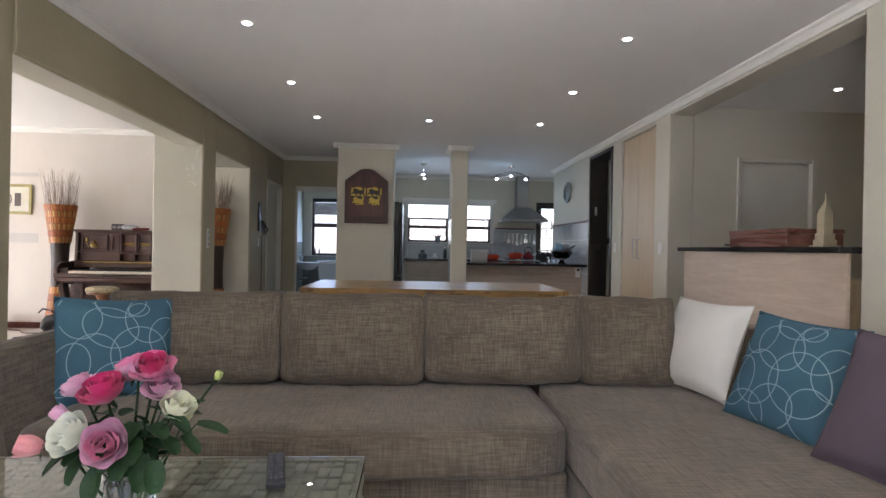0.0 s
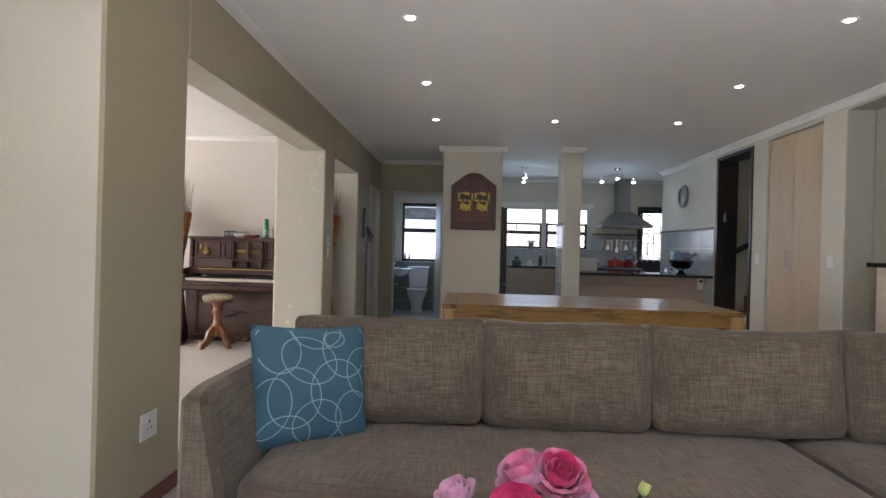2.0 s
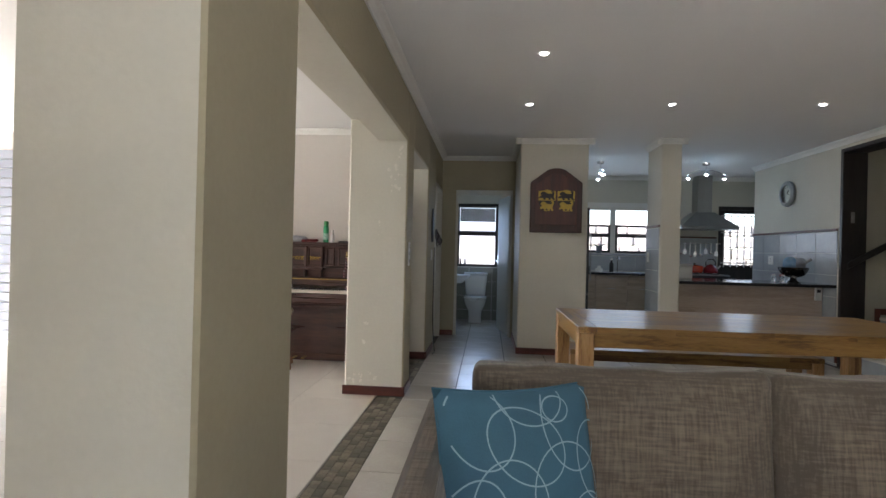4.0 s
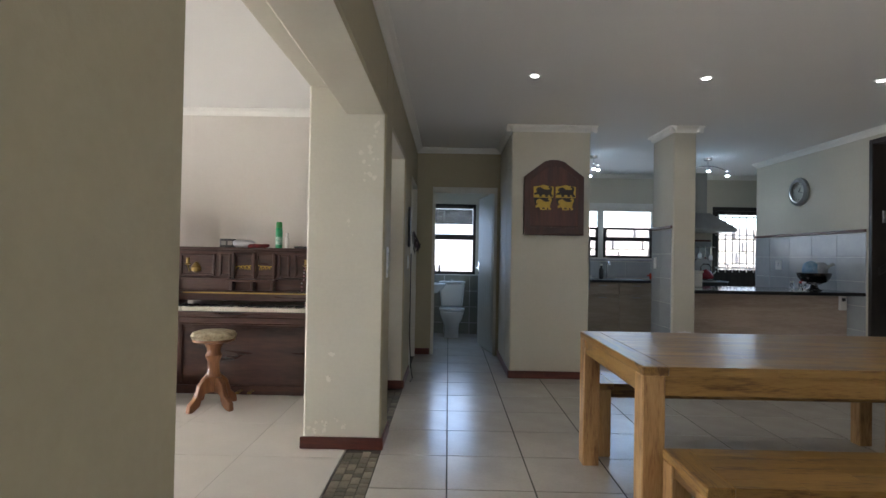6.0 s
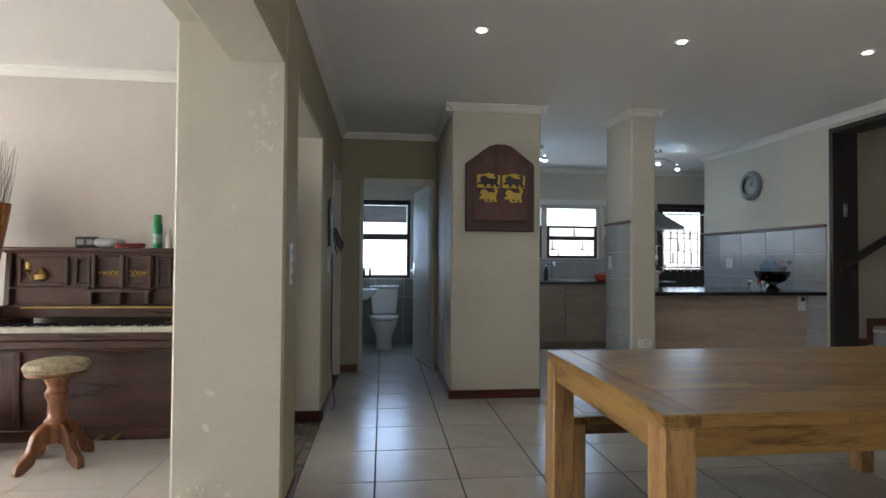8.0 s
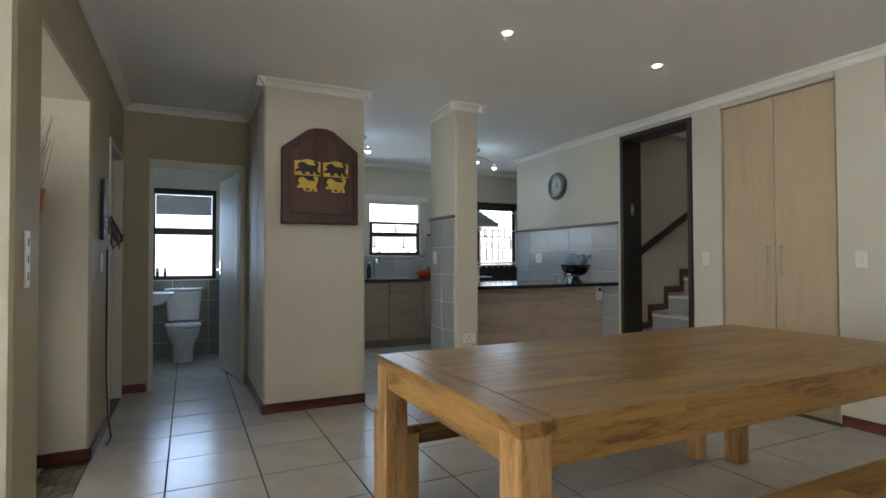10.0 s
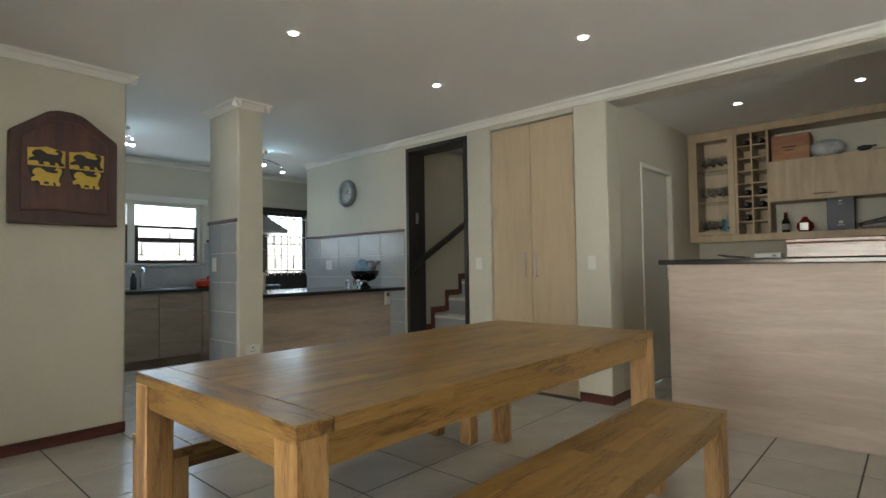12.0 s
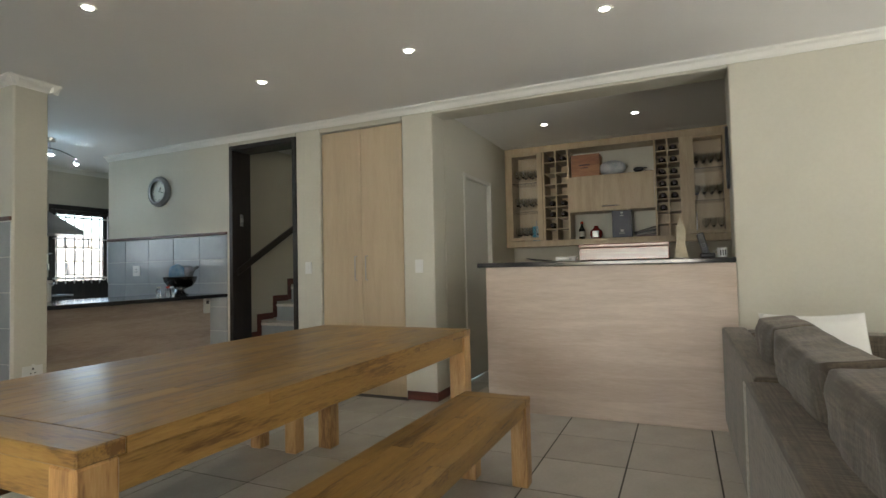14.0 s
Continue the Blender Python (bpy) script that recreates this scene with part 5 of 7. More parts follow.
for k in range(3):
    part("cable_coil", tube([(0.02 + (0.12 + 0.012 * k) * math.cos(t), 0.0 + 0.09 * math.sin(t), 0.16 + 0.03 * k + 0.05 * math.cos(t + k)) for t in [i * math.pi / 9 for i in range(19)]], 0.007, 6), M["black"], bx)
part("plug", joined([((-0.12, 0.10, 0.16), (-0.06, 0.15, 0.30)), ((-0.11, 0.11, 0.30), (-0.07, 0.14, 0.36))], 0.01), M["black"], bx)

# ---------------------------------------------------------------- wall things in the living and dining room
sd = thing("wall_shield", pose(0.28, 7.943, 1.446), "dark mahogany plaque with two gold lion shields", "plaque")
HW = 0.298
outl = [(-HW, 0), (HW, 0), (HW, 0.585), (0.10, 0.735), (0.04, 0.752), (-0.04, 0.752), (-0.10, 0.735), (-HW, 0.585)]
part("board", prism(outl, "y", -0.075, -0.004, 0.006), M["shield"], sd)
inn = [(x * 0.80, 0.085 + z * 0.80) for x, z in outl]
part("inner_panel", prism(inn, "y", -0.083, -0.0755, 0.004), wood("shield_inner", (0.105, 0.032, 0.020), (0.075, 0.022, 0.014), (0.045, 0.014, 0.010), "z", 0.4, 10), sd)
part("moulding", joined([((-HW * 0.80, -0.088, 0.075), (HW * 0.80, -0.0755, 0.092)), ((-HW, -0.085, 0.0), (HW, -0.0755, 0.018))], 0.004), M["shield"], sd)
LION = [(-0.082, 0.028), (-0.064, 0.038), (-0.054, 0.044), (-0.068, 0.050), (-0.066, 0.064), (-0.052, 0.076), (-0.031, 0.080), (-0.014, 0.072), (0.000, 0.062), (0.022, 0.060), (0.042, 0.060),
        (0.054, 0.064), (0.052, 0.072), (0.036, 0.076), (0.046, 0.086), (0.064, 0.086), (0.074, 0.072), (0.070, 0.050), (0.066, 0.034), (0.070, 0.018), (0.084, 0.010), (0.080, 0.0), (0.058, 0.0), (0.052, 0.012), (0.044, 0.018),
        (0.036, 0.014), (0.042, 0.0), (0.012, 0.0), (0.016, 0.010), (0.006, 0.018), (-0.010, 0.017), (-0.018, 0.010), (-0.010, 0.0), (-0.038, 0.0), (-0.036, 0.011), (-0.046, 0.020), (-0.060, 0.018), (-0.082, 0.014)]
for cx in (-0.108, 0.112):
    esc = [(cx - 0.100, 0.482), (cx - 0.055, 0.486), (cx, 0.500), (cx + 0.055, 0.486), (cx + 0.100, 0.482), (cx + 0.098, 0.372), (cx - 0.098, 0.372)]
    e = part("escutcheon", prism(esc, "y", -0.090, -0.0835, 0.001), M["gold"], sd, "gold painted shield field")
    part("lion", prism([(cx + x * 1.14, 0.380 + z * 1.20) for x, z in LION], "y", -0.0925, -0.0902), M["red_black"], e, "dark painted lion")
    foot = [(cx - 0.098, 0.370), (cx + 0.098, 0.370), (cx + 0.090, 0.325), (cx + 0.055, 0.270), (cx, 0.240), (cx - 0.055, 0.270), (cx - 0.090, 0.325)]
    f = part("escutcheon", prism(foot, "y", -0.0875, -0.0835, 0.001), M["red_black"], sd, "dark painted shield field")
    part("gold_lion", prism([(cx + x * (0.88 + 3.4 * z), 0.250 + z * 1.36) for x, z in LION], "y", -0.0905, -0.0878), M["gold"], f, "gold painted lion")
    part("gold_point", prism([(cx - 0.028, 0.258), (cx + 0.026, 0.258), (cx, 0.245)], "y", -0.0900, -0.0878), M["gold"], f, "gold shield point")

ck = thing("wall_clock", pose(RX, 8.98, 2.065, 0, -90, 0), "round wall clock with a broad steel rim", "clock")
part("rim", lathe([(0.115, 0.0), (0.168, 0.0), (0.172, 0.012), (0.165, 0.035), (0.135, 0.05), (0.115, 0.04)], 40, cap=False), M["steel"], ck, "brushed steel rim", True)
part("face", lathe([(0.0, 0.004), (0.117, 0.004), (0.117, 0.016), (0.0, 0.016)], 40, cap=False), surface("clock_face", (0.50, 0.52, 0.48), (0.44, 0.46, 0.42), 0.4, 6, 60), ck)
for i in range(12):
    a = i * math.pi / 6
    part("hour_mark", joined([((0.095 * math.cos(a) - 0.005, 0.095 * math.sin(a) - 0.005, 0.0162), (0.095 * math.cos(a) + 0.005, 0.095 * math.sin(a) + 0.005, 0.0178))]), M["black"], ck)
part("hand", tube([(0, 0, 0.02), (0.045, -0.03, 0.02)], 0.004, 5), M["black"], ck)
part("hand", tube([(0, 0, 0.023), (-0.02, -0.085, 0.023)], 0.003, 5), M["black"], ck)


def plate(m, label, kind_, w=0.075, h=0.115, rockers=1, holes=False):
    """A wall plate lying in its y-z plane, facing -x."""
    t = thing(kind_, m, label, "switch" if not holes else "socket", "wall plates")
    part("plate", box((-0.009, -w / 2, -h / 2), (0, w / 2, h / 2), 0.003, 2), M["white_plastic"], t)
    if holes:
        for y, z, r in ((0, 0.018, 0.006), (-0.014, -0.012, 0.0045), (0.014, -0.012, 0.0045)):
            part("socket_hole", joined([((-0.0102, y - r, z - r), (-0.0088, y + r, z + r))], 0.0005), M["black"], t)
        part("rocker", box((-0.013, -0.012, 0.034), (-0.0085, 0.012, 0.05), 0.001), M["white_plastic"], t)
    for i in range(rockers):
        part("rocker", box((-0.014, -0.011 + i * 0.03 - 0.015 * (rockers - 1), -0.02), (-0.0085, 0.011 + i * 0.03 - 0.015 * (rockers - 1), 0.02), 0.002), M["white_plastic"], t)
    return t


plate(pose(RX, 6.915, 1.165), "white light switch on the cream wall", "light_switch")
plate(pose(RX, 5.724, 1.155), "white light switch beside the bar opening", "light_switch")
plate(pose(RX - 0.006, 9.367, 1.18), "white double socket on the kitchen tiles", "wall_socket", 0.12, 0.12, 0, True)
plate(pose(1.475 - 0.006, 8.308, 1.183), "white light switch on the tiled column", "light_switch", 0.07, 0.12)
plate(pose(LX, 3.135, 0.372, 0, 0, 180), "white wall socket low on the column", "wall_socket", 0.115, 0.115, 0, True)
plate(pose(1.60, 7.89, 0.465, 0, 0, 90), "white double socket low on the column", "wall_socket", 0.13, 0.08, 0, True)
plate(pose(LX, 7.82, 1.15, 0, 0, 180), "white light switch on the passage wall", "light_switch", 0.06, 0.12)

lk = thing("lock_plate", pose(LX, 6.05, 1.17), "white slotted wall plate on the opening's jamb", "lock")
part("plate", box((0.0, -0.026, -0.10), (0.008, 0.026, 0.10), 0.003), M["white_plastic"], lk)
part("slot", joined([((0.0075, -0.008, z - 0.014), (0.0088, 0.008, z + 0.014)) for z in (-0.06, 0.0, 0.06)]), M["black"], lk)

kr = thing("key_rack", pose(LX, 7.80, 1.30), "dark carved wall rack hung with keys and straps", "key rack")
part("board", prism([(-0.035, 0.0), (0.035, 0.0), (0.045, 0.20), (0.03, 0.38), (0.0, 0.40), (-0.03, 0.38), (-0.045, 0.20)], "x", 0.003, 0.025, 0.004), M["darkwood"], kr)
for i in range(9):
    y = -0.056 + 0.014 * i
    z = 0.15 - 0.03 * (i % 3)
    part("hook", tube([(0.025, y, z), (0.055, y, z - 0.01), (0.062, y, z + 0.01)], 0.003, 5), M["steel"], kr)
    L_ = random.uniform(0.05, 0.13)
    k = part("key", joined([((0.050 + 0.006 * (i % 3), y - 0.010, z - 0.01 - L_), (0.057 + 0.006 * (i % 3), y + 0.010, z - 0.01))], 0.002), M["steel"] if i % 2 else M["black"], kr)
    part("lanyard", tube([(0.060, y, z), (0.085 + 0.02 * (i % 3), y + 0.01, z - 0.06), (0.075 + 0.03 * (i % 2), y - 0.012, z - 0.12 - 0.02 * (i % 4)), (0.062, y, z - 0.04)], 0.004, 5), M["mauve_cloth"] if i % 2 else M["darkwood"], kr)
part("strap", tube([(0.05, 0.03, 0.15), (0.09, 0.05, 0.08), (0.12, 0.02, 0.0), (0.07, 0.0, -0.05), (0.05, 0.03, 0.02)], 0.008, 6), M["black"], kr)
part("tag", box((0.05, -0.05, 0.0), (0.056, -0.01, 0.11), 0.002), M["white_plastic"], kr, "white paper tag")
solid("hanging_cable", tube([(LX + 0.03, 7.88, 1.24), (LX + 0.028, 7.89, 0.8), (LX + 0.03, 7.885, 0.4), (LX + 0.045, 7.87, 0.12), (LX + 0.07, 7.80, 0.012), (LX + 0.06, 7.66, 0.012)], 0.006, 6), M["black"], "black cable hanging down the passage wall", "cable")

# recessed ceiling lights
dl = thing("downlight", pose(-0.155, 3.99, CEIL), "small recessed ceiling downlight, lit", "downlight", "ceiling downlights")
part("ring", lathe([(0.0245, -0.001), (0.029, -0.006), (0.039, -0.005), (0.042, -0.0005)], 28, cap=False), M["white_plastic"], dl, smooth=True)
part("bulb", lathe([(0.0, -0.0045), (0.023, -0.0045), (0.024, -0.0008), (0.0, -0.0008)], 28, cap=False), M["lamp"], dl, "glowing lamp face")
for x, y in ((-0.155, 5.22), (-0.155, 6.46), (1.10, 6.46), (2.37, 6.46), (2.37, 5.22), (2.37, 3.99), (4.59, 4.86), (4.59, 4.00)):
    copy_thing(dl, pose(x, y, CEIL))
for x, y in ((-0.155, 3.99), (-0.155, 5.22), (-0.155, 6.46), (1.10, 6.46), (2.37, 6.46), (2.37, 5.22), (2.37, 3.99), (4.50, 4.43)):
    lamp("downlight_beam", "SPOT", look((x, y, CEIL - 0.02), (x, y, 0)), 1.1 if x > 4 else 0.6, (1, 0.94, 0.84), radius=0.12, cone=radians(100))


# ---------------------------------------------------------------- stairs
sw_ = thing("staircase", pose(RX + 0.03, 7.0, 0), "tiled stairs with dark stepped skirting behind the doorway", "stairs")
for k in range(8):
    x0 = -0.03 + 0.20 + 0.25 * (k - 1) if k else 0.0
    x0 = max(x0, 0.0)
    z = 0.19 * (k + 1)
    part("step", box((x0, 0.0, 0.0), (x0 + 0.30, 0.953, z - 0.03), 0.002), M["wall_tile"], sw_)
    part("tread", box((x0 - 0.012, 0.0, z - 0.028), (x0 + 0.30, 0.953, z), 0.004), M["tile_pale"], sw_)
    part("stepped_skirting", joined([((x0 - 0.055, 0.937, z - 0.15), (x0 - 0.0005, 0.9545, z + 0.10)), ((x0, 0.937, z + 0.03), (x0 + 0.1945, 0.9545, z + 0.10))], 0.002), M["skirting"], sw_, "dark red-brown stepped skirting")
hr = thing("handrail", pose(RX, 7.895, 0), "dark wooden stair handrail on the wall", "handrail")
part("rail", prism([(0.05, 1.10), (1.55, 1.955), (1.55, 2.03), (0.05, 1.175)], "y", -0.03, 0.02, 0.008), M["darkwood"], hr)
for x in (0.45, 1.15):
    part("bracket", tube([(x, 0.055, 1.28 + 0.57 * (x - 0.30)), (x, 0.0, 1.25 + 0.57 * (x - 0.30))], 0.008, 6), M["steel"], hr)

# ---------------------------------------------------------------- kitchen
dn = solid("trim_dado_rail", joined([((RX - 0.020, 7.963, 1.535), (RX - 0.0005, 9.887, 1.565)), ((1.455, 7.90, 1.535), (1.4745, 8.43, 1.565))], 0.004), M["dado"], "dark wooden dado rail above the wall tiles", "rail", kind=S)
solid("trim_dado_rail", joined([((2.56, KY - 0.020, 1.515), (3.36, KY - 0.0005, 1.545)), ((0.03, KY - 0.02, 1.515), (0.74, KY - 0.0005, 1.545))], 0.004), M["dado"], "dark wooden dado rail above the wall tiles", "rail", kind=S)

fr = thing("refrigerator", pose(0.04, 8.40, 0), "tall black refrigerator behind the pillar", "refrigerator")
part("body", box((0.0, 0.0, 0.03), (0.68, 0.68, 1.80), 0.012, 2), M["black"], fr)
part("door", box((0.682, 0.02, 0.70), (0.735, 0.66, 1.79), 0.012, 2), M["black"], fr)
part("door", box((0.682, 0.02, 0.05), (0.735, 0.66, 0.69), 0.012, 2), M["black"], fr)
part("handle", tube([(0.735, 0.08, 0.85), (0.765, 0.08, 0.87), (0.765, 0.08, 1.45), (0.735, 0.08, 1.47)], 0.009, 6), M["steel"], fr, "steel bar handle")
part("foot", joined([((0.03, 0.03, 0.0), (0.08, 0.08, 0.03)), ((0.60, 0.03, 0.0), (0.65, 0.08, 0.03)), ((0.03, 0.60, 0.0), (0.08, 0.65, 0.03)), ((0.60, 0.60, 0.0), (0.65, 0.65, 0.03))]), M["black"], fr)


def base_unit(x, w, drawers, label):
    """A floor unit along the kitchen's back wall, fronts facing -y."""
    t = thing("kitchen_unit", pose(x, 10.37, 0), label, "kitchen cabinet", "base units")
    part("carcass", box((0.0, 0.02, 0.10), (w, 0.575, 0.875)), M["oak_dark"], t)
    part("plinth", box((0.0, 0.06, 0.0), (w, 0.08, 0.10)), M["oak_dark"], t)
    if drawers:
        zs = [0.105, 0.36, 0.61, 0.872]
    else:
        zs = [0.105, 0.70, 0.872]
    for a, b in zip(zs, zs[1:]):
        d = part("front", box((0.003, 0.0, a), (w - 0.003, 0.019, b - 0.005), 0.002), M["oak_dark"], t)
        part("handle", box((w / 2 - 0.06, -0.02, b - 0.05), (w / 2 + 0.06, -0.010, b - 0.04), 0.002), M["steel"], d, "slim steel handle")
    return t


for x, w, dr in ((0.80, 0.45, True), (1.252, 0.50, False), (1.754, 0.50, False), (2.256, 0.35, True)):
    base_unit(x, w, dr, "washed oak kitchen unit with drawers" if dr else "washed oak kitchen unit with a door")
solid("worktop", box((0.78, 10.35, 0.876), (2.61, 10.945, 0.912), 0.006, 2), M["granite"], "black granite worktop under the kitchen window", "worktop")
stv = thing("cooker", pose(2.615, 10.34, 0), "black and steel cooker below the hood", "cooker")
part("body", box((0.0, 0.03, 0.05), (0.72, 0.60, 0.90), 0.008), M["black"], stv)
part("oven_door", box((0.02, 0.0, 0.15), (0.70, 0.029, 0.76), 0.008), M["black"], stv)
part("oven_handle", tube([(0.08, 0.0, 0.72), (0.08, -0.035, 0.72), (0.64, -0.035, 0.72), (0.64, 0.0, 0.72)], 0.009, 8), M["steel"], stv, "steel bar handle")
part("hob", box((0.0, 0.0, 0.901), (0.72, 0.60, 0.92), 0.004), M["steel"], stv)
for x in (0.20, 0.52):
    for y in (0.16, 0.44):
        part("pan_support", joined([((x - 0.10, y - 0.006, 0.9205), (x + 0.10, y + 0.006, 0.938)), ((x - 0.006, y - 0.10, 0.9205), (x + 0.006, y + 0.10, 0.938))], 0.002), M["black"], stv)
hood = thing("extractor_hood", pose(3.06, KY, 1.65), "steel chimney cooker hood", "cooker hood")
part("canopy_edge", box((-0.45, -0.50, 0.0), (0.45, -0.002, 0.05), 0.004), M["steel"], hood)
cp = bmesh.new()
q0 = [cp.verts.new(p) for p in ((-0.45, -0.50, 0.0505), (0.45, -0.50, 0.0505), (0.45, -0.002, 0.0505), (-0.45, -0.002, 0.0505))]
q1 = [cp.verts.new(p) for p in ((-0.15, -0.29, 0.29), (0.15, -0.29, 0.29), (0.15, -0.002, 0.29), (-0.15, -0.002, 0.29))]
for i in range(4):
    cp.faces.new((q0[i], q0[(i + 1) % 4], q1[(i + 1) % 4], q1[i]))
cp.faces.new(q0)
cp.faces.new(q1)
part("canopy", cp, M["steel"], hood)
part("chimney", box((-0.115, -0.26, 0.291), (0.115, -0.002, 0.904), 0.003), M["steel"], hood)

ut = thing("utensil_rail", pose(2.70, KY - 0.03, 1.43), "steel rail hung with ladles and spatulas", "utensil rail")
part("rail", tube([(0.0, 0.0, 0.0), (0.72, 0.0, 0.0)], 0.008, 8), M["chrome"], ut)
part("rail_bracket", joined([((0.02, 0.0, -0.01), (0.04, 0.028, 0.01)), ((0.68, 0.0, -0.01), (0.70, 0.028, 0.01))]), M["chrome"], ut)
for i in range(8):
    x, ln = 0.05 + 0.085 * i, (0.17, 0.11, 0.21, 0.15, 0.19, 0.10, 0.16, 0.13)[i]
    u = part("utensil", joined([((x - 0.008, -0.016, -ln), (x + 0.008, -0.010, 0.012))], 0.002), M["chrome"], ut)
    if i % 2:
        part("spatula_blade", box((x - 0.03, -0.017, -ln - 0.08), (x + 0.03, -0.011, -ln), 0.002), M["chrome"], u)
    else:
        part("ladle_bowl", lathe([(0.0, -0.03), (0.028, -0.018), (0.036, 0.0), (0.034, 0.0), (0.026, -0.016), (0.0, -0.026)], 14, (x, -0.03, -ln), False), M["chrome"], u, smooth=True)
# pots, kettle and counter goods
RED = surface("red_enamel", (0.48, 0.045, 0.015), (0.38, 0.03, 0.012), 0.15, 8, 60)


def pot(x, y, r, h, z, label):
    t = thing("casserole_pot", pose(x, y, z), label, "pot", "red pots")
    part("body", lathe([(0.0, 0.0), (r * 0.86, 0.0), (r, 0.02), (r, h), (r - 0.006, h), (0.0, h)], 28), RED, t, smooth=True)
    part("lid", lathe([(r + 0.004, h + 0.001), (r, h + 0.012), (r * 0.5, h + 0.03), (0.0, h + 0.035)], 28), RED, t, smooth=True)
    part("knob", lathe([(0.008, h + 0.035), (0.022, h + 0.055), (0.0, h + 0.062)], 14), M["black"], t, smooth=True)
    part("handle", joined([((-r - 0.035, -0.03, h - 0.03), (-r + 0.004, 0.03, h - 0.012)), ((r - 0.004, -0.03, h - 0.03), (r + 0.035, 0.03, h - 0.012))], 0.005), RED, t)
    return t


pot(2.95, 10.78, 0.13, 0.10, 0.939, "red enamelled casserole pot on the cooker")
pot(2.44, 10.62, 0.15, 0.085, 0.913, "low red enamelled casserole on the worktop")
kt = thing("kettle", pose(3.21, 10.78, 0.939), "dark red stove kettle with an arched handle", "kettle")
part("body", lathe([(0.0, 0.0), (0.105, 0.0), (0.115, 0.02), (0.105, 0.07), (0.06, 0.125), (0.035, 0.135), (0.0, 0.15)], 28), surface("dark_red_enamel", (0.22, 0.015, 0.02), (0.16, 0.01, 0.015), 0.12, 8, 60), kt, smooth=True)
part("handle", tube([(-0.075, 0, 0.11), (-0.08, 0, 0.18), (-0.04, 0, 0.225), (0.04, 0, 0.225), (0.08, 0, 0.18), (0.075, 0, 0.11)], 0.010, 8), M["black"], kt, smooth=True)
part("spout", tube([(0.09, 0, 0.06), (0.14, 0, 0.10), (0.155, 0, 0.125)], 0.016, 10, 0.6), M["chrome"], kt, smooth=True)
wb = thing("bread_bin", pose(1.84, 8.62, 0.9195), "white plastic storage box on the counter", "storage box")
part("body", box((-0.0, -0.10, 0.0), (0.24, 0.10, 0.16), 0.015, 2), M["white_plastic"], wb)
part("lid", box((-0.006, -0.106, 0.161), (0.246, 0.106, 0.185), 0.008, 2), M["white_plastic"], wb)
pl = thing("potted_orchid", pose(1.42, KY - 0.02 + 0.05, 1.222), "small orchid in a grey pot on the window sill", "plant")
part("pot", lathe([(0.0, 0.0), (0.042, 0.0), (0.060, 0.12), (0.054, 0.12), (0.040, 0.02), (0.0, 0.02)], 20, cap=False), surface("grey_pot", (0.20, 0.22, 0.24), (0.15, 0.17, 0.19), 0.5, 10, 60), pl, smooth=True)
part("soil", lathe([(0.0, 0.10), (0.052, 0.10), (0.0, 0.108)], 20, cap=False), M["ground"], pl)
for i in range(7):
    a = i * 0.9
    bm = bmesh.new()
    petal(bm, pose(0, 0, 0.105, 0, 38 + 9 * (i % 3), math.degrees(a)), 0.13, 0.022, 0.2, 0.35, 6)
    part("leaf", bm, M["leaf"], pl)
for i in range(6):
    bm = bmesh.new()
    c = Vector((-0.06 + 0.025 * i, 0.0, 0.24 + 0.02 * (i % 3)))
    bm_tube(bm, [(0, 0, 0.10), (c.x * 0.5, 0, 0.19), c], 0.003, 5)
    for k in range(4):
        petal(bm, Matrix.Translation(c) @ pose(0, 0, 0, 20, 60, 90 * k), 0.03, 0.014, 0.1, 0.3, 4)
    part("blossom", bm, LILAC if i % 2 else M["leaf"], pl)
for x, y, r, h, nm, lb, mt in ((1.55, 10.60, 0.034, 0.20, "dish_soap_bottle", "dark soap bottle by the sink", M["black"]), (1.12, 10.62, 0.085, 0.13, "storage_canister", "dark green canister on the worktop", surface("dark_green_tin", (0.03, 0.06, 0.05), (0.02, 0.04, 0.035), 0.4)), (1.36, 10.66, 0.06, 0.07, "soap_dish", "pale soap dish by the sink", M["white_plastic"])):
    o = thing(nm, pose(x, y, 0.9125), lb, nm.split("_")[-1])
    part("body", lathe([(0.0, 0), (r * 0.9, 0.0), (r, 0.01), (r, h * 0.7), (r * 0.5, h * 0.85), (r * 0.45, h), (0.0, h)], 20), mt, o, smooth=True)
    part("cap", lathe([(0.0, h + 0.0005), (r * 0.5, h + 0.0005), (r * 0.5, h + 0.03), (0.0, h + 0.03)], 16), M["white_plastic"] if nm == "dish_soap_bottle" else mt, o, smooth=True)
snk = thing("sink", pose(1.70, 10.64, 0.9125), "steel drop-in sink under the window", "sink")
part("rim", joined([((-0.30, -0.22, 0), (0.42, -0.19, 0.006)), ((-0.30, 0.17, 0), (0.42, 0.20, 0.006)), ((-0.30, -0.19, 0), (-0.27, 0.17, 0.006)), ((0.10, -0.19, 0), (0.42, 0.17, 0.006))], 0.002), M["steel"], snk)
part("tap", tube([(0.0, 0.185, 0.006), (0.0, 0.185, 0.22), (0.0, 0.14, 0.26), (0.0, 0.05, 0.25), (0.0, 0.03, 0.21)], 0.011, 8), M["chrome"], snk, smooth=True)

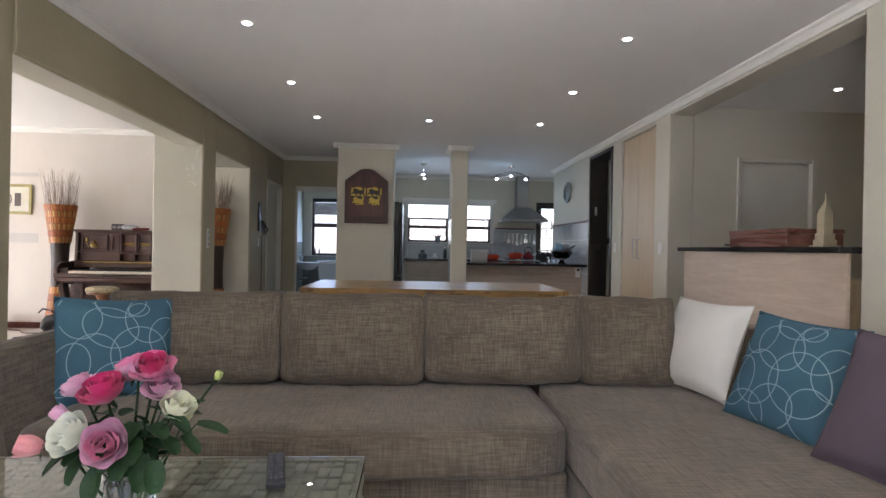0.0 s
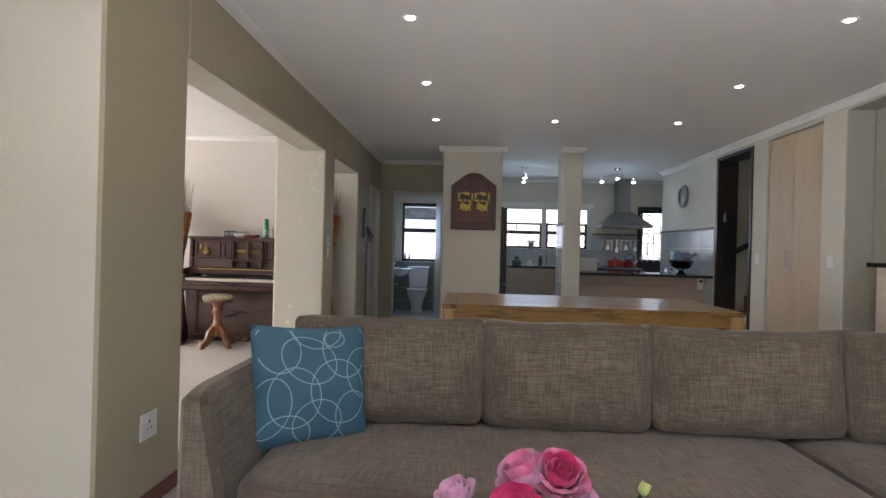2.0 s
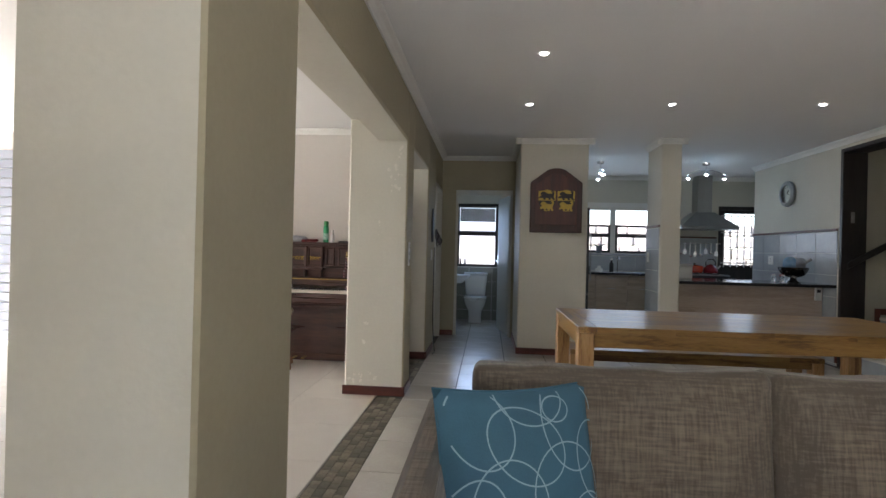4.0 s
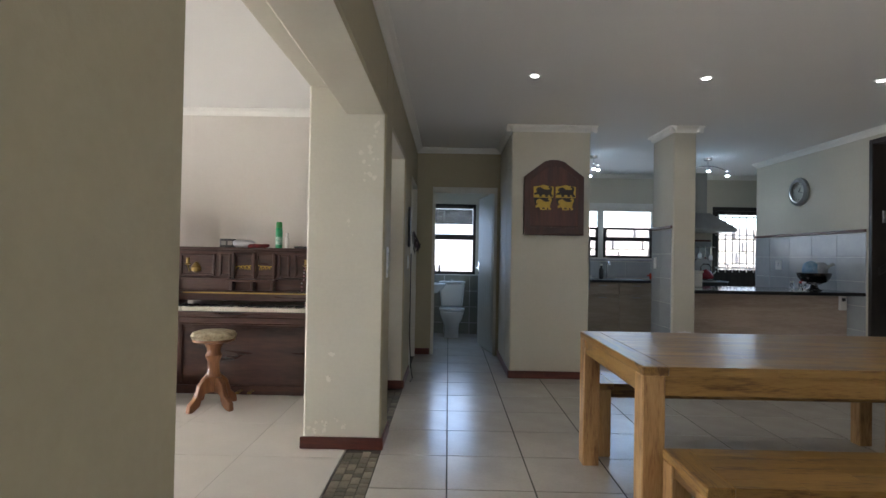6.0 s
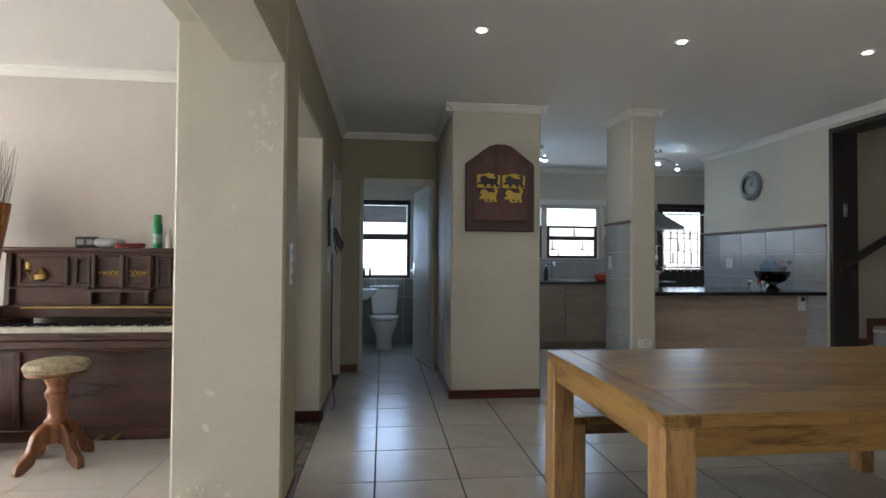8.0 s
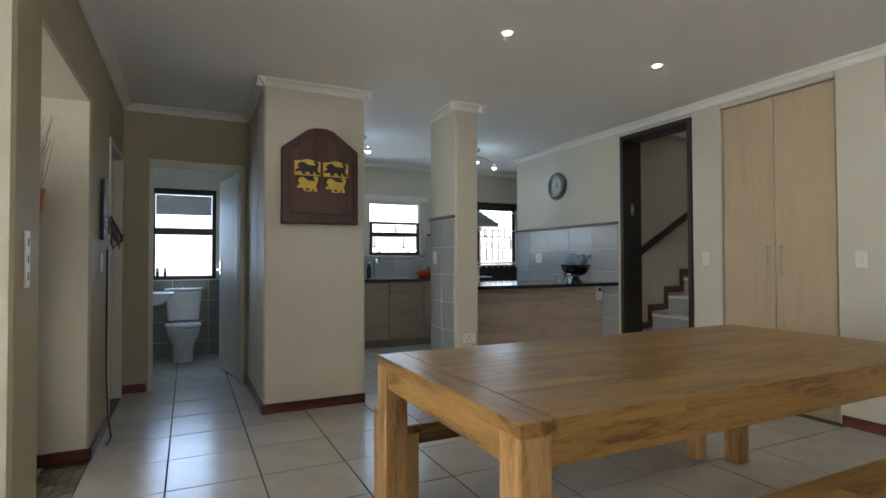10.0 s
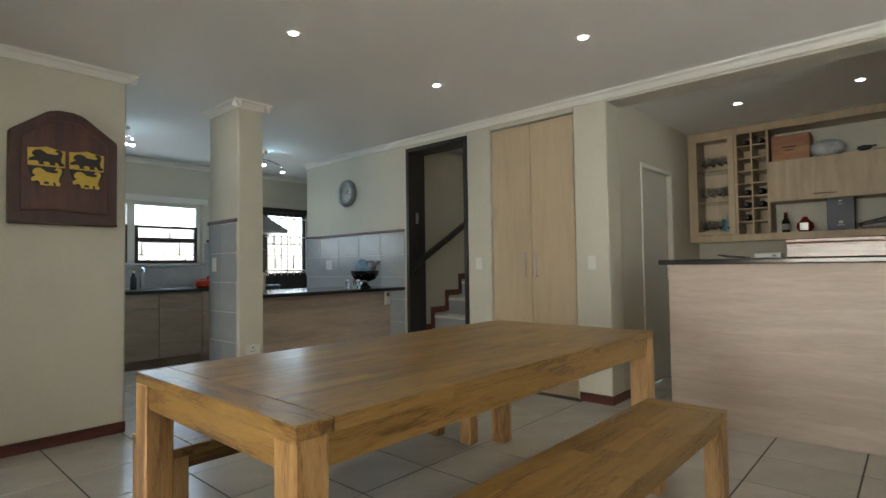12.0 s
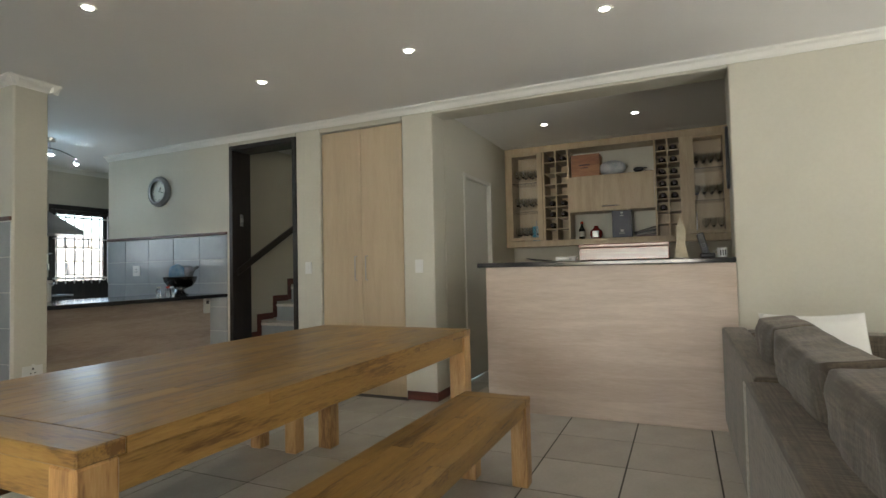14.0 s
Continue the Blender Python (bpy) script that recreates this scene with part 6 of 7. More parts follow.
# bowl with cloths, phone and bits on the breakfast counter
bw = thing("punch_bowl", pose(3.18, 8.33, 0.9195), "footed dark metal bowl holding blue cloths", "bowl")
part("foot", lathe([(0.0, 0.0), (0.075, 0.0), (0.078, 0.01), (0.05, 0.03), (0.04, 0.06), (0.0, 0.06)], 28), M["chrome"], bw, smooth=True)
part("bowl", lathe([(0.0, 0.061), (0.05, 0.062), (0.115, 0.09), (0.150, 0.14), (0.160, 0.185), (0.154, 0.185), (0.143, 0.14), (0.11, 0.10), (0.0, 0.075)], 32, cap=False), surface("dark_pewter", (0.16, 0.15, 0.14), (0.10, 0.09, 0.085), 0.2, 6, 60, 0, 1.0), bw, smooth=True)
for x, y, s, mt, sd_ in ((-0.04, 0.0, 0.10, surface("blue_rag", (0.10, 0.24, 0.42), (0.30, 0.42, 0.55), 0.9, 18, 90, 0.3), 1.0), (0.05, -0.03, 0.09, surface("grey_rag", (0.34, 0.36, 0.40), (0.22, 0.24, 0.28), 0.9, 18, 90, 0.3), 5.0), (0.0, 0.05, 0.09, M["white_plastic"], 9.0)):
    o = part("cloth", puff((s * 1.4, s * 1.2, s * 1.7), 3, 0.05, 0.035, 7, sd_), mt, bw, smooth=True)
    o.location = (x, y, 0.225)
part("spoon", tube([(0.06, 0.0, 0.16), (0.15, -0.02, 0.26), (0.19, -0.02, 0.285)], 0.012, 8, 1.8), M["steel"], bw, smooth=True)
for i, (x, y) in enumerate(((3.02, 8.25), (3.06, 8.36), (2.99, 8.40))):
    j = thing("spice_jar", pose(x, y, 0.9195), "small clear jar with a red lid on the counter", "jar", "jars by the bowl")
    part("jar", lathe([(0.0, 0), (0.022, 0.0), (0.024, 0.06), (0.016, 0.075), (0.0, 0.075)], 16), M["clear"], j, smooth=True)
    part("lid", lathe([(0.0, 0.0755), (0.018, 0.0755), (0.018, 0.092), (0.0, 0.092)], 16), RED if i % 2 else M["white_plastic"], j, smooth=True)
ph = thing("wall_thermostat", pose(3.39, 8.211, 0.795), "white wall control on the counter front", "wall control")
part("body", box((-0.035, -0.03, -0.075), (0.035, 0.0, 0.075), 0.008, 2), M["white_plastic"], ph)
part("display", box((-0.02, -0.0315, 0.02), (0.02, -0.0295, 0.055), 0.001), M["black"], ph)


def spot_fitting(x, y, turns, label):
    """A curved ceiling bar with glowing spot heads."""
    t = thing("ceiling_spotlight", pose(x, y, CEIL), label, "spotlight", "kitchen spotlights")
    part("canopy", lathe([(0.0, -0.03), (0.05, -0.03), (0.055, -0.001), (0.0, -0.001)], 20), M["chrome"], t, smooth=True)
    part("stem", tube([(0, 0, -0.03), (0, 0, -0.10)], 0.008, 8), M["chrome"], t)
    ax, ay = turns
    part("bar", tube([(ax * s, ay * s, -0.10 - 0.10 * s * s * 10) for s in (-0.26, -0.17, -0.09, 0, 0.09, 0.17, 0.26)], 0.008, 8), M["chrome"], t, smooth=True)
    for s in (-0.25, 0.0, 0.25):
        z = -0.11 - s * s * 0.9
        hd = part("head", lathe([(0.012, 0.0), (0.026, -0.02), (0.034, -0.05), (0.030, -0.05)], 16, (ax * s, ay * s - 0.01, z - 0.01), False), M["chrome"], t, smooth=True)
        part("bulb", lathe([(0.0, -0.066), (0.016, -0.061), (0.022, -0.048), (0.02, -0.034), (0.0, -0.028)], 16, (ax * s, ay * s - 0.012, z - 0.01), False), M["lamp_cool"], hd, "glowing cool white bulb", True)
    return t


spot_fitting(1.10, 9.45, (0.06, 1.0), "chrome ceiling bar with three lit spots over the kitchen floor")
spot_fitting(2.60, 9.50, (1.0, 0.0), "curved chrome ceiling bar with three lit spots")
for x in (1.10, 2.60):
    lamp("spot_glow", "POINT", Matrix.Translation((x, 9.40, 2.24)), 0.32, (0.52, 0.80, 1.0), radius=0.05)

# ---------------------------------------------------------------- toilet
wc = thing("toilet", pose(-0.70, 10.93, 0), "white close-coupled toilet with closed lid", "toilet")
part("cistern", prism([(-0.165, 0.44), (0.165, 0.44), (0.195, 0.80), (-0.195, 0.80)], "y", -0.19, 0.0, 0.02), M["porcelain"], wc)
part("cistern_lid", box((-0.205, -0.20, 0.801), (0.205, 0.003, 0.835), 0.012, 2), M["porcelain"], wc)
part("button", lathe([(0.0, 0.836), (0.025, 0.836), (0.02, 0.848), (0.0, 0.848)], 16, (0, -0.10, 0)), M["chrome"], wc, "chrome flush button", True)
bl_ = bmesh.new()
for r, ys, z in ((0.11, 0.9, 0.0), (0.105, 0.9, 0.10), (0.115, 1.0, 0.20), (0.165, 1.2, 0.30), (0.185, 1.3, 0.38), (0.185, 1.3, 0.40)):
    ring = [bl_.verts.new((r * math.cos(2 * math.pi * i / 28), -0.38 + r * ys * math.sin(2 * math.pi * i / 28) + (0.04 if z < 0.2 else 0.0), z)) for i in range(28)]
    if z:
        for i in range(28):
            bl_.faces.new((prev_[i], prev_[(i + 1) % 28], ring[(i + 1) % 28], ring[i]))
    prev_ = ring
bl_.faces.new(prev_)
part("bowl", bl_, M["porcelain"], wc, smooth=True)
part("seat_lid", lathe([(0.0, 0.402), (0.18, 0.402), (0.195, 0.415), (0.19, 0.44), (0.0, 0.448)], 32, (0, -0.38, 0)), M["porcelain"], wc, smooth=True)
bs = thing("wash_basin", pose(-1.215, 10.45, 0.72), "small white wall basin beside the toilet window", "basin")
part("bowl", lathe([(0.0, -0.06), (0.10, -0.05), (0.19, 0.03), (0.225, 0.085), (0.215, 0.09), (0.17, 0.04), (0.0, -0.03)], 28, (0.20, 0.0, 0.0), False), M["porcelain"], bs, smooth=True)
part("tap", tube([(0.03, 0, 0.08), (0.03, 0, 0.17), (0.08, 0, 0.19), (0.12, 0, 0.17)], 0.010, 8), M["chrome"], bs, smooth=True)
part("trap", tube([(0.20, 0, -0.055), (0.20, 0, -0.20), (0.04, 0, -0.22)], 0.02, 8), M["chrome"], bs, smooth=True)
for x in (-0.985, -0.905):
    b = thing("toiletry_bottle", pose(x, KY + 0.03, 0.9305), "slim dark toiletry bottle on the window sill", "bottle", "bottles on the sill")
    part("body", lathe([(0.0, 0), (0.016, 0.0), (0.017, 0.10), (0.0, 0.10)], 14), M["black"], b, smooth=True)
    part("cap", lathe([(0.0, 0.1005), (0.0175, 0.1005), (0.0175, 0.145), (0.0, 0.145)], 14), M["steel"], b, smooth=True)
pb = thing("cleaner_bottle", pose(-1.10, 10.2, 0), "purple cleaner bottle on the toilet floor", "bottle")
part("body", lathe([(0.0, 0), (0.045, 0.0), (0.048, 0.16), (0.02, 0.20), (0.0, 0.20)], 18), surface("purple_plastic", (0.06, 0.05, 0.35), (0.04, 0.03, 0.25), 0.4), pb, smooth=True)
part("cap", lathe([(0.0, 0.2005), (0.022, 0.2005), (0.02, 0.24), (0.0, 0.24)], 14), M["white_plastic"], pb, smooth=True)
rl = thing("toilet_roll", pose(-0.16, 10.35, 0.64), "white toilet roll on a wall holder", "toilet roll")
part("roll", lathe([(0.02, -0.05), (0.055, -0.05), (0.055, 0.05), (0.02, 0.05)], 20, (-0.07, 0, 0), False), M["white_cloth"], rl, smooth=True)
part("holder", tube([(0.02, 0, 0.06), (-0.07, 0, 0.06), (-0.07, 0, -0.06)], 0.006, 6), M["chrome"], rl)

# ---------------------------------------------------------------- bar nook
CX = 5.50
bc = thing("bar_wall_unit", pose(CX, 3.14, 1.36), "pale wood bar wall unit with glass doors and wine racks", "wall unit")
BW_ = 5.57 - 3.14
part("back", box((0.315, 0.0, 0.0), (0.335, BW_, 1.19)), M["bar_wood"], bc)
part("plinth", box((0.0, 0.0, 0.0), (0.314, BW_, 0.07), 0.002), M["bar_wood"], bc)
part("head_board", box((0.0, 0.0, 1.115), (0.314, BW_, 1.19), 0.002), M["bar_wood"], bc)
for y0, y1 in ((0.0, 0.07), (0.365, 0.49), (0.725, 0.745), (1.66, 1.68), (1.945, 2.02), (2.345, BW_)):
    part("upright", box((0.0, y0, 0.0705), (0.314, y1, 1.1145), 0.002), M["bar_wood"], bc)
# glass doors
for y0, y1, hy in ((0.0705, 0.3645, 0.345), (2.0205, 2.3445, 2.045)):
    d = part("glass_door", joined([((-0.02, y0 - 0.05, 0.075), (-0.001, y0 + 0.01, 1.11)), ((-0.02, y1 - 0.01, 0.075), (-0.001, y1 + 0.05, 1.11)), ((-0.02, y0 + 0.01, 0.075), (-0.001, y1 - 0.01, 0.11)), ((-0.02, y0 + 0.01, 1.085), (-0.001, y1 - 0.01, 1.11))], 0.002), M["bar_wood"], bc)
    g = part("door_pane", box((-0.012, y0 + 0.01, 0.11), (-0.009, y1 - 0.01, 1.085)), M["glass"], d, "clear glass pane")
    g.visible_shadow = False
    part("handle", tube([(-0.02, hy, 0.11), (-0.045, hy, 0.12), (-0.045, hy, 0.29), (-0.02, hy, 0.30)], 0.005, 6), M["steel"], d, "slim steel handle")
    for z in (0.42, 0.76):
        s = part("shelf", box((0.02, y0, z), (0.314, y1, z + 0.008)), M["clear"], bc, "glass shelf")
        s.visible_shadow = False
# wine racks
for y0, y1 in ((0.4905, 0.7245), (1.6805, 1.9445)):
    rk = part("wine_rack", box((0.0, (y0 + y1) / 2 - 0.007, 0.0705), (0.30, (y0 + y1) / 2 + 0.007, 1.1145), 0.001), M["bar_wood"], bc, "pale pigeon-hole wine rack")
    for k in range(1, 8):
        z = 0.0705 + k * 1.044 / 8
        part("divider", joined([((0.0, y0, z - 0.006), (0.30, (y0 + y1) / 2 - 0.008, z + 0.006)), ((0.0, (y0 + y1) / 2 + 0.008, z - 0.006), (0.30, y1, z + 0.006))], 0.001), M["bar_wood"], rk)
# middle: shelf, flap, lower shelf
part("shelf", box((0.0, 0.7455, 0.765), (0.314, 1.6595, 0.785), 0.001), M["bar_wood"], bc)
part("shelf", box((0.0, 0.7455, 0.375), (0.314, 1.6595, 0.395), 0.001), M["bar_wood"], bc)
fl = part("flap_door", box((-0.02, 0.748, 0.378), (-0.001, 1.657, 0.782), 0.002), M["bar_wood"], bc)
part("handle", tube([(-0.02, 1.11, 0.425), (-0.045, 1.12, 0.425), (-0.045, 1.29, 0.425), (-0.02, 1.30, 0.425)], 0.006, 6), M["chrome"], fl, "slim steel handle")
part("inner_back", box((0.305, 0.7455, 0.0705), (0.3145, 1.6595, 1.1145)), M["wall"], bc, "cream painted wall inside the unit")

# wine bottles lying in the racks
wbm = lathe([(0.0, 0.0), (0.037, 0.0), (0.038, 0.19), (0.016, 0.235), (0.014, 0.285), (0.0, 0.285)], 16)
BG = surface("bottle_glass", (0.012, 0.016, 0.012), (0.008, 0.010, 0.008), 0.10, 8, 60)
CAPS = surface("wine_capsule", (0.05, 0.02, 0.02), (0.03, 0.01, 0.01), 0.35, 8, 60)
wine = thing("wine_bottle", pose(CX + 0.295, 0, 0), "dark wine bottle lying in the wine rack", "wine bottle", "wine bottles")
part("bottle", wbm, BG, wine, smooth=True)
part("capsule", lathe([(0.0165, 0.225), (0.0165, 0.288), (0.0, 0.289)], 14, cap=False), CAPS, wine, smooth=True)
slots = []
for base_y, cells in ((0.4905, ((7, 0), (7, 1), (6, 0), (6, 1), (5, 0), (5, 1), (4, 0), (4, 1), (3, 0), (3, 1), (2, 1))), (1.6805, ((7, 0), (7, 1), (3, 0), (3, 1), (2, 0), (2, 1), (1, 1)))):
    w_ = 0.234 if base_y < 1 else 0.264
    for k, s in cells:
        slots.append((3.14 + base_y + w_ * (0.25 + 0.5 * s), 1.36 + 0.0705 + k * 1.044 / 8 + 0.0065 + 0.0385))
first = True
for y, z in slots:
    m = pose(CX + 0.297, y, z, 0, -90, 0)
    if first:
        wine.matrix_world = m
        first = False
    else:
        copy_thing(wine, m)

# glasses behind the doors
gl = thing("wine_glass", pose(CX + 0.15, 3.25, 1.79), "clear stemmed wine glass on a glass shelf", "wine glass", "glasses in the bar unit")
part("glass", lathe([(0.0, 0.0), (0.030, 0.0), (0.030, 0.003), (0.004, 0.006), (0.004, 0.07), (0.02, 0.085), (0.033, 0.12), (0.028, 0.17), (0.0265, 0.17), (0.031, 0.12), (0.018, 0.088), (0.0, 0.08)], 18, cap=False), M["clear"], gl, smooth=True)
gl_done = False
for y0, y1 in ((3.235, 3.485), (5.185, 5.465)):
    for z in (1.36 + 0.0712, 1.36 + 0.4285, 1.36 + 0.7685):
        for i in range(4):
            for x in (0.10, 0.21):
                if z < 1.45 and y0 < 4 and (i > 2 or x > 0.2):
                    continue
                m = pose(CX + x + 0.01 * (i % 2), y0 + (y1 - y0) * (i + 0.2) / 3.4, z)
                if not gl_done:
                    gl.matrix_world = m
                    gl_done = True
                else:
                    copy_thing(gl, m)
bb = thing("gift_box", pose(CX + 0.18, 5.22, 1.4315), "turquoise gift box behind the glass", "box")
part("box", box((-0.05, -0.06, 0.0), (0.05, 0.06, 0.18), 0.003), surface("turquoise_card", (0.04, 0.25, 0.33), (0.03, 0.2, 0.27), 0.5, 8, 60), bb)
part("ribbon", joined([((-0.052, -0.012, 0.0), (-0.0502, 0.012, 0.18))]), surface("pale_ribbon", (0.3, 0.5, 0.55), (0.25, 0.42, 0.47), 0.5), bb)

# on the upper shelf
cr = thing("wooden_wine_box", pose(CX + 0.05, 4.47, 2.1455), "orange-brown wooden wine box with faint stencil bars", "wooden box")
ow = wood("wine_box_wood", (0.40, 0.19, 0.075), (0.33, 0.145, 0.055), (0.22, 0.085, 0.032), "y", 0.5, 10)
part("box", box((0.0, -0.01, 0.0), (0.22, 0.31, 0.26), 0.004), ow, cr)
part("stencil", joined([((-0.002, 0.10, 0.13), (-0.0005, 0.22, 0.145)), ((-0.002, 0.12, 0.10), (-0.0005, 0.20, 0.11))]), M["shield"], cr, "faint dark stencil bars")
rb = solid("rugby_ball", puff((0.17, 0.30, 0.17), 2.1, 0.0, 0.001, 9, 1.0), surface("white_ball", (0.62, 0.62, 0.60), (0.30, 0.33, 0.38), 0.5, 9, 60, 0.2), "white patterned oval ball on the shelf", "ball", smooth=True)
rb.location = (CX + 0.12, 4.33, 2.1455 + 0.085)
bi = thing("bird_figurine", pose(CX + 0.12, 4.05, 2.1455), "small dark bird figurine on the shelf", "figurine")
part("body", puff((0.05, 0.11, 0.05), 2.2, 0.0, 0.002, 5, 2.0), M["black"], bi, smooth=True).location = (0, 0, 0.045)
part("tail", box((-0.01, -0.09, 0.05), (0.01, -0.04, 0.062), 0.003), M["black"], bi)
part("foot", box((-0.03, -0.04, 0.0), (0.03, 0.04, 0.018), 0.004), M["black"], bi)
solid("flat_holder", box((CX + 0.06, 3.90, 2.1455), (CX + 0.14, 3.985, 2.16), 0.003), M["darkwood"], "small flat dark holder on the shelf", "holder")

# on the lower shelf
LZ = 1.36 + 0.0705
bx_ = thing("presentation_box", pose(CX + 0.06, 4.24, LZ), "navy blue bottle presentation box with white marks", "box")
part("box", box((0.0, -0.105, 0.0), (0.12, 0.105, 0.335), 0.004), surface("navy_card", (0.010, 0.014, 0.045), (0.008, 0.011, 0.035), 0.4, 8, 60), bx_)
wm = surface("white_mark", (0.5, 0.5, 0.5), (0.42, 0.42, 0.42), 0.5)
part("mark", joined([((-0.002, -0.016, 0.065), (-0.0005, 0.016, 0.09)), ((-0.002, -0.03, 0.045), (-0.0005, 0.03, 0.052)), ((-0.002, -0.014, 0.27), (-0.0005, 0.014, 0.285)), ((-0.002, -0.022, 0.245), (-0.0005, 0.022, 0.25))]), wm, bx_, "plain white marks")
lq = thing("liquor_bottle", pose(CX + 0.12, 4.69, LZ), "dark liquor bottle with a white label", "bottle")
part("body", lathe([(0.0, 0.0), (0.034, 0.0), (0.036, 0.11), (0.015, 0.15), (0.014, 0.18), (0.0, 0.18)], 18), BG, lq, smooth=True)
part("label", lathe([(0.0365, 0.03), (0.0365, 0.09)], 18, cap=False), surface("paper_label", (0.42, 0.40, 0.36), (0.34, 0.32, 0.28), 0.7, 20, 90), lq, "white label", True)
part("cap", lathe([(0.0, 0.1805), (0.016, 0.1805), (0.016, 0.205), (0.0, 0.205)], 14), RED, lq, smooth=True)
dc = thing("decanter", pose(CX + 0.13, 4.53, LZ), "round red decanter with a silver label", "decanter")
part("body", lathe([(0.0, 0.0), (0.05, 0.0), (0.072, 0.04), (0.068, 0.09), (0.03, 0.125), (0.02, 0.15), (0.0, 0.15)], 22), surface("red_glass", (0.20, 0.02, 0.015), (0.14, 0.012, 0.01), 0.08, 8, 60), dc, smooth=True)
part("label", box((-0.074, -0.035, 0.015), (-0.068, 0.035, 0.09), 0.002), M["steel"], dc, "silver label plate")
pls = thing("paper_pile", pose(CX + 0.10, 3.98, LZ), "loose pile of dark magazines on the shelf", "magazines")
for i in range(4):
    o = part("magazine", box((-0.06, -0.11, 0.0), (0.14, 0.11, 0.02), 0.003), surface("magazine_cover_%d" % i, ((0.10, 0.05, 0.05), (0.3, 0.28, 0.26), (0.05, 0.05, 0.06), (0.12, 0.1, 0.1))[i], None, 0.4, 12, 60), pls)
    o.matrix_basis = pose(0, 0, 0.003 + 0.023 * i, -5 * i, 0, 6 * i)

# on the bar top (z 1.165)
BZ = 1.1655
ch = thing("wooden_chest", pose(3.325, 3.725, BZ), "red-brown wooden box on the bar top", "box")
cw = wood("chest_wood", (0.24, 0.095, 0.062), (0.17, 0.064, 0.042), (0.10, 0.034, 0.022), "y", 0.26, 8, coat=0.6)
part("body", box((0.0, 0.0, 0.0), (0.38, 0.61, 0.090), 0.004), cw, ch)
part("lid", box((-0.005, -0.005, 0.0915), (0.385, 0.615, 0.118), 0.005), cw, ch)
TWX, TWY = 3.515, 3.648
tw = thing("tower_model", pose(TWX, TWY, BZ), "cream model of a stepped skyscraper on the bar", "model")
ivory_ = surface("ivory_model", (0.50, 0.43, 0.30), (0.40, 0.33, 0.22), 0.5, 20, 90, 0.2)
for a, b, z0, z1 in ((0.060, 0.055, 0.0, 0.012), (0.045, 0.043, 0.0122, 0.045), (0.038, 0.036, 0.0452, 0.085), (0.030, 0.029, 0.0852, 0.215), (0.025, 0.024, 0.2152, 0.240), (0.016, 0.016, 0.2402, 0.262), (0.008, 0.008, 0.2622, 0.285), (0.002, 0.002, 0.2852, 0.335)):
    part("tier", box((-a, -b, z0), (a, b, z1), min(0.0015, a * 0.3)), ivory_, tw)
for k in range(5):
    part("rib", box((-0.032, -0.022 + 0.011 * k, 0.090), (-0.0301, -0.017 + 0.011 * k, 0.210)), ivory_, tw)
    part("rib", box((-0.022 + 0.011 * k, -0.031, 0.090), (-0.017 + 0.011 * k, -0.0291, 0.210)), ivory_, tw)
cp_ = thing("cordless_phone", pose(3.72, 3.47, BZ), "black cordless phone in its charging cradle", "phone")
part("cradle", box((-0.05, -0.05, 0.0), (0.05, 0.05, 0.035), 0.012, 2), M["black"], cp_)
h_ = part("handset", box((-0.014, -0.025, 0.0), (0.014, 0.025, 0.16), 0.009, 2), M["black"], cp_)
h_.matrix_basis = pose(0.0, 0.01, 0.03, -14, 0, 0)
part("keypad", joined([((-0.0155, -0.016 + 0.012 * a, 0.03 + 0.014 * b), (-0.0138, -0.008 + 0.012 * a, 0.038 + 0.014 * b)) for a in range(3) for b in range(4)]), bpy.data.materials["grey_button"], h_)
mg = thing("mug", pose(3.70, 3.375, BZ), "white mug with black pattern on the bar", "mug")
part("body", lathe([(0.0, 0.0), (0.032, 0.0), (0.034, 0.07), (0.030, 0.07), (0.029, 0.006), (0.0, 0.006)], 20, cap=False), M["porcelain"], mg, smooth=True)
part("handle", tube([(0.0, 0.033, 0.055), (0.0, 0.055, 0.05), (0.0, 0.055, 0.02), (0.0, 0.033, 0.014)], 0.004, 6), M["porcelain"], mg)
part("pattern", joined([((-0.0352, -0.022 + 0.015 * i, 0.015), (-0.029, -0.014 + 0.015 * i, 0.055)) for i in range(3)]), M["black"], mg, "black painted pattern")
ww = thing("small_white_box", pose(3.60, 4.48, BZ), "flat white router box on the bar top", "router")
part("case", box((-0.06, -0.08, 0.0), (0.06, 0.08, 0.035), 0.006, 2), M["white_plastic"], ww)
part("light", box((-0.0615, -0.05, 0.012), (-0.0595, -0.03, 0.02)), M["black"], ww)
solid("thin_cable", tube([(3.60, 4.60, BZ + 0.008), (3.52, 4.72, BZ + 0.02), (3.58, 4.80, BZ + 0.03), (3.64, 4.74, BZ + 0.01), (3.60, 4.66, BZ + 0.006), (3.55, 4.62, BZ + 0.006)], 0.004, 6), M["black"], "thin black cable coiled on the bar", "cable")
solid("bar_back_counter", joined([((5.20, 2.605, 0.0), (EX - 0.002, 5.575, 0.86)), ((5.17, 2.605, 0.8605), (EX - 0.002, 5.575, 0.895))], 0.003), M["bar_wood"], "pale wood counter behind the bar", "counter", kind=S)
# dark strap hung by the bar opening
stp = thing("hanging_strap", pose(3.62, 3.3125, 1.55), "dark strap hanging inside the bar opening", "strap")
part("strap", prism([(-0.02, 0.55), (0.02, 0.55), (0.035, 0.30), (0.03, 0.12), (0.0, 0.10), (-0.03, 0.12), (-0.03, 0.30)], "y", 0.002, 0.02, 0.004), M["black"], stp)
part("nail", tube([(0, 0.0, 0.54), (0, 0.03, 0.545)], 0.004, 6), M["steel"], stp)

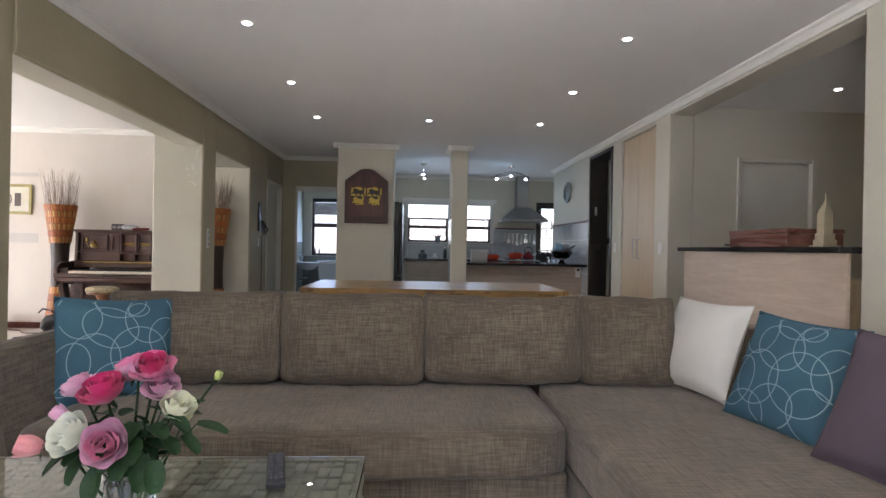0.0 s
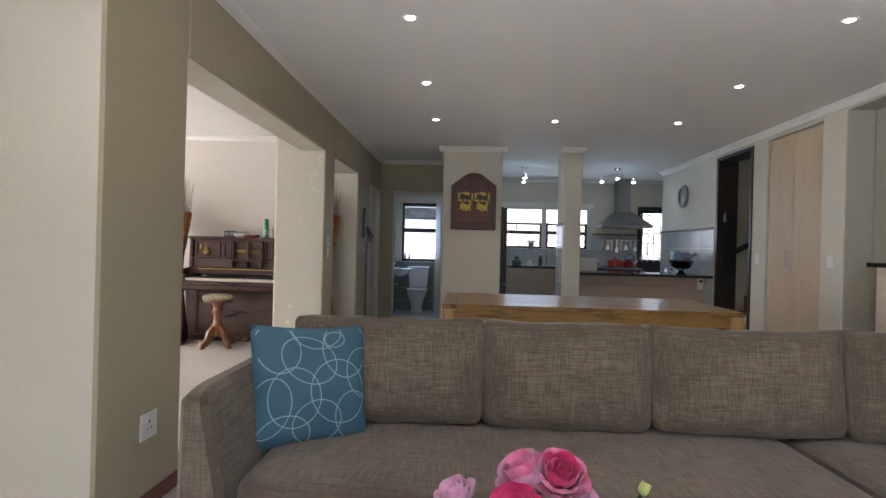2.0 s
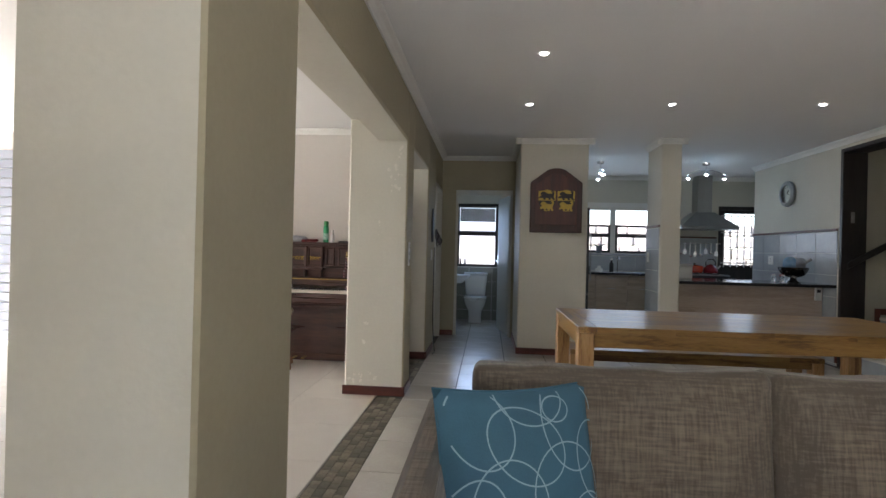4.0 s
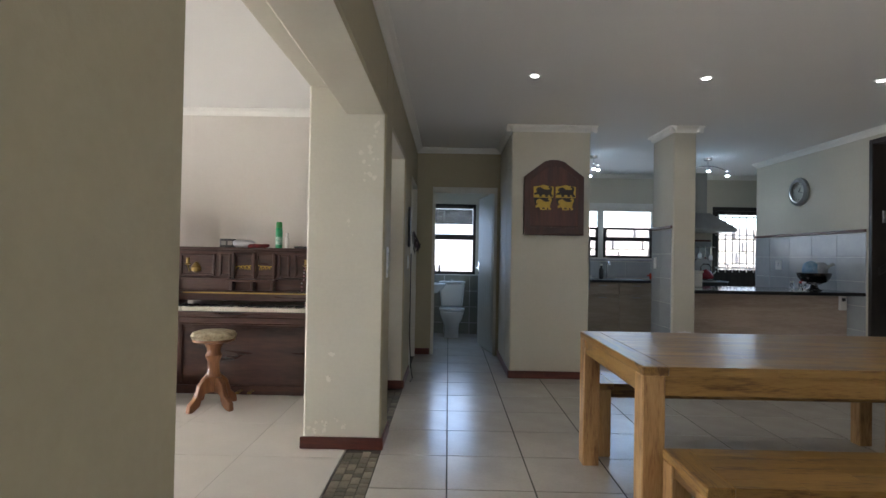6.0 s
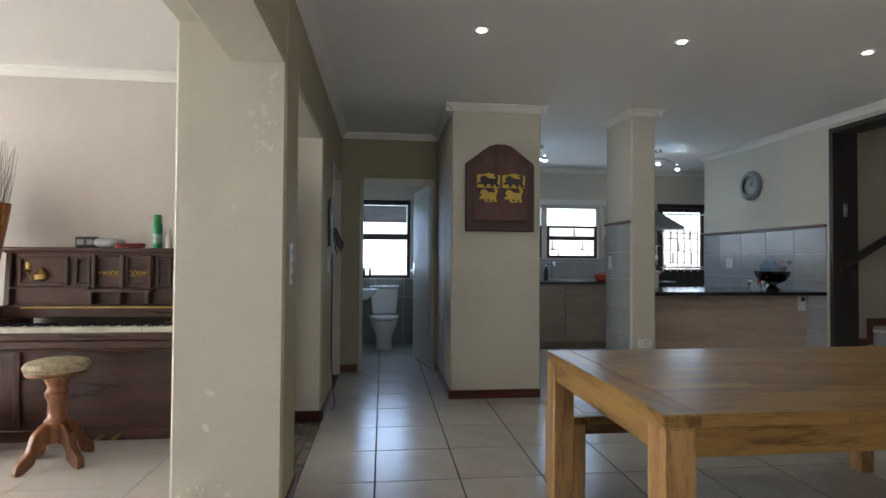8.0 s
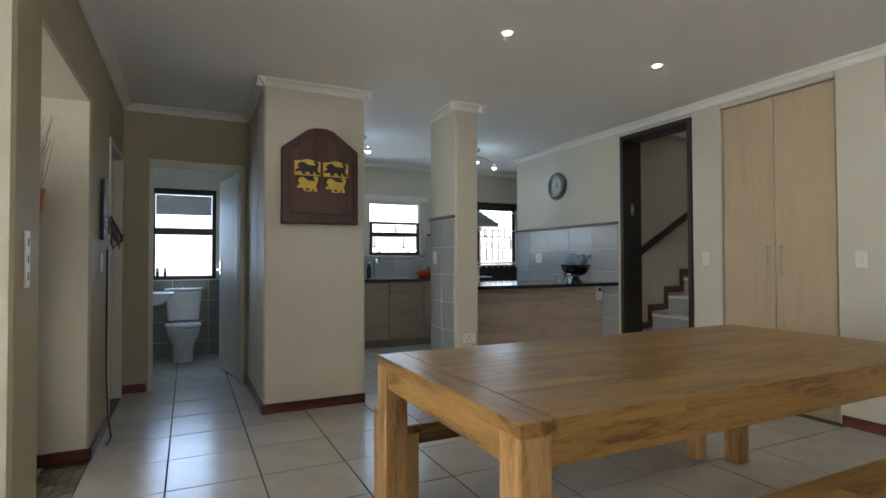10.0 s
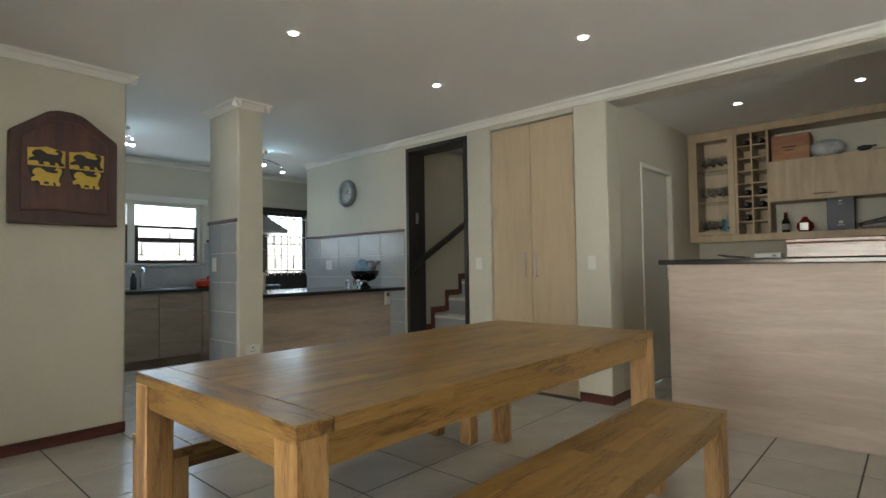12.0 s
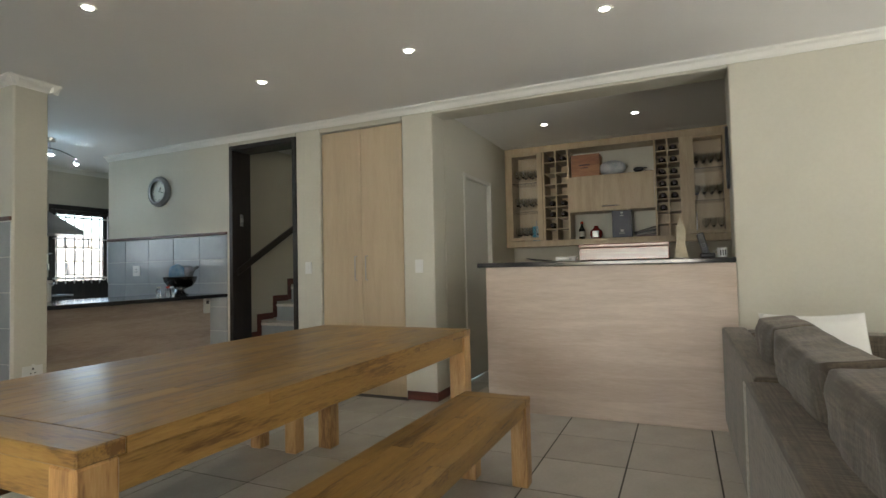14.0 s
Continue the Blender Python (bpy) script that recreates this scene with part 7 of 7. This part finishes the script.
# ---------------------------------------------------------------- outside
solid("ground", box((-300, -300, -0.45), (300, 300, -0.22)), M["ground"], "dry garden ground", "ground", kind=S)
rwall = thing("garden_wall", pose(-4.0, 14.6, -0.22), "pale rough stone retaining wall behind the house", "garden wall")
for r in range(8):
    x = random.uniform(-0.3, 0)
    while x < 12:
        w = random.uniform(0.35, 0.75)
        part("stone", box((x, random.uniform(-0.04, 0.02), 0.275 * r), (x + w - 0.025, 0.4, 0.275 * r + 0.255), 0.03), M["stone"], rwall)
        x += w
solid("outer_paving", box((-3, KY + 0.26, -0.22), (8, 14.6, -0.10)), M["outer"], "pale paved yard behind the house", "paving", kind=S)
solid("terrace", box((-13.5, -5, -0.22), (PX - 0.21, 9, -0.06)), M["outer"], "pale terrace outside the piano room", "terrace", kind=S)

# ---------------------------------------------------------------- peeling paint on the column
flk = surface("flaked_plaster", (0.72, 0.69, 0.60), (0.64, 0.60, 0.50), 0.8, 40, 120, 0.4)
for cx, cz, w, h, n_ in ((-1.29, 1.86, 0.05, 0.10, 9), (-1.25, 1.70, 0.03, 0.05, 4), (-1.50, 0.16, 0.10, 0.03, 9), (-1.60, 0.10, 0.03, 0.05, 4), (-1.47, 0.60, 0.02, 0.02, 2), (-1.50, 0.42, 0.02, 0.02, 2), (-1.38, 1.35, 0.03, 0.10, 4), (-1.24, 2.0, 0.03, 0.05, 3)):
    for _ in range(n_):
        x, z, r = cx + random.gauss(0, w * 0.5), cz + random.gauss(0, h * 0.5), random.uniform(0.006, 0.018)
        poly = [(x + r * random.uniform(0.5, 1.3) * math.cos(a), z + r * random.uniform(0.5, 1.5) * math.sin(a)) for a in [k * math.pi / 4 for k in range(8)]]
        solid("trim_paint_flake", prism(poly, "y", 5.9078 - random.uniform(0.0008, 0.0040), 5.9079), flk, "flake of peeling paint on the column", "paint flake", kind=S)

# ---------------------------------------------------------------- pieces of floors and walls, last
def share(name, bm, material):
    me = bpy.data.meshes.new(name)
    bm.to_mesh(me)
    bm.free()
    me.materials.append(material)
    return me


def piece(name, mesh, at, parent):
    ob = bpy.data.objects.new(name, mesh)
    scene.collection.objects.link(ob)
    ob.parent = parent
    ob.matrix_parent_inverse = parent.matrix_world.inverted()
    ob.location = at
    return ob


GX, GY = 0.4625, 0.4665
tile_mesh = share("tile", box((0.0042, 0.0042, -0.0035), (GX - 0.0042, GY - 0.0042, 0.0), 0.0012), M["tile"])
rest = bmesh.new()
floor = bpy.data.objects["floor"]
near, far = [], []
for i in range(-1, 13):
    for j in range(-20, 8):
        x, y = -0.755 + GX * i, 7.70 + GY * j
        if y < BACK - 0.3 or y > KY or (i >= 9 and (y < 2.4 or (5.7 < y < 9.8))):
            continue
        if i == -1:
            continue
        (near if (i < 9 and 2.6 < y) else far).append((x, y))
near.sort(key=lambda p: (p[0] - 0.6) ** 2 + (p[1] - 5.5) ** 2)
far += near[290:]
for x, y in near[:290]:
    piece("tile", tile_mesh, (x, y, 0.0), floor)
edge_mesh = share("tile", box((0.0, 0.0035, -0.0035), (0.405, GY - 0.0035, 0.0), 0.0012), M["tile"])
for j in range(-20, 8):
    y = 7.70 + GY * j
    if y > 2.4:
        piece("tile", edge_mesh, (-0.755 - 0.4085, y, 0.0), floor)
    else:
        far.append((-0.755 - GX + 0.05, y))
for x, y in far:
    bm_box(rest, (x + 0.0035, y + 0.0035, -0.0036), (x + GX - 0.0035, y + GY - 0.0035, -0.0001))
ob = link("tile_field", rest, M["tile"])
ob.parent = floor
tagged(ob, kind="stuff")

# pale tiles of the piano room
PG = 0.61
pt = share("tile", box((0.0018, 0.0018, -0.0028), (PG - 0.0018, PG - 0.0018, -0.0002), 0.0008), M["tile_pale"])
fp = bpy.data.objects["floor_piano_room"]
for i in range(1, 13):
    for j in range(-9, 4):
        x, y = -1.39 - PG * i, 5.76 + PG * j
        if y + PG > PY0 - 0.1 and y < PY and x > PX - 0.4:
            piece("tile", pt, (x, y, 0.0), fp)

# slate mosaic threshold
slate = [share("slate_chip", box((0.002, 0.002, -0.0035), (sx - 0.002, sy - 0.002, 0.0005), 0.001), M["slate"]) for sx, sy in ((0.0525, 0.06), (0.0525, 0.09), (0.0525, 0.045))]
sizes = (0.06, 0.09, 0.045)
for y0, y1 in ((3.41, 5.89), (6.26, 7.41)):
    for c in range(4):
        y = y0 - random.uniform(0, 0.05)
        while y < y1:
            k = random.randrange(3)
            if y + sizes[k] > y1:
                break
            piece("slate_chip", slate[k], (LX - 0.207 + 0.0525 * c, y, 0.0), floor)
            y += sizes[k]

# wall tiles: column side, kitchen wall, splashback, toilet
def wall_tiles(wall, axis, way, w, a0, a1, z0, z1, size=0.25, gap=0.005, wide=0.40, mat="wall_tile"):
    """Tiles on a wall plane; axis 'y' runs along y at x = w, 'x' along x at y = w; way: out of the wall."""
    par = bpy.data.objects[wall]
    t0, t1 = 0.0, 0.006
    lo, hi = (min(way * t0, way * t1), max(way * t0, way * t1))
    cache = {}
    z = z1
    while z > z0 + 0.03:
        zb = max(z0, z - size)
        a = a0
        while a < a1 - 0.02:
            b = min(a1, a + wide)
            k = (round(b - a, 3), round(z - zb, 3))
            if k not in cache:
                L, Hh = b - a - gap, z - zb - gap
                cache[k] = share("wall_tile", box((lo, 0, 0), (hi, L, Hh), 0.001) if axis == "y" else box((0, lo, 0), (L, hi, Hh), 0.001), M[mat])
            piece("wall_tile", cache[k], (w + way * 0.002, a, zb) if axis == "y" else (a, w + way * 0.002, zb), par)
            a = b
        z = zb


def grout_sheet(lo, hi):
    solid("trim_grout", box(lo, hi), M["wall_grout"], "pale grout bed of the wall tiles", "grout", kind=S)


grout_sheet((1.4728, 7.912, 0.0), (1.4748, 8.418, 1.534))
wall_tiles("wall_column", "y", -1, 1.475, 7.915, 8.42, 0.0, 1.532, wide=0.255)
grout_sheet((RX - 0.0022, 7.966, 0.0), (RX - 0.0002, 9.88, 1.534))
wall_tiles("wall_east", "y", -1, RX, 7.968, 9.882, 0.0, 1.532)
grout_sheet((2.53, KY - 0.0022, 0.92), (3.38, KY - 0.0002, 1.514))
wall_tiles("wall_kitchen_back", "x", -1, KY, 2.53, 3.38, 0.92, 1.513)
grout_sheet((0.03, KY - 0.0022, 0.92), (2.525, KY - 0.0002, 1.18))
wall_tiles("wall_kitchen_back", "x", -1, KY, 0.03, 2.525, 0.92, 1.18)
grout_sheet((LX - 0.05, KY - 0.0022, 0.0), (-0.14, KY - 0.0002, 0.925))
wall_tiles("wall_kitchen_back", "x", -1, KY, LX - 0.05, -0.14, 0.0, 0.925, mat="wc_tile")
grout_sheet((LX - 0.05, 9.295, 0.0), (LX - 0.0482, KY - 0.003, 1.20))
wall_tiles("wall_toilet_side", "y", 1, LX - 0.05, 9.296, KY - 0.01, 0.0, 1.19, mat="wc_tile")
grout_sheet((-0.1368, 9.295, 0.0), (-0.135, KY - 0.003, 1.20))
wall_tiles("wall_pillar", "y", -1, -0.135, 9.296, KY - 0.01, 0.0, 1.19, mat="wc_tile")
